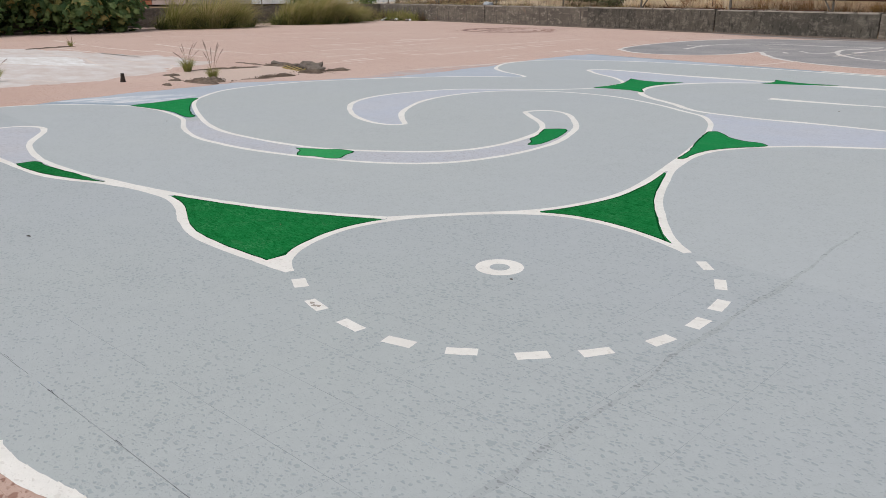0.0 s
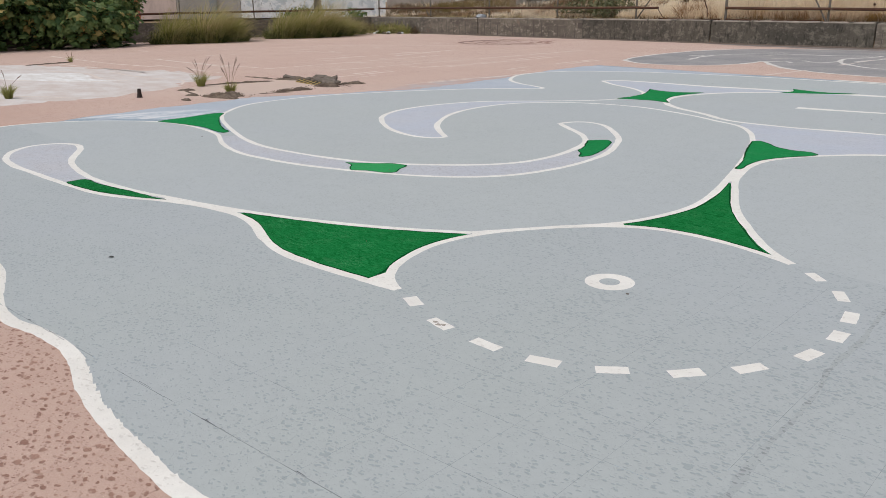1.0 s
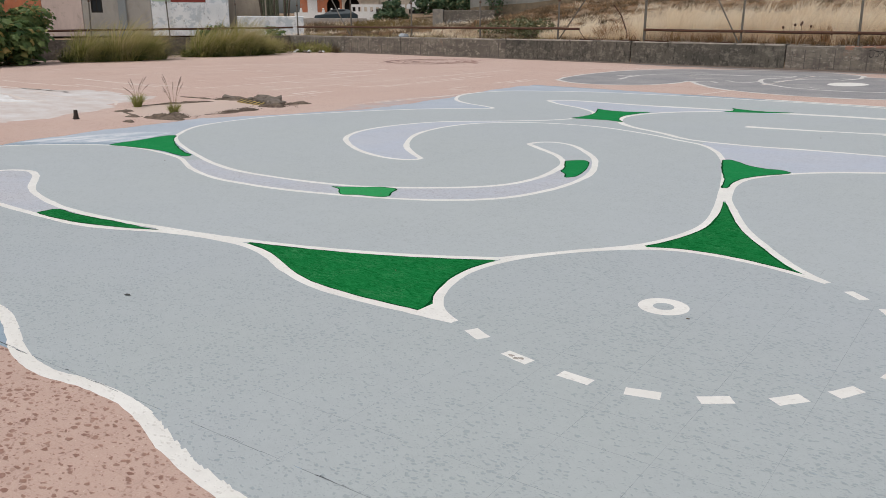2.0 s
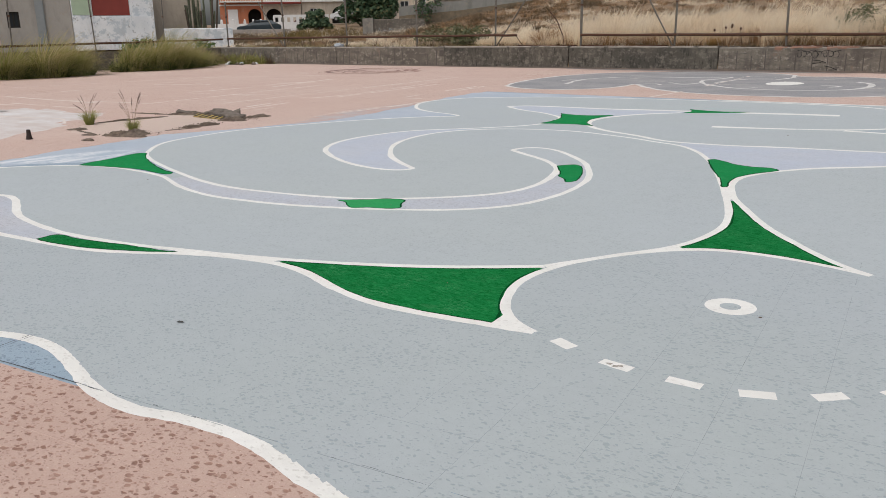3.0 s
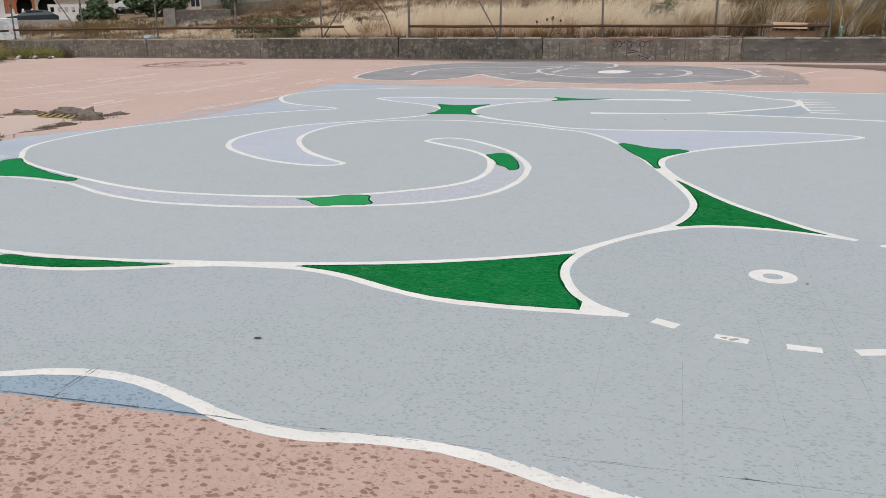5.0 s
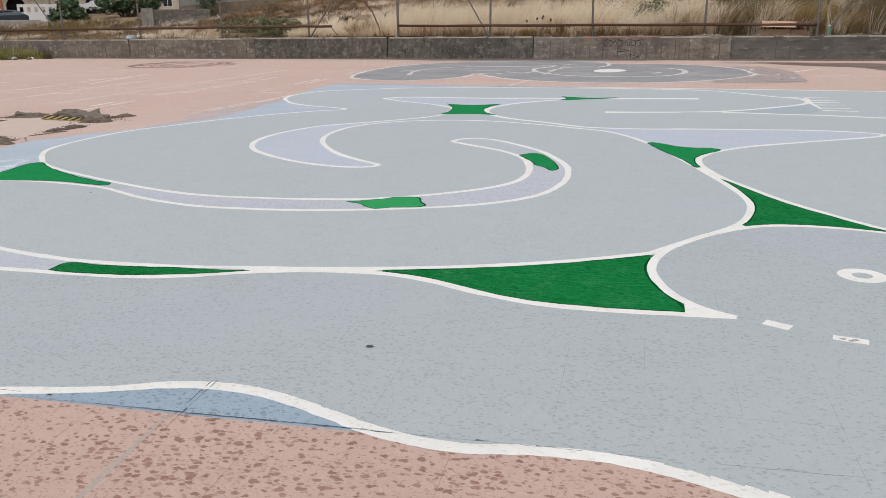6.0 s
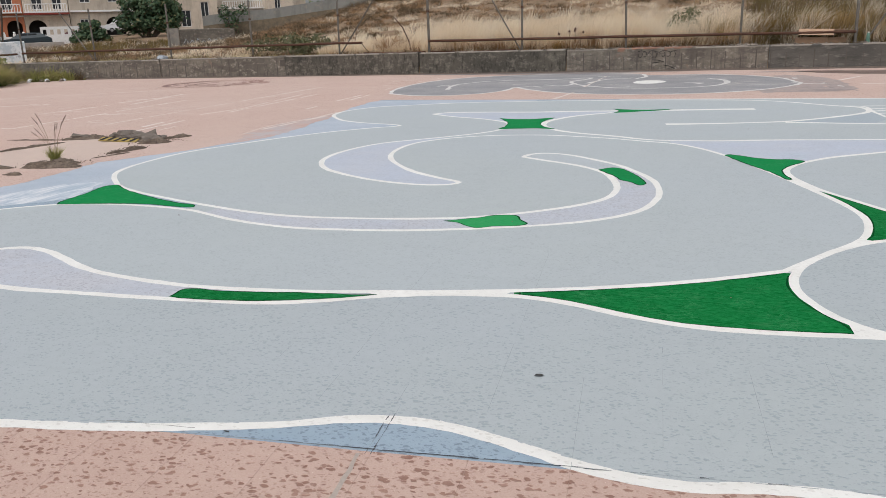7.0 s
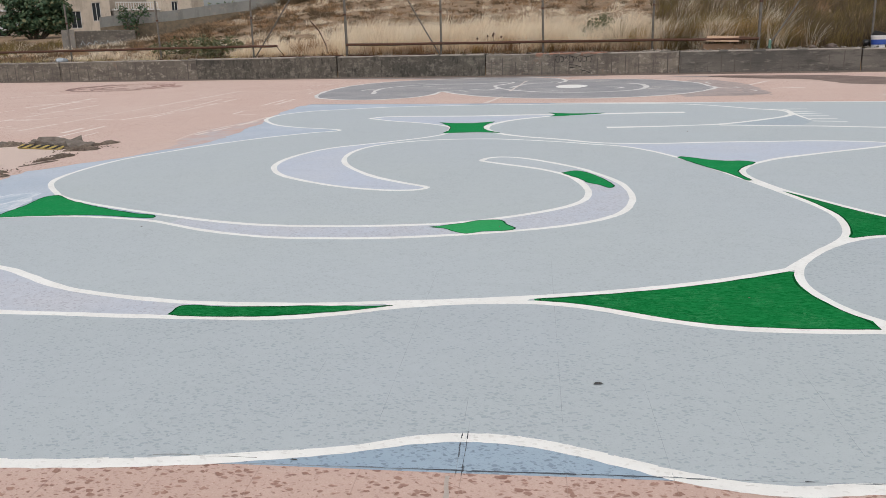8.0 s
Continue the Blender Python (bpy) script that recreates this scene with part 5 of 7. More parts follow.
STRAW = grass_colour("dry_straw", (0.95, 0.85, 0.68), (0.74, 0.595, 0.415), (0.95, 0.87, 0.72))
RUSSET = grass_colour("russet_dry_grass", (0.43, 0.27, 0.145), (0.27, 0.165, 0.095), (0.50, 0.34, 0.2))
OLIVE = grass_colour("olive_grass", (0.2, 0.145, 0.05), (0.38, 0.275, 0.11), (0.11, 0.09, 0.03))
GOLDEN = grass_colour("golden_grass", (0.40, 0.25, 0.09), (0.62, 0.43, 0.18), (0.28, 0.17, 0.065))
FRESH = grass_colour("fresh_green_grass", (0.2, 0.235, 0.06), (0.47, 0.42, 0.165), (0.29, 0.295, 0.09))
SHADED_GREEN = grass_colour("shaded_green_grass", (0.05, 0.075, 0.02), (0.12, 0.135, 0.04), (0.08, 0.095, 0.028))
FADED = grass_colour("faded_grass", (0.50, 0.42, 0.21), (0.64, 0.53, 0.31), (0.40, 0.35, 0.15))
SCRUB = grass_colour("dusty_scrub", (0.16, 0.11, 0.068), (0.09, 0.075, 0.043), (0.25, 0.18, 0.115))

rng = random.Random(21)
straw, russet, scrub, olive = [], [], [], []
for k in range(7600):
    y = 24.6 + 27.0 * rng.random() ** 1.6
    x = rng.uniform(-34.0, 14)
    z = ground_height(x, y) - 0.03
    dense = noise.noise((x * 0.2, y * 0.28, 1)) + 0.6 * noise.noise((x * 0.7, y * 0.7, 5))
    if x < -18.4 + noise.noise((y * 0.6, 3, 1)):
        if dense < (0.3 if -30 < x < -20 and y > 26.5 else 0.12):
            (scrub if rng.random() < 0.65 else russet).append((x, y, z, rng.uniform(0.1, 0.35), rng.uniform(0.3, 0.6), 18, 0.026))
        else:
            straw.append((x, y, z, rng.uniform(0.15, 0.5), rng.uniform(0.35, 0.65), 22, 0.02))
    elif x < -1.6 + 1.5 * noise.noise((y * 0.8, x, 2)):
        if y < 28.8 and dense > -0.3 - 0.3 * (y > 26):
            tall = rng.uniform(0.65, 1.4) * (0.92 + 0.35 * dense) * (0.55 if x < -14.5 else 1.0)
            straw.append((x, y, z, tall, tall * rng.uniform(0.35, 0.6), 34, 0.022))
            if rng.random() < 0.75 and y < 25.8:
                russet.append((x, 24.5 + 0.5 * rng.random(), z, tall * 0.5, 0.4, 26, 0.016))
        elif dense > 0.15 and y > 28.8:
            straw.append((x, y, z, rng.uniform(0.15, 0.4), 0.55, 16, 0.022))
        else:
            (scrub if rng.random() < 0.45 else russet).append((x, y, z, rng.uniform(0.12, 0.35), 0.55, 18, 0.028))
    else:
        tall = rng.uniform(0.5, 1.2)
        pick = rng.random()
        (olive if pick < 0.42 else scrub if pick < (0.82 if x < 3.5 else 0.94) else russet if pick < 0.88 or x > 3.5 else straw).append((x, y, z, tall, tall * 0.65, 30, 0.018))
for k in range(55):
    x, y = rng.uniform(-2.5, 10), rng.uniform(25.2, 29)
    (olive if k % 3 else straw if x < 3 else scrub).append((x, y, ground_height(x, y) - 0.05, rng.uniform(0.8, 1.4), 1.05, 120, 0.015))
for x, y, tall in ((-2.9, 25.1, 1.3), (-2.3, 25.4, 1.2), (-0.9, 25.6, 1.6), (-0.4, 25.8, 1.7), (-5.3, 25.0, 0.8), (-3.6, 24.9, 0.9)):
    olive.append((x, y, ground_height(x, y) - 0.05, tall, 1.0, 260, 0.014))
golden = [(x, y, ground_height(x, y) - 0.05, tall, tall * 0.8, 420, 0.013) for x, y, tall in ((-2.6, 24.9, 0.9), (-2.2, 25.3, 1.15), (-1.2, 25.2, 1.3), (-0.75, 25.5, 1.35), (0.6, 25.4, 1.3), (1.5, 25.8, 1.4), (2.7, 25.3, 1.1), (-8.3, 24.8, 0.55), (-10.9, 24.8, 0.6), (-12.1, 24.9, 0.8))]
for k in range(46):
    x, y = rng.uniform(-15.5, 0.5), rng.uniform(24.75, 27.5)
    tall = rng.uniform(0.85, 1.5)
    straw.append((x, y, ground_height(x, y) - 0.05, tall, tall * 0.75, 130, 0.024))
    russet.append((x + rng.uniform(-0.3, 0.3), y - 0.2, ground_height(x, y) - 0.05, tall * 0.55, 0.6, 60, 0.026))
for k in range(420):
    x, y = rng.uniform(-33, -18), rng.uniform(25, 46)
    (scrub if k % 2 else russet).append((x, y, ground_height(x, y) - 0.05, rng.uniform(0.2, 0.45), 0.7, 50, 0.024))
for x, y, tall in ((-15.2, 24.9, 0.9), (-14.7, 25.2, 1.0), (-15.6, 25.3, 0.8), (-12.6, 24.9, 0.8), (-11.3, 24.8, 0.7), (-10.6, 24.9, 0.8)):
    russet.append((x, y, ground_height(x, y) - 0.05, tall, 0.75, 220, 0.014))
for k in range(2600):
    x, y = rng.uniform(-72, -34), rng.uniform(26, 66)
    if x < -36 - (y - 24) * 1.1:
        continue
    kind = scrub if noise.noise((x * 0.25, y * 0.25, 9)) < 0.1 else rng.choice((russet, straw, scrub))
    kind.append((x, y, ground_height(x, y) - 0.03, rng.uniform(0.15, 0.6) * (1.0 if y < 34 else 1.7), 0.6 if y < 34 else 0.9, 24, 0.035))
for k in range(140):
    y = rng.uniform(34, 66)
    x = -34 - (y - 24) * rng.uniform(0.35, 0.85)
    olive.append((x, y, ground_height(x, y) - 0.05, rng.uniform(0.6, 1.25), 1.0, 60, 0.035))
for k in range(300):
    x, y = rng.uniform(-38.5, -33.6), rng.uniform(24.2, 36)
    straw.append((x, y, ground_height(x, y) - 0.03, rng.uniform(0.15, 0.45), 0.5, 20, 0.02))
for name, tufts, m, label in (("dry_grass", straw, STRAW, "tall pale straw-dry grass on the bank"), ("dead_grass", russet, RUSSET, "low russet dead grass under the straw"),
                              ("scrub", scrub, SCRUB, "low dusty scrub on the dry bank"), ("bank_grass", olive, OLIVE, "clumps of olive half-dry grass"),
                              ("tuft_grass", golden, GOLDEN, "arching tufts of golden-brown grass")):
    tagged(new(name, blade_mesh(name, tufts, m, len(tufts), wind=(0.22, 0.05) if m in (STRAW, OLIVE, GOLDEN) else (0.05, 0.0))), label, "grass", kind="stuff")

# weeds along the wall's top
weeds, tufts = [], []
for k in range(420):
    x = rng.uniform(-33.5, 9)
    (tufts if x < -17 and rng.random() < 0.75 else weeds).append((x, rng.uniform(24.05, 24.6), 0.72, rng.uniform(0.08, 0.34), 0.28, 14, 0.016))
tagged(new("weeds", blade_mesh("weeds", weeds, SCRUB, 8)), "low dry weeds along the top of the wall", "weeds", kind="stuff")
tagged(new("weeds", blade_mesh("weeds", tufts, FADED, 9)), "pale yellow-green grass tufts on the wall top", "weeds", kind="stuff")
# dried flower heads above the straw
BARE_STEM = plain("dry_stem", (0.2, 0.14, 0.09), (0.3, 0.22, 0.14), 20)
for k, (x, h) in enumerate(((-8.1, 0.62), (-7.8, 0.7), (-7.62, 0.78), (-7.5, 0.72), (-7.3, 0.66), (-6.6, 0.42), (-5.7, 0.42))):
    stalk = tagged(new("dry_stalk"), "thin dry stalk with a dark seed head", "stalk", "dried flower stalks in the straw")
    stalk.matrix_basis = pose(x, 24.45, 0.7, 0, (-4, 3, 6, -5, 4, 2, -3)[k], 0)
    part("stem", tube([(0, 0, 0), (0.02, 0, h * 0.5), (0, 0, h)], 0.005, 5), BARE_STEM, stalk)
    part("seed_head", tube([(0, 0, h - 0.02), (0, 0, h + 0.03), (0.015, 0, h + 0.045)], 0.032, 7, 0.045), RUST, stalk)

# fountain grass along the side wall
for k, (x, y, h, w) in enumerate(((-29.7, 10.4, 1.25, 1.25), (-29.4, 11.7, 1.45, 1.4), (-29.7, 12.9, 1.2, 1.25), (-30.4, 16.0, 1.2, 1.2), (-30.2, 17.0, 1.45, 1.35), (-30.4, 18.1, 1.5, 1.4),
                                  (-30.9, 19.2, 1.0, 1.2), (-31.9, 20.8, 0.8, 0.9), (-31.2, 22.9, 0.5, 0.9))):
    tuft = tagged(new("grass_clump"), "arching clump of green and straw fountain grass", "grass", "grass clumps along the side wall")
    tuft.matrix_basis = pose(x, y, -0.004)
    ob = new("foliage", blade_mesh("foliage", [(0, 0, 0, h * 1.3, w * 1.0, 420, 0.02), (0.2, 0.3, 0, h * 0.95, w * 0.9, 170, 0.02), (-0.2, -0.25, 0, h * 0.85, w * 0.9, 150, 0.02)], FRESH, 50 + k, 0.75, (0.15, 0.2)))
    ob.parent = tuft
    # low blades in darker green: shade at the clump's bottom put into their colour
    ob = new("base", blade_mesh("base", [(0, 0, 0, h * 0.75, w * 0.9, 420, 0.02), (0.3, 0.5, 0, h * 0.6, w * 0.8, 200, 0.02), (-0.2, -0.5, 0, h * 0.6, w * 0.8, 200, 0.02)], SHADED_GREEN, 65 + k, 0.7, (0.15, 0.2)))
    ob.parent = tuft
    ob = new("straw", blade_mesh("straw", [(0.05, 0.1, 0, h * 1.5, w * 1.1, 260, 0.018), (0.15, 0.25, 0, h * 1.15, w, 120, 0.018)], FADED, 80 + k, 0.75, (0.22, 0.28)))
    ob.parent = tuft

# rank weeds and dead stems in the yard's corner
corner, dead = [], []
rng = random.Random(37)
for k in range(150):
    along = rng.uniform(0.3, 6.0)
    p = CORNER + AWAY * along + Vector((abs(rng.gauss(0.25, 0.5)) - 0.1, 0, 0))
    if k % 3 == 0:
        p = Vector((rng.uniform(-33.6, -29.6), WALL_Y - abs(rng.gauss(0.0, 0.35)) - 0.05, 0))
    (corner if rng.random() < 0.6 else dead).append((p.x, p.y, -0.01, rng.uniform(0.15, 0.75), 0.5, 40, 0.022))
tagged(new("weeds", blade_mesh("weeds", corner, FRESH, 38, 0.6)), "rank green weeds in the yard's corner", "weeds", kind="stuff")
tagged(new("weeds", blade_mesh("weeds", dead, SCRUB, 39, 0.4)), "dead brown weeds in the yard's corner", "weeds", kind="stuff")

# ---- shrubs and trees with real leaves ----
def leaf_colour(name, a, b, c, back=0.3):
    n = Nodes(name, 0.55)
    r = n.island()
    col = n.mix(r, a, b)
    col = n.mix(n.ramp(r, 0.86, 0.97), col, c)
    return n.thin(col, back)


SHRUB_LEAF = leaf_colour("shrub_leaf", (0.055, 0.115, 0.038), (0.19, 0.245, 0.085), (0.42, 0.33, 0.12), 0.42)
TREE_LEAF = leaf_colour("tree_leaf", (0.035, 0.075, 0.038), (0.09, 0.135, 0.065), (0.19, 0.18, 0.09))
DUSTY_LEAF = leaf_colour("dusty_leaf", (0.10, 0.115, 0.055), (0.17, 0.165, 0.085), (0.3, 0.24, 0.12))
BARK = plain("bark", (0.13, 0.1, 0.075), (0.07, 0.055, 0.045), 12, 0.9, 0.5)


def leaves(name, blobs, count, size, material, seed, lobes=5):
    """Lobed leaves scattered through the shells of several rounded masses."""
    rng = random.Random(seed)
    verts, faces = [], []
    total = sum(r[3] * r[4] for r in blobs)
    for bx, by, bz, rx, rz in blobs:
        for _ in range(int(count * rx * rz / total)):
            d = Vector((rng.gauss(0, 1), rng.gauss(0, 1), rng.gauss(0, 1))).normalized() * (0.45 + 0.55 * rng.random() ** 0.5)
            lump = 1 + 0.65 * noise.noise((d.x * 2.4 + bx, d.y * 2.4 + by, d.z * 2.4 + bz))
            c = Vector((bx + d.x * rx * lump, by + d.y * rx * lump, max(0.03, bz + d.z * rz * lump)))
            up = (Vector((d.x, d.y, abs(d.z) + 0.5)) + Vector((rng.gauss(0, 0.5), rng.gauss(0, 0.5), rng.gauss(0, 0.4)))).normalized()
            a = up.orthogonal().normalized()
            a.rotate(Matrix.Rotation(rng.uniform(0, 6.28), 3, up))
            b = up.cross(a)
            s = size * rng.uniform(0.6, 1.25)
            k = len(verts)
            verts.append(tuple(c))
            m = lobes * 2
            for j in range(m):
                w = 2 * math.pi * j / m
                q = s * (1.0 if j % 2 == 0 else 0.62) * rng.uniform(0.8, 1.1)
                verts.append(tuple(c + a * math.cos(w) * q + b * math.sin(w) * q * 0.85 - up * q * 0.25))
            faces += [(k, k + 1 + j, k + 1 + (j + 1) % m) for j in range(m)]
    me = bpy.data.meshes.new(name)
    me.from_pydata(verts, [], faces)
    me.materials.append(material)
    return me


def woody(name, x, y, z, blobs, count, size, material, label, category, trunk=0.06, lobes=5, seed=0, group=""):
    plant = tagged(new(name), label, category, group)
    plant.matrix_basis = pose(x, y, z)
    rng = random.Random(seed)
    for bx, by, bz, rx, rz in blobs:
        foot = Vector((bx * 0.25, by * 0.25, 0))
        head = Vector((bx, by, bz))
        mid = (foot + head) / 2 + Vector((rng.uniform(-0.2, 0.2), rng.uniform(-0.2, 0.2), 0.1))
        part("limb", tube([foot, mid, head, head + Vector((rng.uniform(-0.3, 0.3), rng.uniform(-0.3, 0.3), rz * 0.5))], trunk, 7, trunk * 0.3), BARK, plant)
    ob = new("crown", leaves("crown", blobs, count, size, material, seed, lobes))
    ob.parent = plant
    return plant


woody("shrub", -29.6, 5.4, 0, [(0, 0, 1.1, 1.3, 1.1), (0.9, 1.1, 0.8, 1.0, 0.8), (-0.3, -1.6, 1.3, 1.5, 1.3), (0.5, 2.3, 0.8, 1.0, 0.85), (-0.6, 1.3, 2.0, 1.2, 1.0), (0.2, -0.6, 2.2, 1.4, 1.1)],
      4300, 0.185, SHRUB_LEAF, "dense dark green shrub with lobed leaves against the wall", "shrub", seed=3)
woody("shrub", -29.3, 1.2, 0, [(0, 0, 1.2, 1.5, 1.2), (0.6, 1.4, 0.8, 1.1, 0.8), (-0.2, -1.6, 1.3, 1.5, 1.3), (0, 0.4, 2.4, 1.4, 1.0)],
      2800, 0.185, SHRUB_LEAF, "dark green leafy shrub spreading over the paving", "shrub", seed=4)
woody("shrub", -30.3, 8.1, 0, [(0, 0, 0.9, 1.0, 0.9), (0.3, 0.6, 1.5, 0.8, 0.7)], 1400, 0.13, SHRUB_LEAF, "yellowing green shrub beside tall grass", "shrub", seed=5)
woody("tree", -73.2, 79.5, 2.1, [(0, 0, 1.92, 2.08, 1.6), (1.76, 1.36, 1.76, 1.76, 1.36), (-1.68, -1.28, 1.84, 1.76, 1.36), (0.72, 0.72, 4, 2.24, 1.68), (2.16, 2, 3.84, 1.6, 1.36), (-0.96, -0.8, 4.24, 1.84, 1.52), (2.72, 2.24, 2.4, 1.28, 1.28)],
      5200, 0.26, TREE_LEAF, "broad dark green tree beyond the bank", "tree", 0.16, 4, seed=6)
woody("tree", -76.8, 73.7, 1.68, [(0, 0, 0.8, 0.95, 0.65), (0.75, 0.72, 1.0, 0.85, 0.65), (-0.75, -0.75, 0.8, 0.8, 0.6), (0.15, 0.1, 1.7, 0.85, 0.7), (0.5, 0.45, 2.2, 0.6, 0.5), (-0.4, -0.4, 2.0, 0.6, 0.5), (-1.3, -1.2, 0.4, 0.7, 0.4), (1.3, 1.3, 0.5, 0.55, 0.35)],
      2300, 0.24, TREE_LEAF, "rounded dark green garden tree beside parked cars", "tree", 0.12, 4, seed=7)
woody("shrub", -3.9, 25.7, 0.85, [(0, 0, 0.8, 0.45, 0.35), (0.3, 0.2, 1.05, 0.35, 0.25), (-0.4, 0.1, 0.6, 0.35, 0.25)], 520, 0.06, DUSTY_LEAF, "thin grey-green bush among dry straw", "shrub", 0.015, 3, seed=14)
woody("shrub", -21.2, 25.7, 1.0, [(0, 0, 0.3, 0.6, 0.35), (0.9, 0.4, 0.4, 0.6, 0.35), (-0.9, 0.2, 0.25, 0.6, 0.25), (1.6, 0.2, 0.3, 0.5, 0.3)], 700, 0.08, DUSTY_LEAF, "low tangled dusty green bush on the dry bank", "shrub", 0.02, 3, seed=15)
woody("shrub", -19.3, 25.3, 0.85, [(0, 0, 0.35, 0.6, 0.4), (0.6, 0.3, 0.5, 0.5, 0.35), (-0.8, 0.3, 0.3, 0.5, 0.3)], 620, 0.08, DUSTY_LEAF, "small sparse green bush on the dry bank", "shrub", 0.02, 3, seed=8)
woody("shrub", -35.4, 43.6, 1.9, [(0, 0, 0.9, 0.6, 0.8), (0.6, 0.4, 1.5, 0.5, 0.5), (-0.5, -0.2, 1.4, 0.5, 0.6)], 420, 0.11, TREE_LEAF, "green bush in front of the road wall", "shrub", 0.04, 4, seed=9)
woody("shrub", -36.6, 20.6, 0.6, [(0, 0, 0.35, 0.5, 0.35), (0.2, 0.4, 0.5, 0.4, 0.3), (-0.3, -0.4, 0.3, 0.4, 0.25)], 240, 0.12, SHRUB_LEAF, "small green plant before a white wall", "shrub", 0.02, 5, seed=10)
woody("shrub", -35.6, 23.6, 0.6, [(0, 0, 0.35, 0.5, 0.3), (0.3, 0.4, 0.3, 0.4, 0.25)], 180, 0.11, SHRUB_LEAF, "small grey-green plant beside a low white wall", "shrub", 0.02, 5, seed=12)


# ---- the street beyond: houses, low walls, parked cars ----
def plaster(name, a, b):
    n = Nodes(name, 0.9)
    col = n.mix(n.ramp(n.noise(0.7, 5, 0.65), 0.35, 0.7), a, b)
    col = n.mix(n.math("MULTIPLY", n.ramp(n.noise(1.2, 5, 0.7, stretch=(1, 1, 0.3)), 0.48, 0.7), 0.6), col, tuple(c * 0.6 for c in b))
    col = n.mix(n.math("MULTIPLY", n.ramp(n.noise(2.6, 5, 0.75), 0.56, 0.64), 0.5), col, (0.33, 0.28, 0.23))
    return n.done(col, n.noise(30, 4), 0.3, 0.01)


n = Nodes("peeling_white_lime", 0.9)
lime = n.mix(n.ramp(n.noise(0.9, 5, 0.65), 0.35, 0.7), (0.76, 0.77, 0.78), (0.62, 0.645, 0.665))
lime = n.mix(n.math("MULTIPLY", n.ramp(n.noise(1.7, 6, 0.75), 0.53, 0.57), 0.8), lime, (0.46, 0.51, 0.55))
lime = n.mix(n.math("MULTIPLY", n.ramp(n.noise(2.9, 6, 0.8, stretch=(1, 1, 0.7)), 0.58, 0.62), 0.8), lime, (0.34, 0.34, 0.34))
lime = n.mix(n.math("MULTIPLY", n.ramp(n.noise(1.2, 5, 0.7, stretch=(1, 1, 0.25)), 0.56, 0.7), 0.5), lime, (0.36, 0.33, 0.29))
LIME = n.done(lime, n.noise(14, 5, 0.7), 0.5, 0.01)
GREYWALL = plaster("grey_render", (0.36, 0.34, 0.31), (0.30, 0.285, 0.26))
ROSE = plaster("pale_pink_render", (0.58, 0.47, 0.43), (0.52, 0.42, 0.38))
ORANGE = plaster("orange_render", (0.46, 0.165, 0.085), (0.40, 0.15, 0.085))
CREAM = plaster("cream_render", (0.58, 0.50, 0.41), (0.50, 0.43, 0.35))
BEIGE = plaster("beige_render", (0.44, 0.38, 0.31), (0.38, 0.33, 0.27))
SHUTTER = plain("dark_red_shutter", (0.24, 0.045, 0.035), (0.2, 0.04, 0.03), 3, 0.6)
MINT = plain("pale_green_panel", (0.4, 0.5, 0.36), (0.36, 0.44, 0.33), 3)
BLUEPIPE = plain("grey_blue_pipe", (0.23, 0.25, 0.26), (0.27, 0.29, 0.29), 4)
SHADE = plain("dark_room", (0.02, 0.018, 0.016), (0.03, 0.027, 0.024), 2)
BALUSTER = plain("white_balustrade", (0.75, 0.74, 0.73), (0.65, 0.64, 0.62), 4)
n = Nodes("window_glass", 0.08)
GLASS = n.done((0.03, 0.035, 0.04))


def facade(length, height, depth, openings):
    """A wall with rectangular or arched openings cut through it: (u0, u1, z0, z1, arched). Along x, face at y = 0."""
    bm = bmesh.new()
    us = sorted({0.0, length, *(o[0] for o in openings), *(o[1] for o in openings)})
    zs = sorted({0.0, height, *(o[2] for o in openings), *(o[3] for o in openings)})
    for u0, u1 in zip(us, us[1:]):
        for z0, z1 in zip(zs, zs[1:]):
            if not any(o[0] <= u0 and u1 <= o[1] and o[2] <= z0 and z1 <= o[3] for o in openings):
                add_box(bm, u0, u1, 0, depth, z0, z1)
    for u0, u1, z0, z1, arched in openings:
        if arched:
            r = (u1 - u0) / 2
            mid = (u0 + u1) / 2
            spring = z1 - r
            for k in range(12):
                a0, a1 = math.pi * k / 12, math.pi * (k + 1) / 12
                p0, p1 = (mid - r * math.cos(a0), spring + r * math.sin(a0)), (mid - r * math.cos(a1), spring + r * math.sin(a1))
                quad = [(p0[0], p0[1]), (p1[0], p1[1]), (p1[0], z1), (p0[0], z1)]
                front = [bm.verts.new((q[0], 0.001, q[1])) for q in quad]
                back = [bm.verts.new((q[0], depth, q[1])) for q in quad]
                bm.faces.new(front)
                bm.faces.new((front[0], back[0], back[1], front[1]))
    bmesh.ops.remove_doubles(bm, verts=bm.verts[:], dist=0.0015)
    bmesh.ops.recalc_face_normals(bm, faces=bm.faces[:])
    return bm


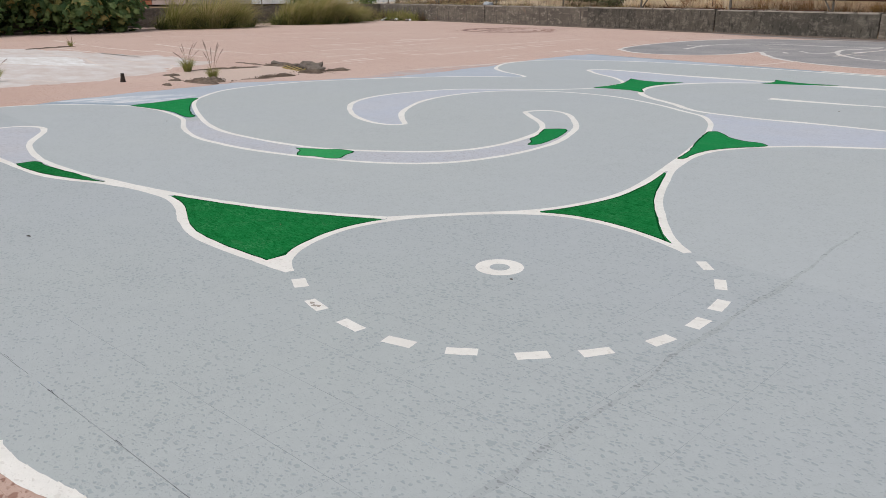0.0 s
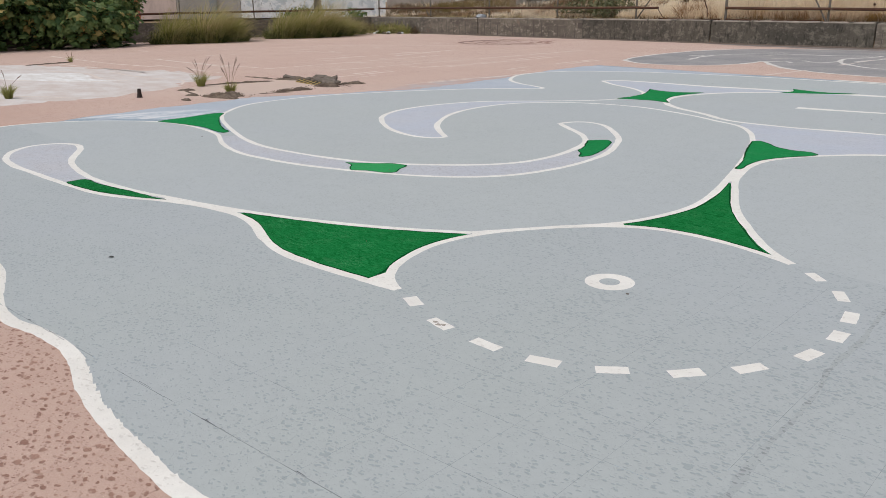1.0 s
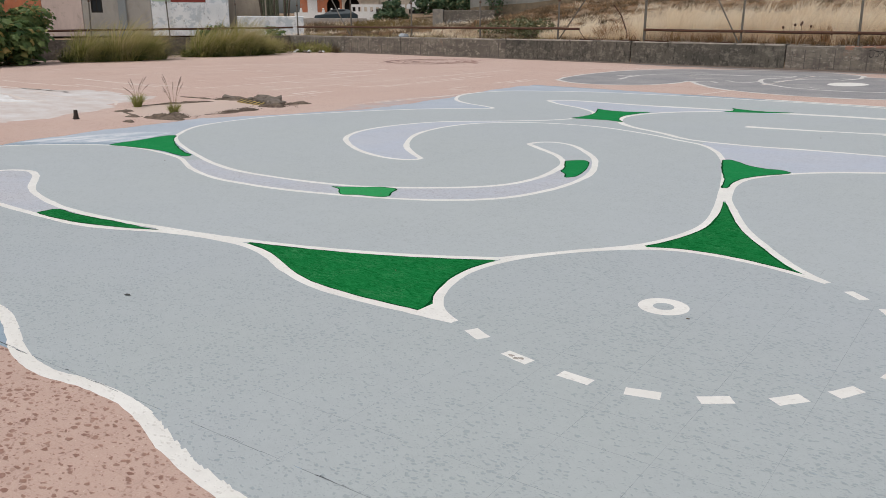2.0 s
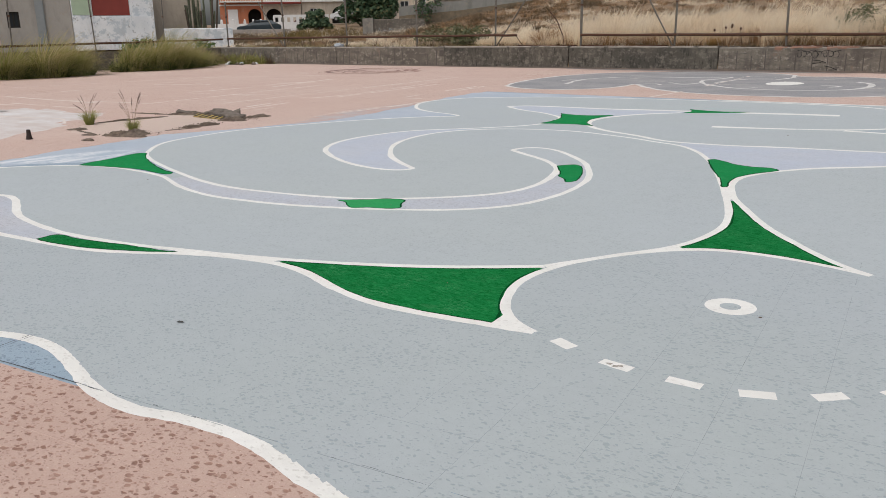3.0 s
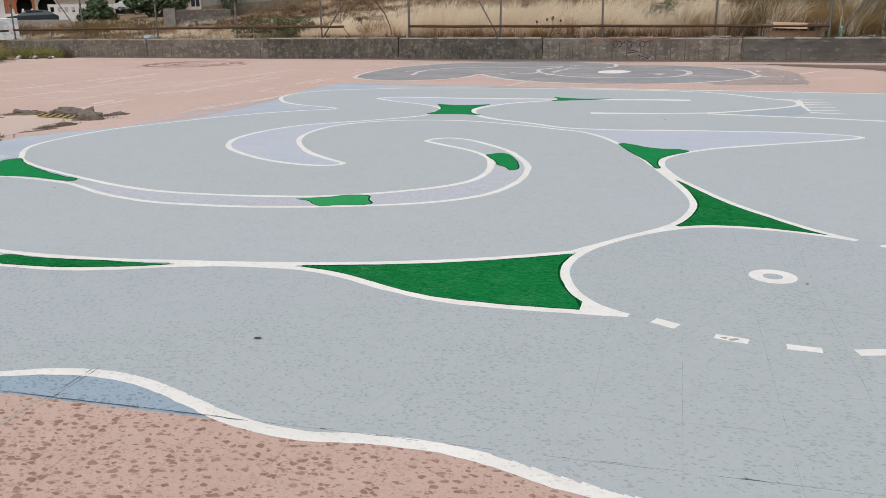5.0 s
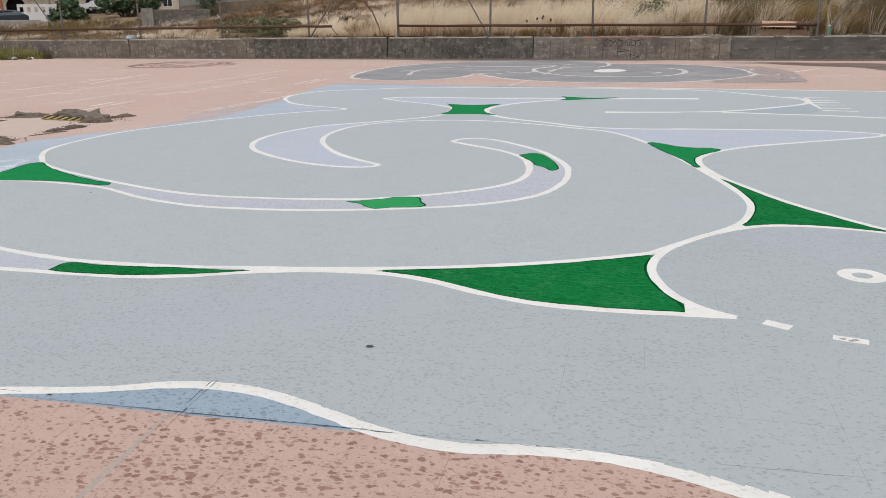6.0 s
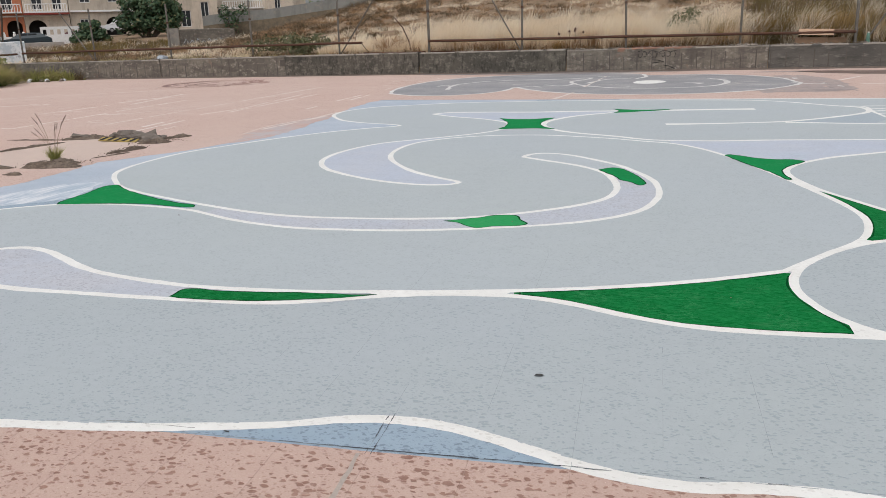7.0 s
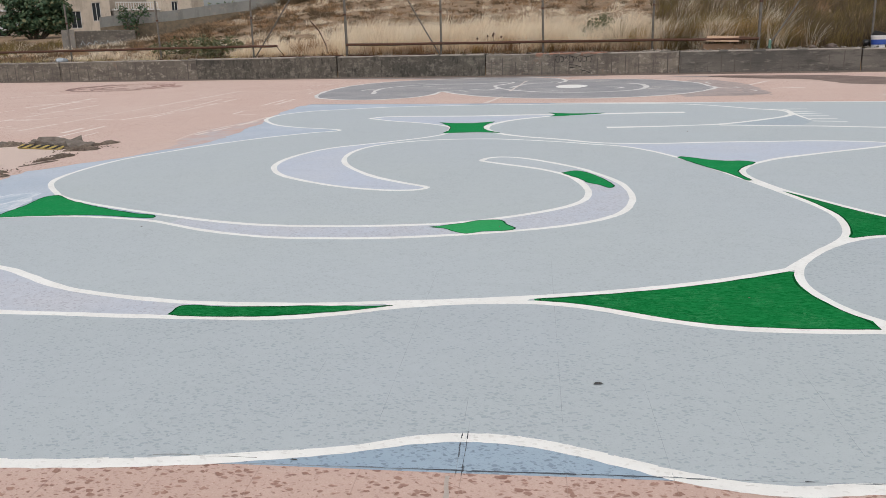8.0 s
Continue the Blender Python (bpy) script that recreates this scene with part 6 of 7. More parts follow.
def house(x, y, z, along, length, height, depth, material, openings, label, trim=None, size=1.0):
    """A house: front wall with openings, side and back walls, dark rooms behind, flat roof."""
    h = tagged(new("house"), label, "house", "houses along the street")
    h.matrix_basis = Matrix.Translation((x, y, z)) @ Matrix.Rotation(math.atan2(along[1], along[0]), 4, "Z") @ Matrix.Scale(size, 4)
    part("front_wall", facade(length, height, 0.3, openings), material, h)
    if size > 1:
        part("plinth", box(0, length, 0.004, depth, -1.0, -0.002), material, h)
    part("back_wall", box(0, length, depth - 0.2, depth, 0, height), material, h)
    part("side_wall", box(0, 0.25, 0.302, depth - 0.202, 0, height), material, h)
    part("side_wall", box(length - 0.25, length, 0.302, depth - 0.202, 0, height), material, h)
    part("roof", box(-0.1, length + 0.1, -0.1, depth + 0.1, height + 0.002, height + 0.2, bevel=0.02), trim or material, h)
    part("inner_wall", box(0.26, length - 0.26, 1.6, 1.7, 0, height - 0.01), SHADE, h)
    for u0, u1, z0, z1, arched in openings:
        if not arched:
            win = part("window", facade(u1 - u0 - 0.01, z1 - z0 - 0.01, 0.06, [(0.07, (u1 - u0) / 2 - 0.03, 0.07, z1 - z0 - 0.08, False), ((u1 - u0) / 2 + 0.03, u1 - u0 - 0.08, 0.07, z1 - z0 - 0.08, False)]), trim or BALUSTER, h)
            win.matrix_basis = Matrix.Translation((u0 + 0.005, 0.12, z0 + 0.005))
            part("pane", box(0.06, u1 - u0 - 0.07, 0.075, 0.085, 0.06, z1 - z0 - 0.07), GLASS, win)
    return h


def balustrade(parent, u0, u1, y, z, material=BALUSTER):
    rail_ob = part("balcony", box(u0 - 0.1, u1 + 0.1, y - 0.1, 0.0, z - 0.15, z), material, parent)
    part("handrail", box(u0, u1, y - 0.06, y + 0.06, z + 0.72, z + 0.82, bevel=0.015), material, rail_ob)
    count = int((u1 - u0) / 0.28)
    me = mesh_of("baluster", tube([(0, 0, 0), (0, 0, 0.2), (0, 0, 0.45), (0, 0, 0.72)], 0.05, 6, 0.035), material)
    for k in range(count + 1):
        ob = new("baluster", me)
        ob.parent = rail_ob
        ob.location = (u0 + (u1 - u0) * k / count, y, z)
    return rail_ob


ROW = Vector((0.474, 0.8805))
A = Vector((-42.5, 13.7))


def on_row(u, back=0.0):
    p = A + ROW * u + Vector((-ROW.y, ROW.x)) * back
    return p.x, p.y


Z1 = 0.75
house(*on_row(-9), Z1, ROW, 9.6, 3.4, 6, ORANGE, [(6.3, 7.4, 1.0, 2.2, False)], "orange rendered house behind the shrubs")
house(*on_row(0.62), Z1, ROW, 1.9, 3.6, 6, ROSE, [(0.5, 1.3, 2.5, 3.3, False)], "narrow pale pink rendered house")
grey_house = house(*on_row(2.54), Z1, ROW, 3.4, 4.2, 7, GREYWALL, [(0.42, 0.98, 1.2, 1.98, False)], "plain grey rendered house with a small window", SHADE)
part("drainpipe", box(1.75, 2.15, -0.12, -0.002, 0, 4.2, bevel=0.03), BLUEPIPE, grey_house, "grey-blue painted pipe casing")
white_house = house(*on_row(5.96), Z1, ROW, 4.05, 4.2, 7, LIME, [(1.0, 2.85, 1.75, 3.6, False)], "peeling white house with a dark red shutter")
part("shutter", box(1.02, 2.83, 0.05, 0.1, 1.77, 3.58), SHUTTER, white_house, "closed dark red shutter")
part("panel", box(0.05, 0.95, -0.03, -0.002, 1.8, 4.0), MINT, white_house, "pale green panel")
part("parapet", box(0.02, 4.03, -0.12, -0.032, 0, 1.72, bevel=0.02), LIME, white_house)
house(*on_row(10.02, 5.0), Z1, ROW, 3.3, 4.2, 6, BEIGE, [(1.4, 2.2, 2.9, 3.7, False)], "plain beige rendered house set back")
low = thing("garden_wall", rough_block(0, 3.7, 0, 0.2, 0, 1.05, 33, 0.03), LIME, "low whitewashed garden wall", "wall")
low.matrix_basis = Matrix.Translation((*on_row(10.45, 0.1), Z1)) @ Matrix.Rotation(math.atan2(ROW.y, ROW.x), 4, "Z")
# a columnar cactus behind the garden wall
cactus = tagged(new("cactus"), "tall many-armed columnar cactus behind a white wall", "cactus")
cactus.matrix_basis = pose(-38.6, 26.1, 0.64)
CACTUS = plain("grey_green_cactus", (0.07, 0.085, 0.05), (0.13, 0.13, 0.09), 8, 0.7)
rng = random.Random(41)
for k in range(20):
    a = rng.uniform(0, 6.28)
    r = rng.uniform(0.2, 0.95)
    top = rng.uniform(1.9, 3.3)
    part("arm", tube([(0.12 * math.cos(a), 0.12 * math.sin(a), 0), (r * math.cos(a) * 0.8, r * math.sin(a) * 0.8, 0.35), (r * math.cos(a), r * math.sin(a), 0.8), (r * math.cos(a) * 1.15 + rng.uniform(-0.15, 0.15), r * math.sin(a) * 1.15, top)], rng.uniform(0.05, 0.085), 8, 0.05), CACTUS if k % 6 else BARK, cactus)

FAR = Vector((0.67, 0.742))
B0 = Vector((-97.3, 73.4))
FAR_SIZE = 1.2


def on_far(u, back=0.0):
    p = (B0 + FAR * u * FAR_SIZE + Vector((-FAR.y, FAR.x)) * back)
    return p.x, p.y


Z2 = 2.2
villa = house(*on_far(0.9), Z2, FAR, 5.1, 6.2, 8, ORANGE, [(1.0, 2.0, 0.5, 2.1, False), (3.3, 4.9, 0.35, 2.2, True), (0.6, 1.6, 3.3, 5.0, False), (3.0, 4.2, 3.3, 5.0, False)], "orange house with an arched porch and white balcony", BALUSTER, FAR_SIZE)
part("cornice", box(-0.05, 5.12, -0.12, -0.002, 2.55, 2.72, bevel=0.02), BALUSTER, villa, "white moulding")
balustrade(villa, 0.2, 4.9, -0.9, 3.1)
part("door", box(0.9, 2.1, -0.06, -0.002, 0.1, 2.15, bevel=0.02), BALUSTER, villa, "white panelled door")
for u in (0.2, 1.5, 2.9, 3.9, 4.8):
    gate_post = part("gate_post", box(u - 0.16, u + 0.16, -2.2, -1.9, -0.6, 0.75, bevel=0.03), BALUSTER, villa)
    knob = bmesh.new()
    bmesh.ops.create_icosphere(knob, subdivisions=2, radius=0.13, matrix=Matrix.Translation((u, -2.05, 0.84)))
    part("ball", knob, BALUSTER, gate_post)
part("forecourt_wall", box(-0.6, 7.8, -2.15, -1.95, -0.6, 0.45, bevel=0.02), BALUSTER, villa, "low white wall before the porch")
villa2 = house(*on_far(6.05), Z2, FAR, 4.6, 6.2, 8, CREAM, [(0.3, 2.2, 0.35, 2.2, True), (0.9, 2.0, 3.3, 5.0, False), (3.0, 4.0, 3.3, 5.0, False)], "cream house with an arched porch and white balcony", BALUSTER, FAR_SIZE)
part("cornice", box(-0.05, 4.6, -0.12, -0.002, 2.55, 2.72, bevel=0.02), BALUSTER, villa2, "white moulding")
balustrade(villa2, 0.2, 4.4, -0.9, 3.1)
part("eave", box(-0.05, 4.6, -1.02, -0.13, 2.74, 2.93, bevel=0.02), SHUTTER, villa2, "dark red balcony edge")
villa3 = house(*on_far(10.72), Z2, FAR, 10.2, 7, 8, BEIGE, [(1.0, 1.9, 1.2, 2.2, False), (3.7, 5.8, 0.35, 2.4, True), (1.2, 2.3, 4.0, 5.6, False), (4.2, 5.2, 4.0, 5.6, False), (7.6, 8.6, 1.2, 2.4, False)], "beige house with an arched opening", BALUSTER, FAR_SIZE)
part("cornice", box(0.05, 7.2, -0.3, -0.002, 2.95, 3.15, bevel=0.02), BALUSTER, villa3, "white moulding")
house(*on_far(22.5, 5.0), Z2 + 0.6, FAR, 5.8, 7, 8, CREAM, [(1.2, 2.4, 0.6, 2.6, False), (3.7, 4.7, 1.4, 3.6, False)], "pale cream house above the road wall", BALUSTER, FAR_SIZE)
terrace = house(*on_far(28.6, 4.0), Z2 + 0.6, FAR, 5.4, 2.6, 6, GREYWALL, [(1.5, 2.6, 0.8, 2.0, False)], "grey house with a white balustrade on its terrace", BALUSTER, FAR_SIZE)
balustrade(terrace, 0.2, 5.2, -0.15, 2.8)
house(*on_far(34.4, 3.0), Z2 + 1.2, FAR, 3.4, 7, 8, CREAM, [(0.9, 1.7, 1.9, 3.2, False)], "pale house with a small window above the road wall", BALUSTER, FAR_SIZE)
house(*on_far(21.0, 16.0), Z2 + 0.8, FAR, 22, 7.5, 8, BEIGE, [(2.0 + 3.4 * q, 3.2 + 3.4 * q, 4.2, 5.8, False) for q in range(6)], "long beige house behind the terrace", BALUSTER, FAR_SIZE)
x, y = on_far(40.5, 1.0)
woody("hedge", x, y, Z2 + 1.2, [(0, 0, 1.6, 2.2, 1.7), (2.2, 2.4, 1.8, 2.2, 1.8), (-1.5, -1.6, 1.4, 1.6, 1.4)], 1800, 0.3, TREE_LEAF, "dark green hedge above the road wall", "hedge", 0.1, 4, seed=16)
porch = thing("garden_wall", facade(5.6, 1.75, 0.2, [(q * 0.6 + 0.2, q * 0.6 + 0.5, 1.05, 1.5, False) for q in range(9)]), BALUSTER, "white pierced garden wall before the houses", "wall")
porch.matrix_basis = Matrix.Translation((-81.4, 70.6, 1.4)) @ Matrix.Rotation(math.atan2(FAR.y, FAR.x), 4, "Z") @ Matrix.Scale(1.3, 4)

# road wall climbing behind the bank
ROUGH_BANK = plain("dark_brushy_bank", (0.10, 0.082, 0.058), (0.2, 0.15, 0.1), 3.5, 0.95, 0.9, 0, 9)
ROAD_GREY = plaster("grey_road_wall", (0.25, 0.245, 0.225), (0.19, 0.185, 0.17))
road_wall = thing("road_wall", None, None, "grey concrete wall of a climbing road", "wall")
stops = [(-37.6, 43.2, 2.2), (-36.9, 43.7, 2.3), (-33.8, 45.7, 2.55), (-30.5, 47.6, 3.0), (-26.0, 49.8, 3.5), (-20, 52.2, 4.3), (-12, 54.5, 5.4)]
for (x0, y0, z0), (x1, y1, z1) in zip(stops, stops[1:]):
    bm = bmesh.new()
    d = Vector((x1 - x0, y1 - y0)).normalized()
    n2 = Vector((-d.y, d.x)) * 0.2
    ring = [(x0, y0), (x1, y1), (x1 + n2.x, y1 + n2.y), (x0 + n2.x, y0 + n2.y)]
    bank = bmesh.new()
    foot = [(q[0] - n2.x * 1.5 * (k < 2), q[1] - n2.y * 1.5 * (k < 2)) for k, q in enumerate(ring)]
    low = [bank.verts.new((*q, z - 1.2)) for q, z in zip(foot, (z0, z1, z1, z0))]
    top = [bank.verts.new((*q, z + 0.28)) for q, z in zip(ring, (z0, z1, z1, z0))]
    bank.faces.new(top)
    for j in range(4):
        bank.faces.new((low[j], low[(j + 1) % 4], top[(j + 1) % 4], top[j]))
    bmesh.ops.recalc_face_normals(bank, faces=bank.faces[:])
    part("footing", bank, ROUGH_BANK, road_wall, "earth-covered rough footing")
    lo = [bm.verts.new((*q, z + 0.282)) for q, z in zip(ring, (z0, z1, z1, z0))]
    hi = [bm.verts.new((*q, z + 0.95)) for q, z in zip(ring, (z0, z1, z1, z0))]
    bm.faces.new(hi)
    for j in range(4):
        bm.faces.new((lo[j], lo[(j + 1) % 4], hi[(j + 1) % 4], hi[j]))
    bmesh.ops.recalc_face_normals(bm, faces=bm.faces[:])
    part("wall_section", bm, ROAD_GREY, road_wall)

# dry brown tangles before the road wall
tangle, stems = [], random.Random(91)
for k in range(60):
    x, y = stems.uniform(-31, -20), stems.uniform(28, 41)
    tangle.append((x, y, ground_height(x, y) - 0.05, stems.uniform(0.25, 0.5), 0.9, 70, 0.02))
for k in range(260):
    x = stems.uniform(-38, -18)
    y = 43.0 + (x + 37.6) * 0.53 - stems.uniform(0.3, 3.5)
    tangle.append((x, y, ground_height(x, y) - 0.05, stems.uniform(0.35, 0.8), 0.8, 80, 0.024))
tagged(new("dry_brush", blade_mesh("dry_brush", tangle, SCRUB, 92)), "dry brown brush below the road wall", "brush", kind="stuff")
sheet_ob = thing("plastic_sheet", rough_block(0, 1.5, 0, 0.5, 0, 0.16, 71, 0.12, 0.15), LIME, "crumpled white plastic sheet lying on dry ground", "sheet")
sheet_ob.matrix_basis = pose(-43.7, 40.2, ground_height(-43.2, 40.6), 0, 0, 42)

# a short ruined wall with a pillar on the bank's left end
ruin = tagged(new("ruined_wall"), "short grey block wall with a pillar and faded scrawl", "wall")
ruin.matrix_basis = Matrix.Translation((-36.42, 37.8, 0.9)) @ Matrix.Rotation(math.atan2(2.1, 2.8), 4, "Z")
part("pillar", box(0, 0.72, -0.1, 0.5, 0, 1.42, bevel=0.03), plaster("grey_stucco", (0.27, 0.25, 0.225), (0.21, 0.195, 0.175)), ruin)
part("block_wall", rough_block(0.74, 4.2, 0.1, 0.35, 0, 1.35, 41, 0.05), WALL, ruin)
CHALK = plain("pale_spray_paint", (0.5, 0.55, 0.58), (0.42, 0.46, 0.48))
for k in range(7):
    part("spray_stroke", tube([(1.0 + 0.36 * k, 0.09, 0.5), (1.12 + 0.36 * k, 0.09, 0.75 - 0.1 * (k % 2)), (1.24 + 0.36 * k, 0.09, 0.52 + 0.06 * (k % 3))], 0.025, 5), CHALK, ruin)


# ---- parked cars ----
def car_paint(name, c):
    n = Nodes(name, 0.45)
    n.bsdf.inputs["Coat Weight"].default_value = 0.25
    return n.done(n.mix(n.ramp(n.noise(2, 3), 0.3, 0.7), c, tuple(v * 0.85 for v in c)))


TYRE = plain("tyre_rubber", (0.02, 0.02, 0.02), (0.03, 0.03, 0.03))
RIM = plain("alloy_rim", (0.4, 0.4, 0.4), (0.3, 0.3, 0.3), 6, 0.4, 0.1, 0.8)
LAMP = plain("red_tail_lamp", (0.35, 0.02, 0.02), (0.3, 0.02, 0.02))


def car(x, y, z, yaw, colour, label, van=False):
    c = tagged(new("car"), label, "car", "cars parked in the street")
    c.matrix_basis = pose(x, y, z, 0, 0, yaw)
    outline = [(-2.25, 0.35), (-2.3, 0.62), (-2.15, 0.82), (-1.3, 0.95), (-0.45, 1.42), (0.2, 1.5), (1.25, 1.46), (1.95, 1.05), (2.2, 0.92), (2.22, 0.35)]
    if van:
        outline = [(-2.2, 0.35), (-2.25, 0.8), (-2.0, 1.05), (-1.5, 1.1), (-0.9, 1.75), (1.9, 1.8), (2.15, 1.1), (2.2, 0.35)]
    bm = bmesh.new()
    sides = []
    for s in (-0.82, 0.82):
        sides.append([bm.verts.new((u, s * (0.8 if w > 1.2 else 1.0), w)) for u, w in outline])
    bm.faces.new(sides[0])
    bm.faces.new(sides[1][::-1])
    m = len(outline)
    for j in range(m):
        bm.faces.new((sides[0][j], sides[1][j], sides[1][(j + 1) % m], sides[0][(j + 1) % m]))
    bmesh.ops.recalc_face_normals(bm, faces=bm.faces[:])
    bmesh.ops.bevel(bm, geom=bm.edges[:], offset=0.05, segments=2, affect="EDGES")
    part("body", bm, colour, c)
    top = 1.66 if van else 1.4
    for s in (-1, 1):
        part("side_window", box(-0.5, 0.15, s * 0.745 - 0.01, s * 0.745 + 0.01, 1.08, top), GLASS, c)
        part("side_window", box(0.22, 0.95, s * 0.745 - 0.01, s * 0.745 + 0.01, 1.08, top), GLASS, c)
        part("headlight", box(-2.17, -2.08, s * 0.6 - 0.16, s * 0.6 + 0.16, 0.68, 0.82, bevel=0.02), GLASS, c)
        part("tail_light", box(2.05, 2.15, s * 0.66 - 0.1, s * 0.66 + 0.1, 0.75, 0.95, bevel=0.02), LAMP, c)
        for u in (-1.35, 1.3):
            wheel = part("wheel", tube([(u, s * 0.66, 0.31), (u, s * 0.84, 0.31)], 0.31, 20), TYRE, c)
            part("rim", tube([(u, s * 0.842, 0.31), (u, s * 0.855, 0.31)], 0.2, 16), RIM, wheel)
    bm = bmesh.new()
    a, b = ((-1.22, 1.0), (-0.5, 1.4)) if not van else ((-1.45, 1.14), (-0.95, 1.7))
    vs = [bm.verts.new((u - 0.03, s, w + 0.02)) for u, w, s in ((a[0], a[1], -0.68), (a[0], a[1], 0.68), (b[0], b[1], 0.6), (b[0], b[1], -0.6))]
    f = bm.faces.new(vs)
    bmesh.ops.solidify(bm, geom=[f], thickness=0.02)
    part("windscreen", bm, GLASS, c)
    return c


DARKCAR = car_paint("dark_slate_paint", (0.03, 0.045, 0.055))
WHITECAR = car_paint("white_car_paint", (0.65, 0.66, 0.67))
car(-77.9, 65.1, 1.3, 46, DARKCAR, "dark slate-blue estate car parked in the street").scale = (1.2, 1.15, 1.12)
MAROON = car_paint("dark_maroon_paint", (0.09, 0.018, 0.022))
car(*on_far(10.3, -8.0), 1.75, 48, MAROON, "dark maroon car parked behind a pierced wall")
car(-82.0, 85.1, 2.9, 44, WHITECAR, "white van parked in the street", True)

ramp = thing("low_wall", rough_block(0, 8.4, 0, 0.3, -0.6, 0.72, 45, 0.04), plaster("dusty_grey_render", (0.33, 0.30, 0.275), (0.26, 0.235, 0.21)), "low dusty grey wall beside a parked car", "wall")
ramp.matrix_basis = Matrix.Translation((-79.0, 59.8, 1.15)) @ Matrix.Rotation(math.atan2(FAR.y, FAR.x), 4, "Z")

# ---- yard: weeds, rubble and litter ----
PLUME = plain("mauve_grass_plume", (0.36, 0.27, 0.235), (0.47, 0.37, 0.32), 40)
for k, (x, y, h, stalks) in enumerate(((-12.3, 3.4, 0.31, 8), (-10.5, 3.1, 0.25, 8), (-12.75, 0.1, 0.28, 3))):
    weed = tagged(new("weed"), "small green grass tuft with feathery stalks in a crack", "weed", "weeds in the paving")
    weed.matrix_basis = pose(x, y, -0.004)
    ob = new("foliage", blade_mesh("foliage", [(0, 0, 0, h, h * 0.75, 260, 0.006)], FRESH, 120 + k))
    ob.parent = weed
    rng = random.Random(60 + k)
    for j in range(stalks):
        a, le, ln = rng.uniform(0, 6.28), rng.uniform(0.08, 0.36), rng.uniform(0.36, 0.58) * (0.8, 1.0, 0.7)[k]
        tip = Vector((math.cos(a) * le, math.sin(a) * le, ln))
        stalk = part("stalk", tube([(0, 0, 0.02), tip * 0.5 + Vector((0, 0, 0.08)), tip], 0.0022, 5), BARE_STEM, weed)
        # a feathery plume: fine hairs all along the stalk's end
        way = (tip + Vector((tip.x * 0.8, tip.y * 0.8, -0.1))).normalized()
        verts, faces = [], []
        for q in range(120):
            f = rng.random()
            root = tip + way * (0.15 * f - 0.03)
            out = Vector((rng.gauss(0, 1), rng.gauss(0, 1), rng.gauss(0, 1))).normalized()
            end = root + (out * 0.6 + way).normalized() * 0.03 * (1.15 - 0.7 * f)
            side = out.cross(way).normalized() * 0.0028
            i = len(verts)
            verts += [tuple(root - side), tuple(root + side), tuple(end)]
            faces.append((i, i + 1, i + 2))
        me = bpy.data.meshes.new("plume")
        me.from_pydata(verts, [], faces)
        me.materials.append(PLUME)
        ob = new("plume", me)
        ob.parent = stalk


def mound(x, y, rx, ry, h, turn, seed):
    """A low uneven heap of soil and grit."""
    bm = bmesh.new()
    rings = []
    count, steps = 44, 11
    for i in range(steps):
        f = 1 - i / (steps - 1) * 0.97
        ring = []
        for j in range(count):
            a = 2 * math.pi * j / count
            w = 1 + 0.5 * noise.noise((math.cos(a) * 1.5, math.sin(a) * 1.5, seed)) + 0.45 * noise.noise((math.cos(a) * 5, math.sin(a) * 5, seed))
            px, py = rx * f * w * math.cos(a), ry * f * w * math.sin(a)
            lumps = 0.6 * noise.noise((px * 4, py * 4, seed + 3)) + 0.4 * noise.noise((px * 13, py * 13, seed + 5)) + 0.3 * noise.noise((px * 31, py * 31, seed + 8))
            pz = h * (1 - f * f) ** 0.8 * (0.75 + lumps)
            ring.append(bm.verts.new((px, py, max(0, pz) if i else -0.012)))
        rings.append(ring)
    for a, b in zip(rings, rings[1:]):
        for j in range(count):
            bm.faces.new((a[j], a[(j + 1) % count], b[(j + 1) % count], b[j]))
    bm.faces.new(rings[-1])
    for v in bm.verts:
        v.co.rotate(Euler((0, 0, radians(turn))))
    return bm


sprig = tagged(new("sprig"), "small dry green sprig in a crack of the paving", "weed")
sprig.matrix_basis = pose(-21.43, 3.87, -0.004)
for k, (a, ln) in enumerate(((0.4, 0.3), (2.3, 0.22), (4.1, 0.26), (5.3, 0.16))):
    tip = Vector((math.cos(a) * 0.1, math.sin(a) * 0.1, ln))
    part("stem", tube([(0, 0, 0), tip * 0.5 + Vector((0, 0, 0.03)), tip], 0.005, 5), BARE_STEM, sprig)
ob = new("foliage", blade_mesh("foliage", [(0, 0, 0, 0.2, 0.16, 40, 0.014)], FRESH, 131))
ob.parent = sprig


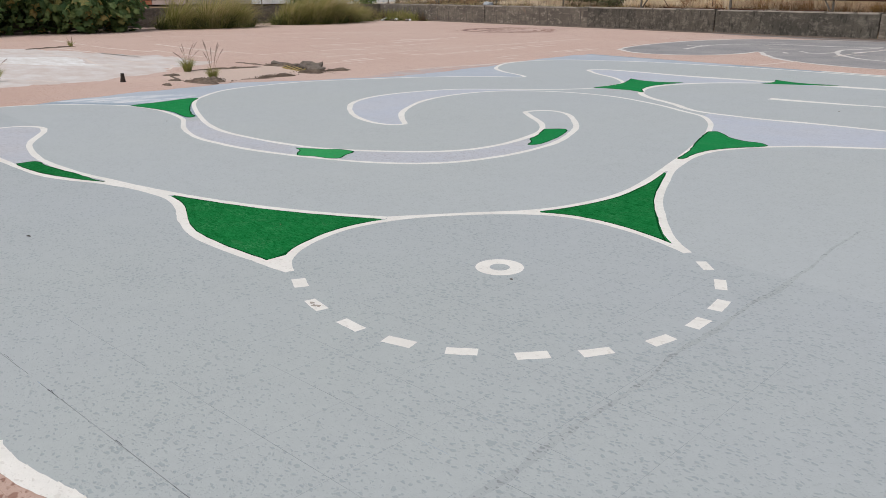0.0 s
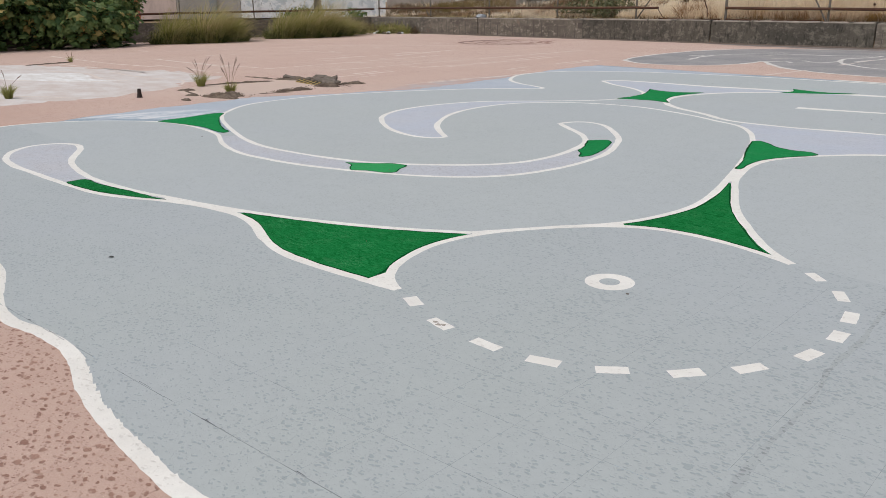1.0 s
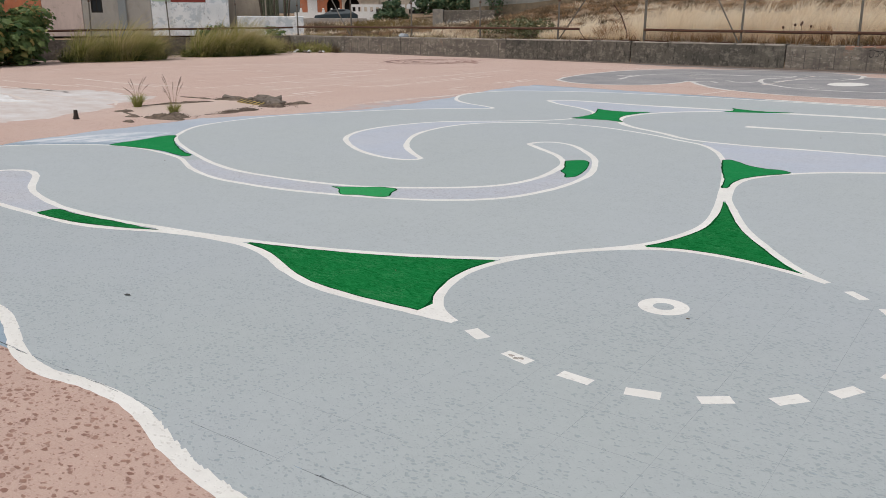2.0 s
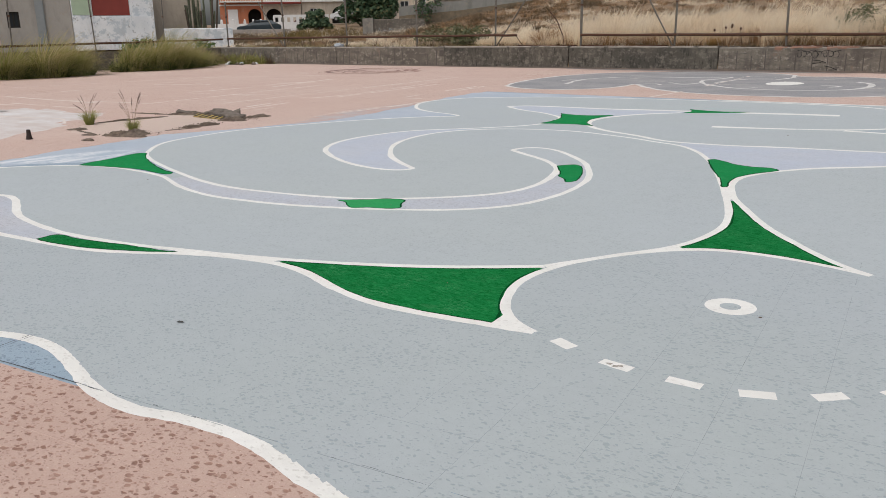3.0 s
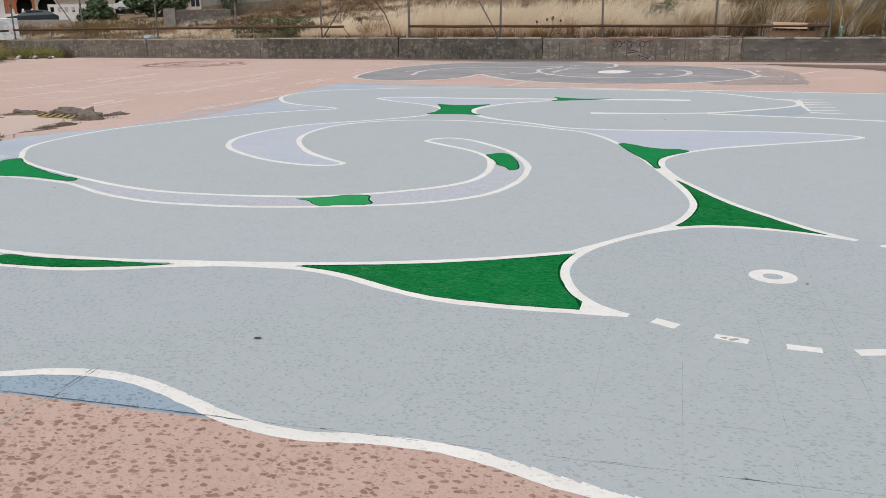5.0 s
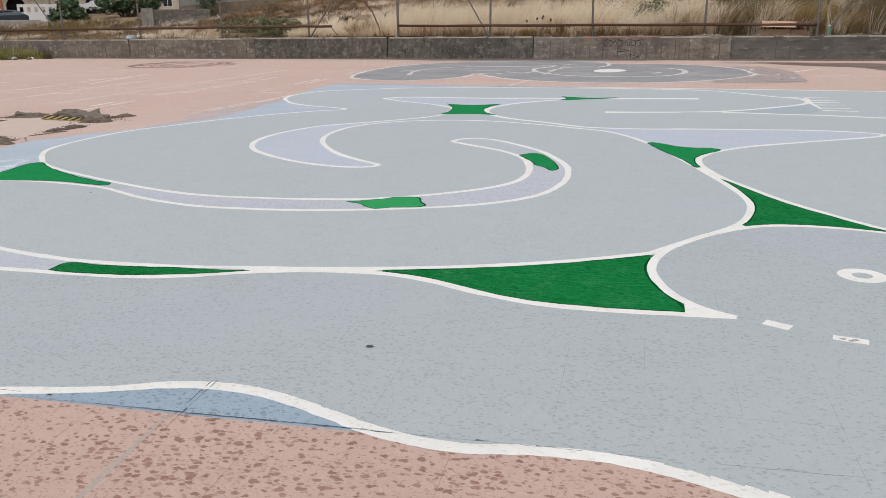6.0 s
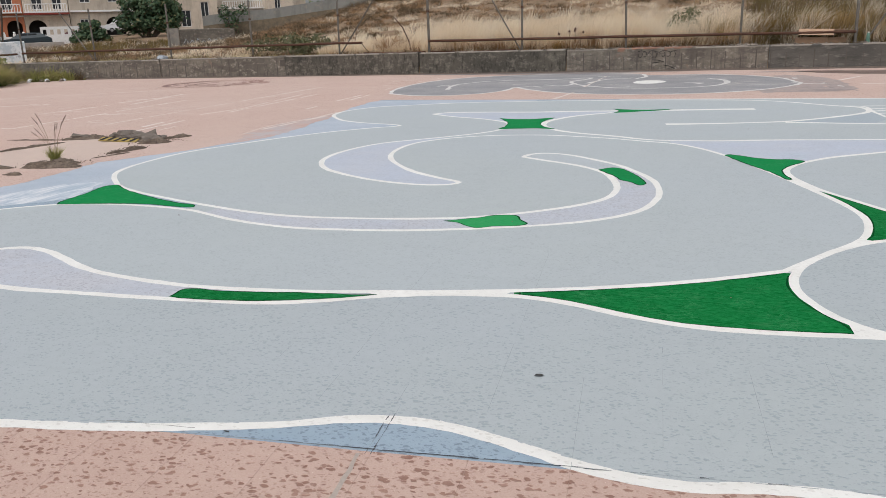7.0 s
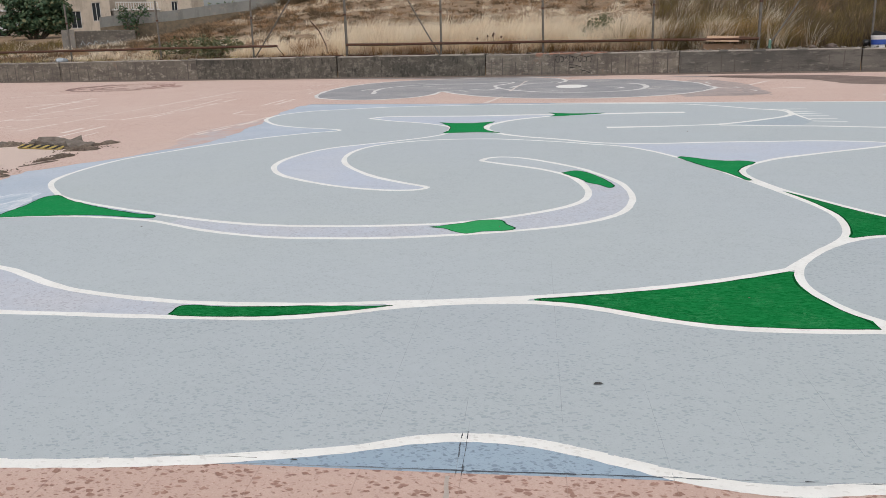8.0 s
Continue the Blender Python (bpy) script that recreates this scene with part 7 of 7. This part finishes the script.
SOIL = plain("dark_gritty_soil", (0.08, 0.06, 0.047), (0.25, 0.2, 0.16), 22, 0.95, 0.9, 0, 70)
for x, y, rx, ry, h, turn in ((-11.05, 5.42, 0.75, 0.18, 0.06, -20), (-12.1, 5.4, 0.4, 0.11, 0.06, 30), (-10.42, 5.1, 0.25, 0.12, 0.07, 40), (-12.95, 5.12, 0.55, 0.03, 0.02, 8), (-10.24, 2.16, 0.14, 0.05, 0.04, 10), (-10.35, 3.0, 0.36, 0.14, 0.07, 25), (-10.15, 2.75, 0.4, 0.1, 0.06, 20), (-10.25, 4.3, 0.34, 0.07, 0.055, 82), (-10.16, 3.85, 0.3, 0.025, 0.015, 75),
                              (-10.5, 5.75, 0.26, 0.07, 0.05, 70), (-12.3, 4.3, 0.75, 0.045, 0.03, 80), (-11.75, 2.85, 0.16, 0.07, 0.04, 40), (-10.85, 2.55, 0.14, 0.05, 0.03, 30), (-11.2, 2.7, 0.5, 0.03, 0.02, -12), (-21.2, 3.25, 0.65, 0.05, 0.03, 108)):
    heap = thing("soil_mound", mound(0, 0, rx, ry, h, turn, x), SOIL, "low mound of dark soil on broken paving", "soil", "soil mounds on the paving")
    heap.matrix_basis = pose(x, y, 0)
# crumbs of soil strewn over and round the mounds
rng = random.Random(76)
verts, faces = [], []
for k in range(520):
    cx, cy, rx, ry, hh, turn = rng.choice(((-11.1, 5.45, 0.9, 0.3, 0.09, -20), (-12.2, 5.42, 0.5, 0.18, 0.06, 30), (-10.35, 3.0, 0.5, 0.22, 0.06, 25), (-10.25, 4.22, 0.5, 0.13, 0.05, 82), (-10.45, 5.1, 0.4, 0.2, 0.06, 40)))
    u, v = max(-1.3, min(1.3, rng.gauss(0, 0.5))), max(-1.3, min(1.3, rng.gauss(0, 0.5)))
    ca, sa = math.cos(radians(turn)), math.sin(radians(turn))
    c = Vector((cx + ca * rx * u - sa * ry * v, cy + sa * rx * u + ca * ry * v, hh * max(0.0, 1 - u * u - v * v) * 0.9))
    r = rng.uniform(0.004, 0.016)
    at = len(verts)
    for d in ((1, 0, 0), (0, 1, 0), (-1, 0, 0), (0, -1, 0), (0, 0, 0.8), (0, 0, -0.5)):
        verts.append(tuple(c + Vector(d) * r * rng.uniform(0.6, 1.3) + Vector((0, 0, r * 0.3))))
    faces += [(at + a, at + b, at + 4) for a, b in ((0, 1), (1, 2), (2, 3), (3, 0))] + [(at + b, at + a, at + 5) for a, b in ((0, 1), (1, 2), (2, 3), (3, 0))]
me = bpy.data.meshes.new("soil_crumbs")
me.from_pydata(verts, [], faces)
me.materials.append(SOIL)
tagged(new("soil_crumbs", me), "dark crumbs of soil strewn over the mounds", "soil", kind="stuff")
rng = random.Random(77)


def stone(x, y, z, s, material, name, label, category, group="", fine=2):
    bm = bmesh.new()
    bmesh.ops.create_icosphere(bm, subdivisions=fine, radius=s)
    for v in bm.verts:
        v.co *= 1 + 0.35 * noise.noise(v.co * (1.2 / s) + Vector((x, y, s)))
        v.co.z *= 0.6
    ob = thing(name, bm, material, label, category, group)
    ob.matrix_basis = pose(x, y, z + s * 0.4, 0, 0, rng.uniform(0, 360))
    return ob


RUBBLE = plain("broken_concrete", (0.21, 0.18, 0.155), (0.085, 0.068, 0.056), 11, 0.95, 0.6, 0, 50)
for k in range(34):
    a = rng.uniform(0, 1)
    stone(-11.9 + 1.5 * a + rng.gauss(0, 0.12), 5.7 - 0.45 * a + rng.gauss(0, 0.11), 0.0 + 0.045 * rng.random(), rng.uniform(0.02, 0.06), RUBBLE, "rubble", "broken piece of concrete on a soil heap", "rubble", "rubble on the heap")
for k in range(10):
    stone(-30.8 + rng.gauss(0, 0.7), 22.6 + rng.gauss(0, 0.5), 0.0, rng.uniform(0.05, 0.13), RUBBLE, "rubble", "pale lump of rubble in the yard's corner", "rubble", "rubble in the corner")
for k, (x, y) in enumerate(((-31.7, 22.3), (-30.9, 22.5), (-31.3, 21.9), (-32.2, 22.8), (-30.3, 22.9))):
    stone(x, y, 0.0, 0.09 + 0.03 * (k % 2), LIME, "litter", "crumpled white plastic litter in the yard's corner", "litter", "litter in the corner")
for k, (x, y, z, sx, sy, rx, ry, rz) in enumerate(((-11.2, 5.5, 0.05, 0.46, 0.15, 9, 3, -12), (-10.72, 5.32, 0.045, 0.26, 0.13, 4, 14, -40), (-10.45, 5.15, 0.025, 0.15, 0.09, 8, 12, -30), (-12.2, 5.42, 0.03, 0.18, 0.07, 6, 5, 30))):
    bm = box(-sx, sx, -sy, sy, -0.022, 0.022)
    bmesh.ops.subdivide_edges(bm, edges=bm.edges[:], cuts=3, use_grid_fill=True)
    for v in bm.verts:
        v.co += Vector((noise.noise(v.co * 9 + Vector((k, 0, 0))), noise.noise(v.co * 9 + Vector((0, k, 5))), noise.noise(v.co * 12 + Vector((k, 3, 0))))) * Vector((0.07, 0.07, 0.03)).length * 0.5
    slab = thing("broken_slab", bm, RUBBLE, "tilted broken piece of concrete slab in soil", "slab", "broken slabs on the heap")
    slab.matrix_basis = pose(x, y, z, rx, ry, rz)

# hazard board: black and yellow slanting stripes
board = tagged(new("hazard_board"), "fallen board with black and yellow hazard stripes", "board")
board.matrix_basis = pose(-11.66, 5.13, 0.004, 20, 1, -3)
YELLOW = plain("hazard_yellow", (0.47, 0.35, 0.10), (0.26, 0.2, 0.09), 9)
part("panel", box(0, 0.8, 0, 0.12, 0, 0.015, bevel=0.003), YELLOW, board)
for k in range(5):
    bm = bmesh.new()
    u = 0.02 + 0.155 * k
    bm.faces.new([bm.verts.new((a, b, 0.019)) for a, b in ((u, 0.002), (u + 0.075, 0.002), (min(0.948, u + 0.14), 0.118), (u + 0.065, 0.118))])
    part("stripe", bm, INK, board)

TAR = plain("blackened_rusty_iron", (0.022, 0.018, 0.016), (0.05, 0.036, 0.03), 20)
stub = tagged(new("post_stub"), "short dark rusty stub standing in the paving", "stub")
stub.matrix_basis = pose(-11.25, 1.78, -0.004) @ Matrix.Scale(0.78, 4)
part("plate", box(-0.055, 0.055, -0.055, 0.055, 0, 0.02, bevel=0.006), TAR, stub)
part("stump", tube([(0, 0, 0.02), (0, 0, 0.07), (0.005, 0, 0.075), (0.005, 0, 0.13), (0.01, 0, 0.19)], 0.056, 10, 0.038), TAR, stub)

bm = bmesh.new()
pts = [(-0.045, 0, 0.004), (-0.02, 0.02, 0.014), (0.02, 0.02, 0.012), (0.05, 0.004, 0.004), (0.02, -0.018, 0.01), (-0.02, -0.018, 0.012)]
f = bm.faces.new([bm.verts.new(q) for q in pts])
bmesh.ops.poke(bm, faces=[f])
FLAKE = plain("dark_flake", (0.045, 0.045, 0.045), (0.09, 0.085, 0.08), 30)
leaf = thing("dead_leaf", bm, FLAKE, "small dark curled dead leaf on grey paint", "leaf")
leaf.matrix_basis = pose(-2.41, -1.913, Z_GREY + 0.001, 0, 0, 20) @ Matrix.Scale(0.52, 4)
copy_thing(leaf, pose(-3.52, -2.815, Z_WHITE + 0.001, 0, 0, 0) @ Matrix.Diagonal((0.72, 0.42, 0.6, 1)))
rng = random.Random(29)
for k in range(26):
    x, y = rng.uniform(-27, -10.5), rng.uniform(5.5, 22.5)
    if x + 9.9 > (y - 12) * 0.2:
        continue
    blown = copy_thing(leaf, pose(x, y, -0.002, 0, 0, rng.uniform(0, 360)) @ Matrix.Diagonal((rng.uniform(0.7, 1.6), rng.uniform(0.7, 1.3), 1, 1)))
    tagged(blown, "small dark dead leaf blown over pink paving", "leaf", "dead leaves on the paving")
rng = random.Random(5)
for k in range(9):
    x, y = rng.uniform(-9, 3), rng.uniform(-2.2, 11)
    bm = bmesh.new()
    bmesh.ops.create_icosphere(bm, subdivisions=1, radius=rng.uniform(0.004, 0.008))
    for v in bm.verts:
        v.co.x *= 1.6
        v.co.z *= 0.5
    speck = thing("grit", bm, SOIL, "dark crumb of soil on the painted floor", "grit", "grit on the painted floor")
    speck.matrix_basis = pose(x, y, 0.001, 0, 0, rng.uniform(0, 180))

# cardboard, bottle, bucket, bag and rag behind the wall
CARD = plain("brown_cardboard", (0.30, 0.19, 0.12), (0.24, 0.155, 0.1), 5, 0.85)
PALE_CARD = plain("pale_cardboard", (0.52, 0.36, 0.25), (0.46, 0.31, 0.21), 5, 0.85)
carton = tagged(new("cardboard_box"), "flattened brown cardboard box lying on the wall", "box")
carton.matrix_basis = pose(-0.15, 24.32, 0.76)
part("side_panel", box(-0.05, 0.95, 0, 0.02, 0.0, 0.22), CARD, carton)
part("side_panel", box(0.97, 1.5, 0.03, 0.05, 0.0, 0.2), CARD, carton)
ob = part("flap", box(0, 1.05, -0.012, 0.0, 0.0, 0.2), PALE_CARD, carton, "folded pale flap")
ob.matrix_basis = pose(0.05, -0.1, 0.3, -14, 2, 0)
ob = part("flap", box(1.12, 1.5, -0.012, 0.0, 0.0, 0.07), PALE_CARD, carton)
ob.matrix_basis = pose(0, 0.0, 0.4, -10, 4, 0)
part("top", box(0.02, 1.45, 0.06, 0.5, 0.42, 0.45, bevel=0.004), CARD, carton)
part("bottom", box(-0.05, 1.5, 0.06, 0.6, 0.0, 0.03), CARD, carton)
BOTTLE = plain("pale_green_plastic", (0.10, 0.2, 0.15), (0.14, 0.25, 0.2), 6, 0.3)
bottle = tagged(new("bottle"), "pale green plastic bottle standing on the wall", "bottle")
bottle.matrix_basis = pose(1.95, 24.2, 0.77)
part("body", tube([(0, 0, 0), (0, 0, 0.2), (0, 0, 0.27), (0, 0, 0.3)], 0.06, 12, 0.035), BOTTLE, bottle)
part("cap", tube([(0, 0, 0.3), (0, 0, 0.335)], 0.03, 10), BALUSTER, bottle)
BLUEPLASTIC = plain("blue_label_plastic", (0.03, 0.07, 0.3), (0.04, 0.09, 0.34), 5, 0.4)
bucket = tagged(new("bucket"), "white plastic tub with a blue band on the wall", "bucket")
bucket.matrix_basis = pose(5.25, 24.05, 0.75)
part("tub", tube([(0, 0, 0), (0, 0, 0.36)], 0.2, 20, 0.23), BALUSTER, bucket)
part("band", tube([(0, 0, 0.1), (0, 0, 0.26)], 0.222, 20, 0.232), BLUEPLASTIC, bucket)
part("rim", tube([(0, 0, 0.34), (0, 0, 0.39)], 0.245, 20), BALUSTER, bucket)
part("lid", tube([(0, 0, 0.392), (0, 0, 0.43), (0.02, 0, 0.5)], 0.23, 20, 0.17), INK, bucket, "black crumpled cover")
bag = stone(4.93, 24.2, 0.74, 0.15, plain("black_plastic_bag", (0.012, 0.012, 0.013), (0.03, 0.03, 0.032), 9, 0.35), "bag", "black plastic bag slumped beside a tub", "bag", fine=4)
bag.scale = (0.9, 0.8, 1.5)
bag.location.z = 0.9
for x, s in ((3.3, 0.2), (3.9, 0.26), (2.7, 0.14)):
    stone(x, 24.3, 0.72, s * 0.75, DIRT, "rock", "dark earthy lump lying on the wall top", "rock", "rocks on the wall")
stone(-25.75, 24.12, 0.72, 0.27, plain("grey_white_rag", (0.4, 0.43, 0.46), (0.12, 0.14, 0.16), 14), "rag", "grey and white rag hung over the wall", "rag")
thing("white_post", box(5.6, 5.75, 24.0, 24.15, 0.7, 2.6, bevel=0.01), GREYWALL, "pale grey post behind the wall", "post")

# ---- paving tiles: the pink strip beside the walk ----
def on_tiles(u, v):
    return Vector((math.cos(TURN) * u - math.sin(TURN) * v, math.sin(TURN) * u + math.cos(TURN) * v))


LEFT_U, RIGHT_U, LOW_V = U0 - 12 * TILE, U0 + 14 * TILE, V0 - 11 * TILE
part("joint_bed", sheet([on_tiles(LEFT_U, LOW_V), on_tiles(RIGHT_U, LOW_V), on_tiles(RIGHT_U, 2.8), on_tiles(LEFT_U, 2.8)], -0.00375), JOINT, yard, "dirty worn joints")
n = Nodes("pink_tile", 0.85)
tone = n.random()
tile_col = n.mix(n.math("MULTIPLY", tone, 0.5), (0.495, 0.358, 0.302), (0.45, 0.318, 0.266))
tile_col = n.mix(n.math("MULTIPLY", n.ramp(n.noise(7, 4, 0.65), 0.35, 0.7), 0.35), tile_col, (0.56, 0.42, 0.36))
grain = n.noise(150, 2)
tile_col = n.mix(n.math("MULTIPLY", n.ramp(grain, 0.4, 0.7), 0.3), tile_col, (0.36, 0.22, 0.175))
p = pits(n, 0.535, 27)
tile_col = n.mix(n.ramp(n.noise(95, 2, stretch=(1, 1, 0)), 0.68, 0.74), tile_col, (0.62, 0.5, 0.42))
tile_col = n.mix(n.math("MULTIPLY", p, 0.95), tile_col, n.mix(n.ramp(n.noise(9, 3), 0.4, 0.6), (0.225, 0.118, 0.09), (0.31, 0.18, 0.137)))
TILE_PINK = n.done(tile_col, n.math("SUBTRACT", n.math("MULTIPLY", grain, 0.3), p), 0.5, 0.005)


def tile_mesh():
    bm = bmesh.new()
    h, c = TILE / 2 - 0.0007, 0.0012
    lo = [bm.verts.new((a * h, b * h, -0.0037)) for a, b in ((-1, -1), (1, -1), (1, 1), (-1, 1))]
    mid = [bm.verts.new((a * h, b * h, -0.0030)) for a, b in ((-1, -1), (1, -1), (1, 1), (-1, 1))]
    hi = [bm.verts.new((a * (h - c), b * (h - c), -0.0022)) for a, b in ((-1, -1), (1, -1), (1, 1), (-1, 1))]
    bm.faces.new(hi)
    for r0, r1 in ((lo, mid), (mid, hi)):
        for j in range(4):
            bm.faces.new((r0[j], r0[(j + 1) % 4], r1[(j + 1) % 4], r1[j]))
    return mesh_of("tile", bm, TILE_PINK)


one = tile_mesh()
rng = random.Random(9)
for i in range(-12, 14):
    for j in range(-11, 0):
        c = on_tiles(U0 + TILE * (i + 0.5), V0 + TILE * (j + 0.5))
        ob = new("tile", one)
        ob.parent = yard
        ob.matrix_basis = Matrix.Translation((c.x, c.y, -0.0002 * rng.random())) @ Matrix.Rotation(TURN, 4, "Z")
# the widest joint is filled with grey mortar
MORTAR = plain("grey_joint_mortar", (0.37, 0.335, 0.30), (0.46, 0.38, 0.33), 6, 0.9, 0.4, 0, 45)
part("mortar_joint", ribbon(spline([on_tiles(U0 - 1.07 * TILE, V0 - 4 * TILE), on_tiles(U0 - 1.08 * TILE, V0 - 2 * TILE), on_tiles(U0 - 1.1 * TILE, V0 - 1.05 * TILE), on_tiles(U0 - 1.13 * TILE, V0 - 0.1 * TILE)], 0.02), 0.017, -0.0018, rough=0.7), MORTAR, yard, "grey mortar in a wide joint")
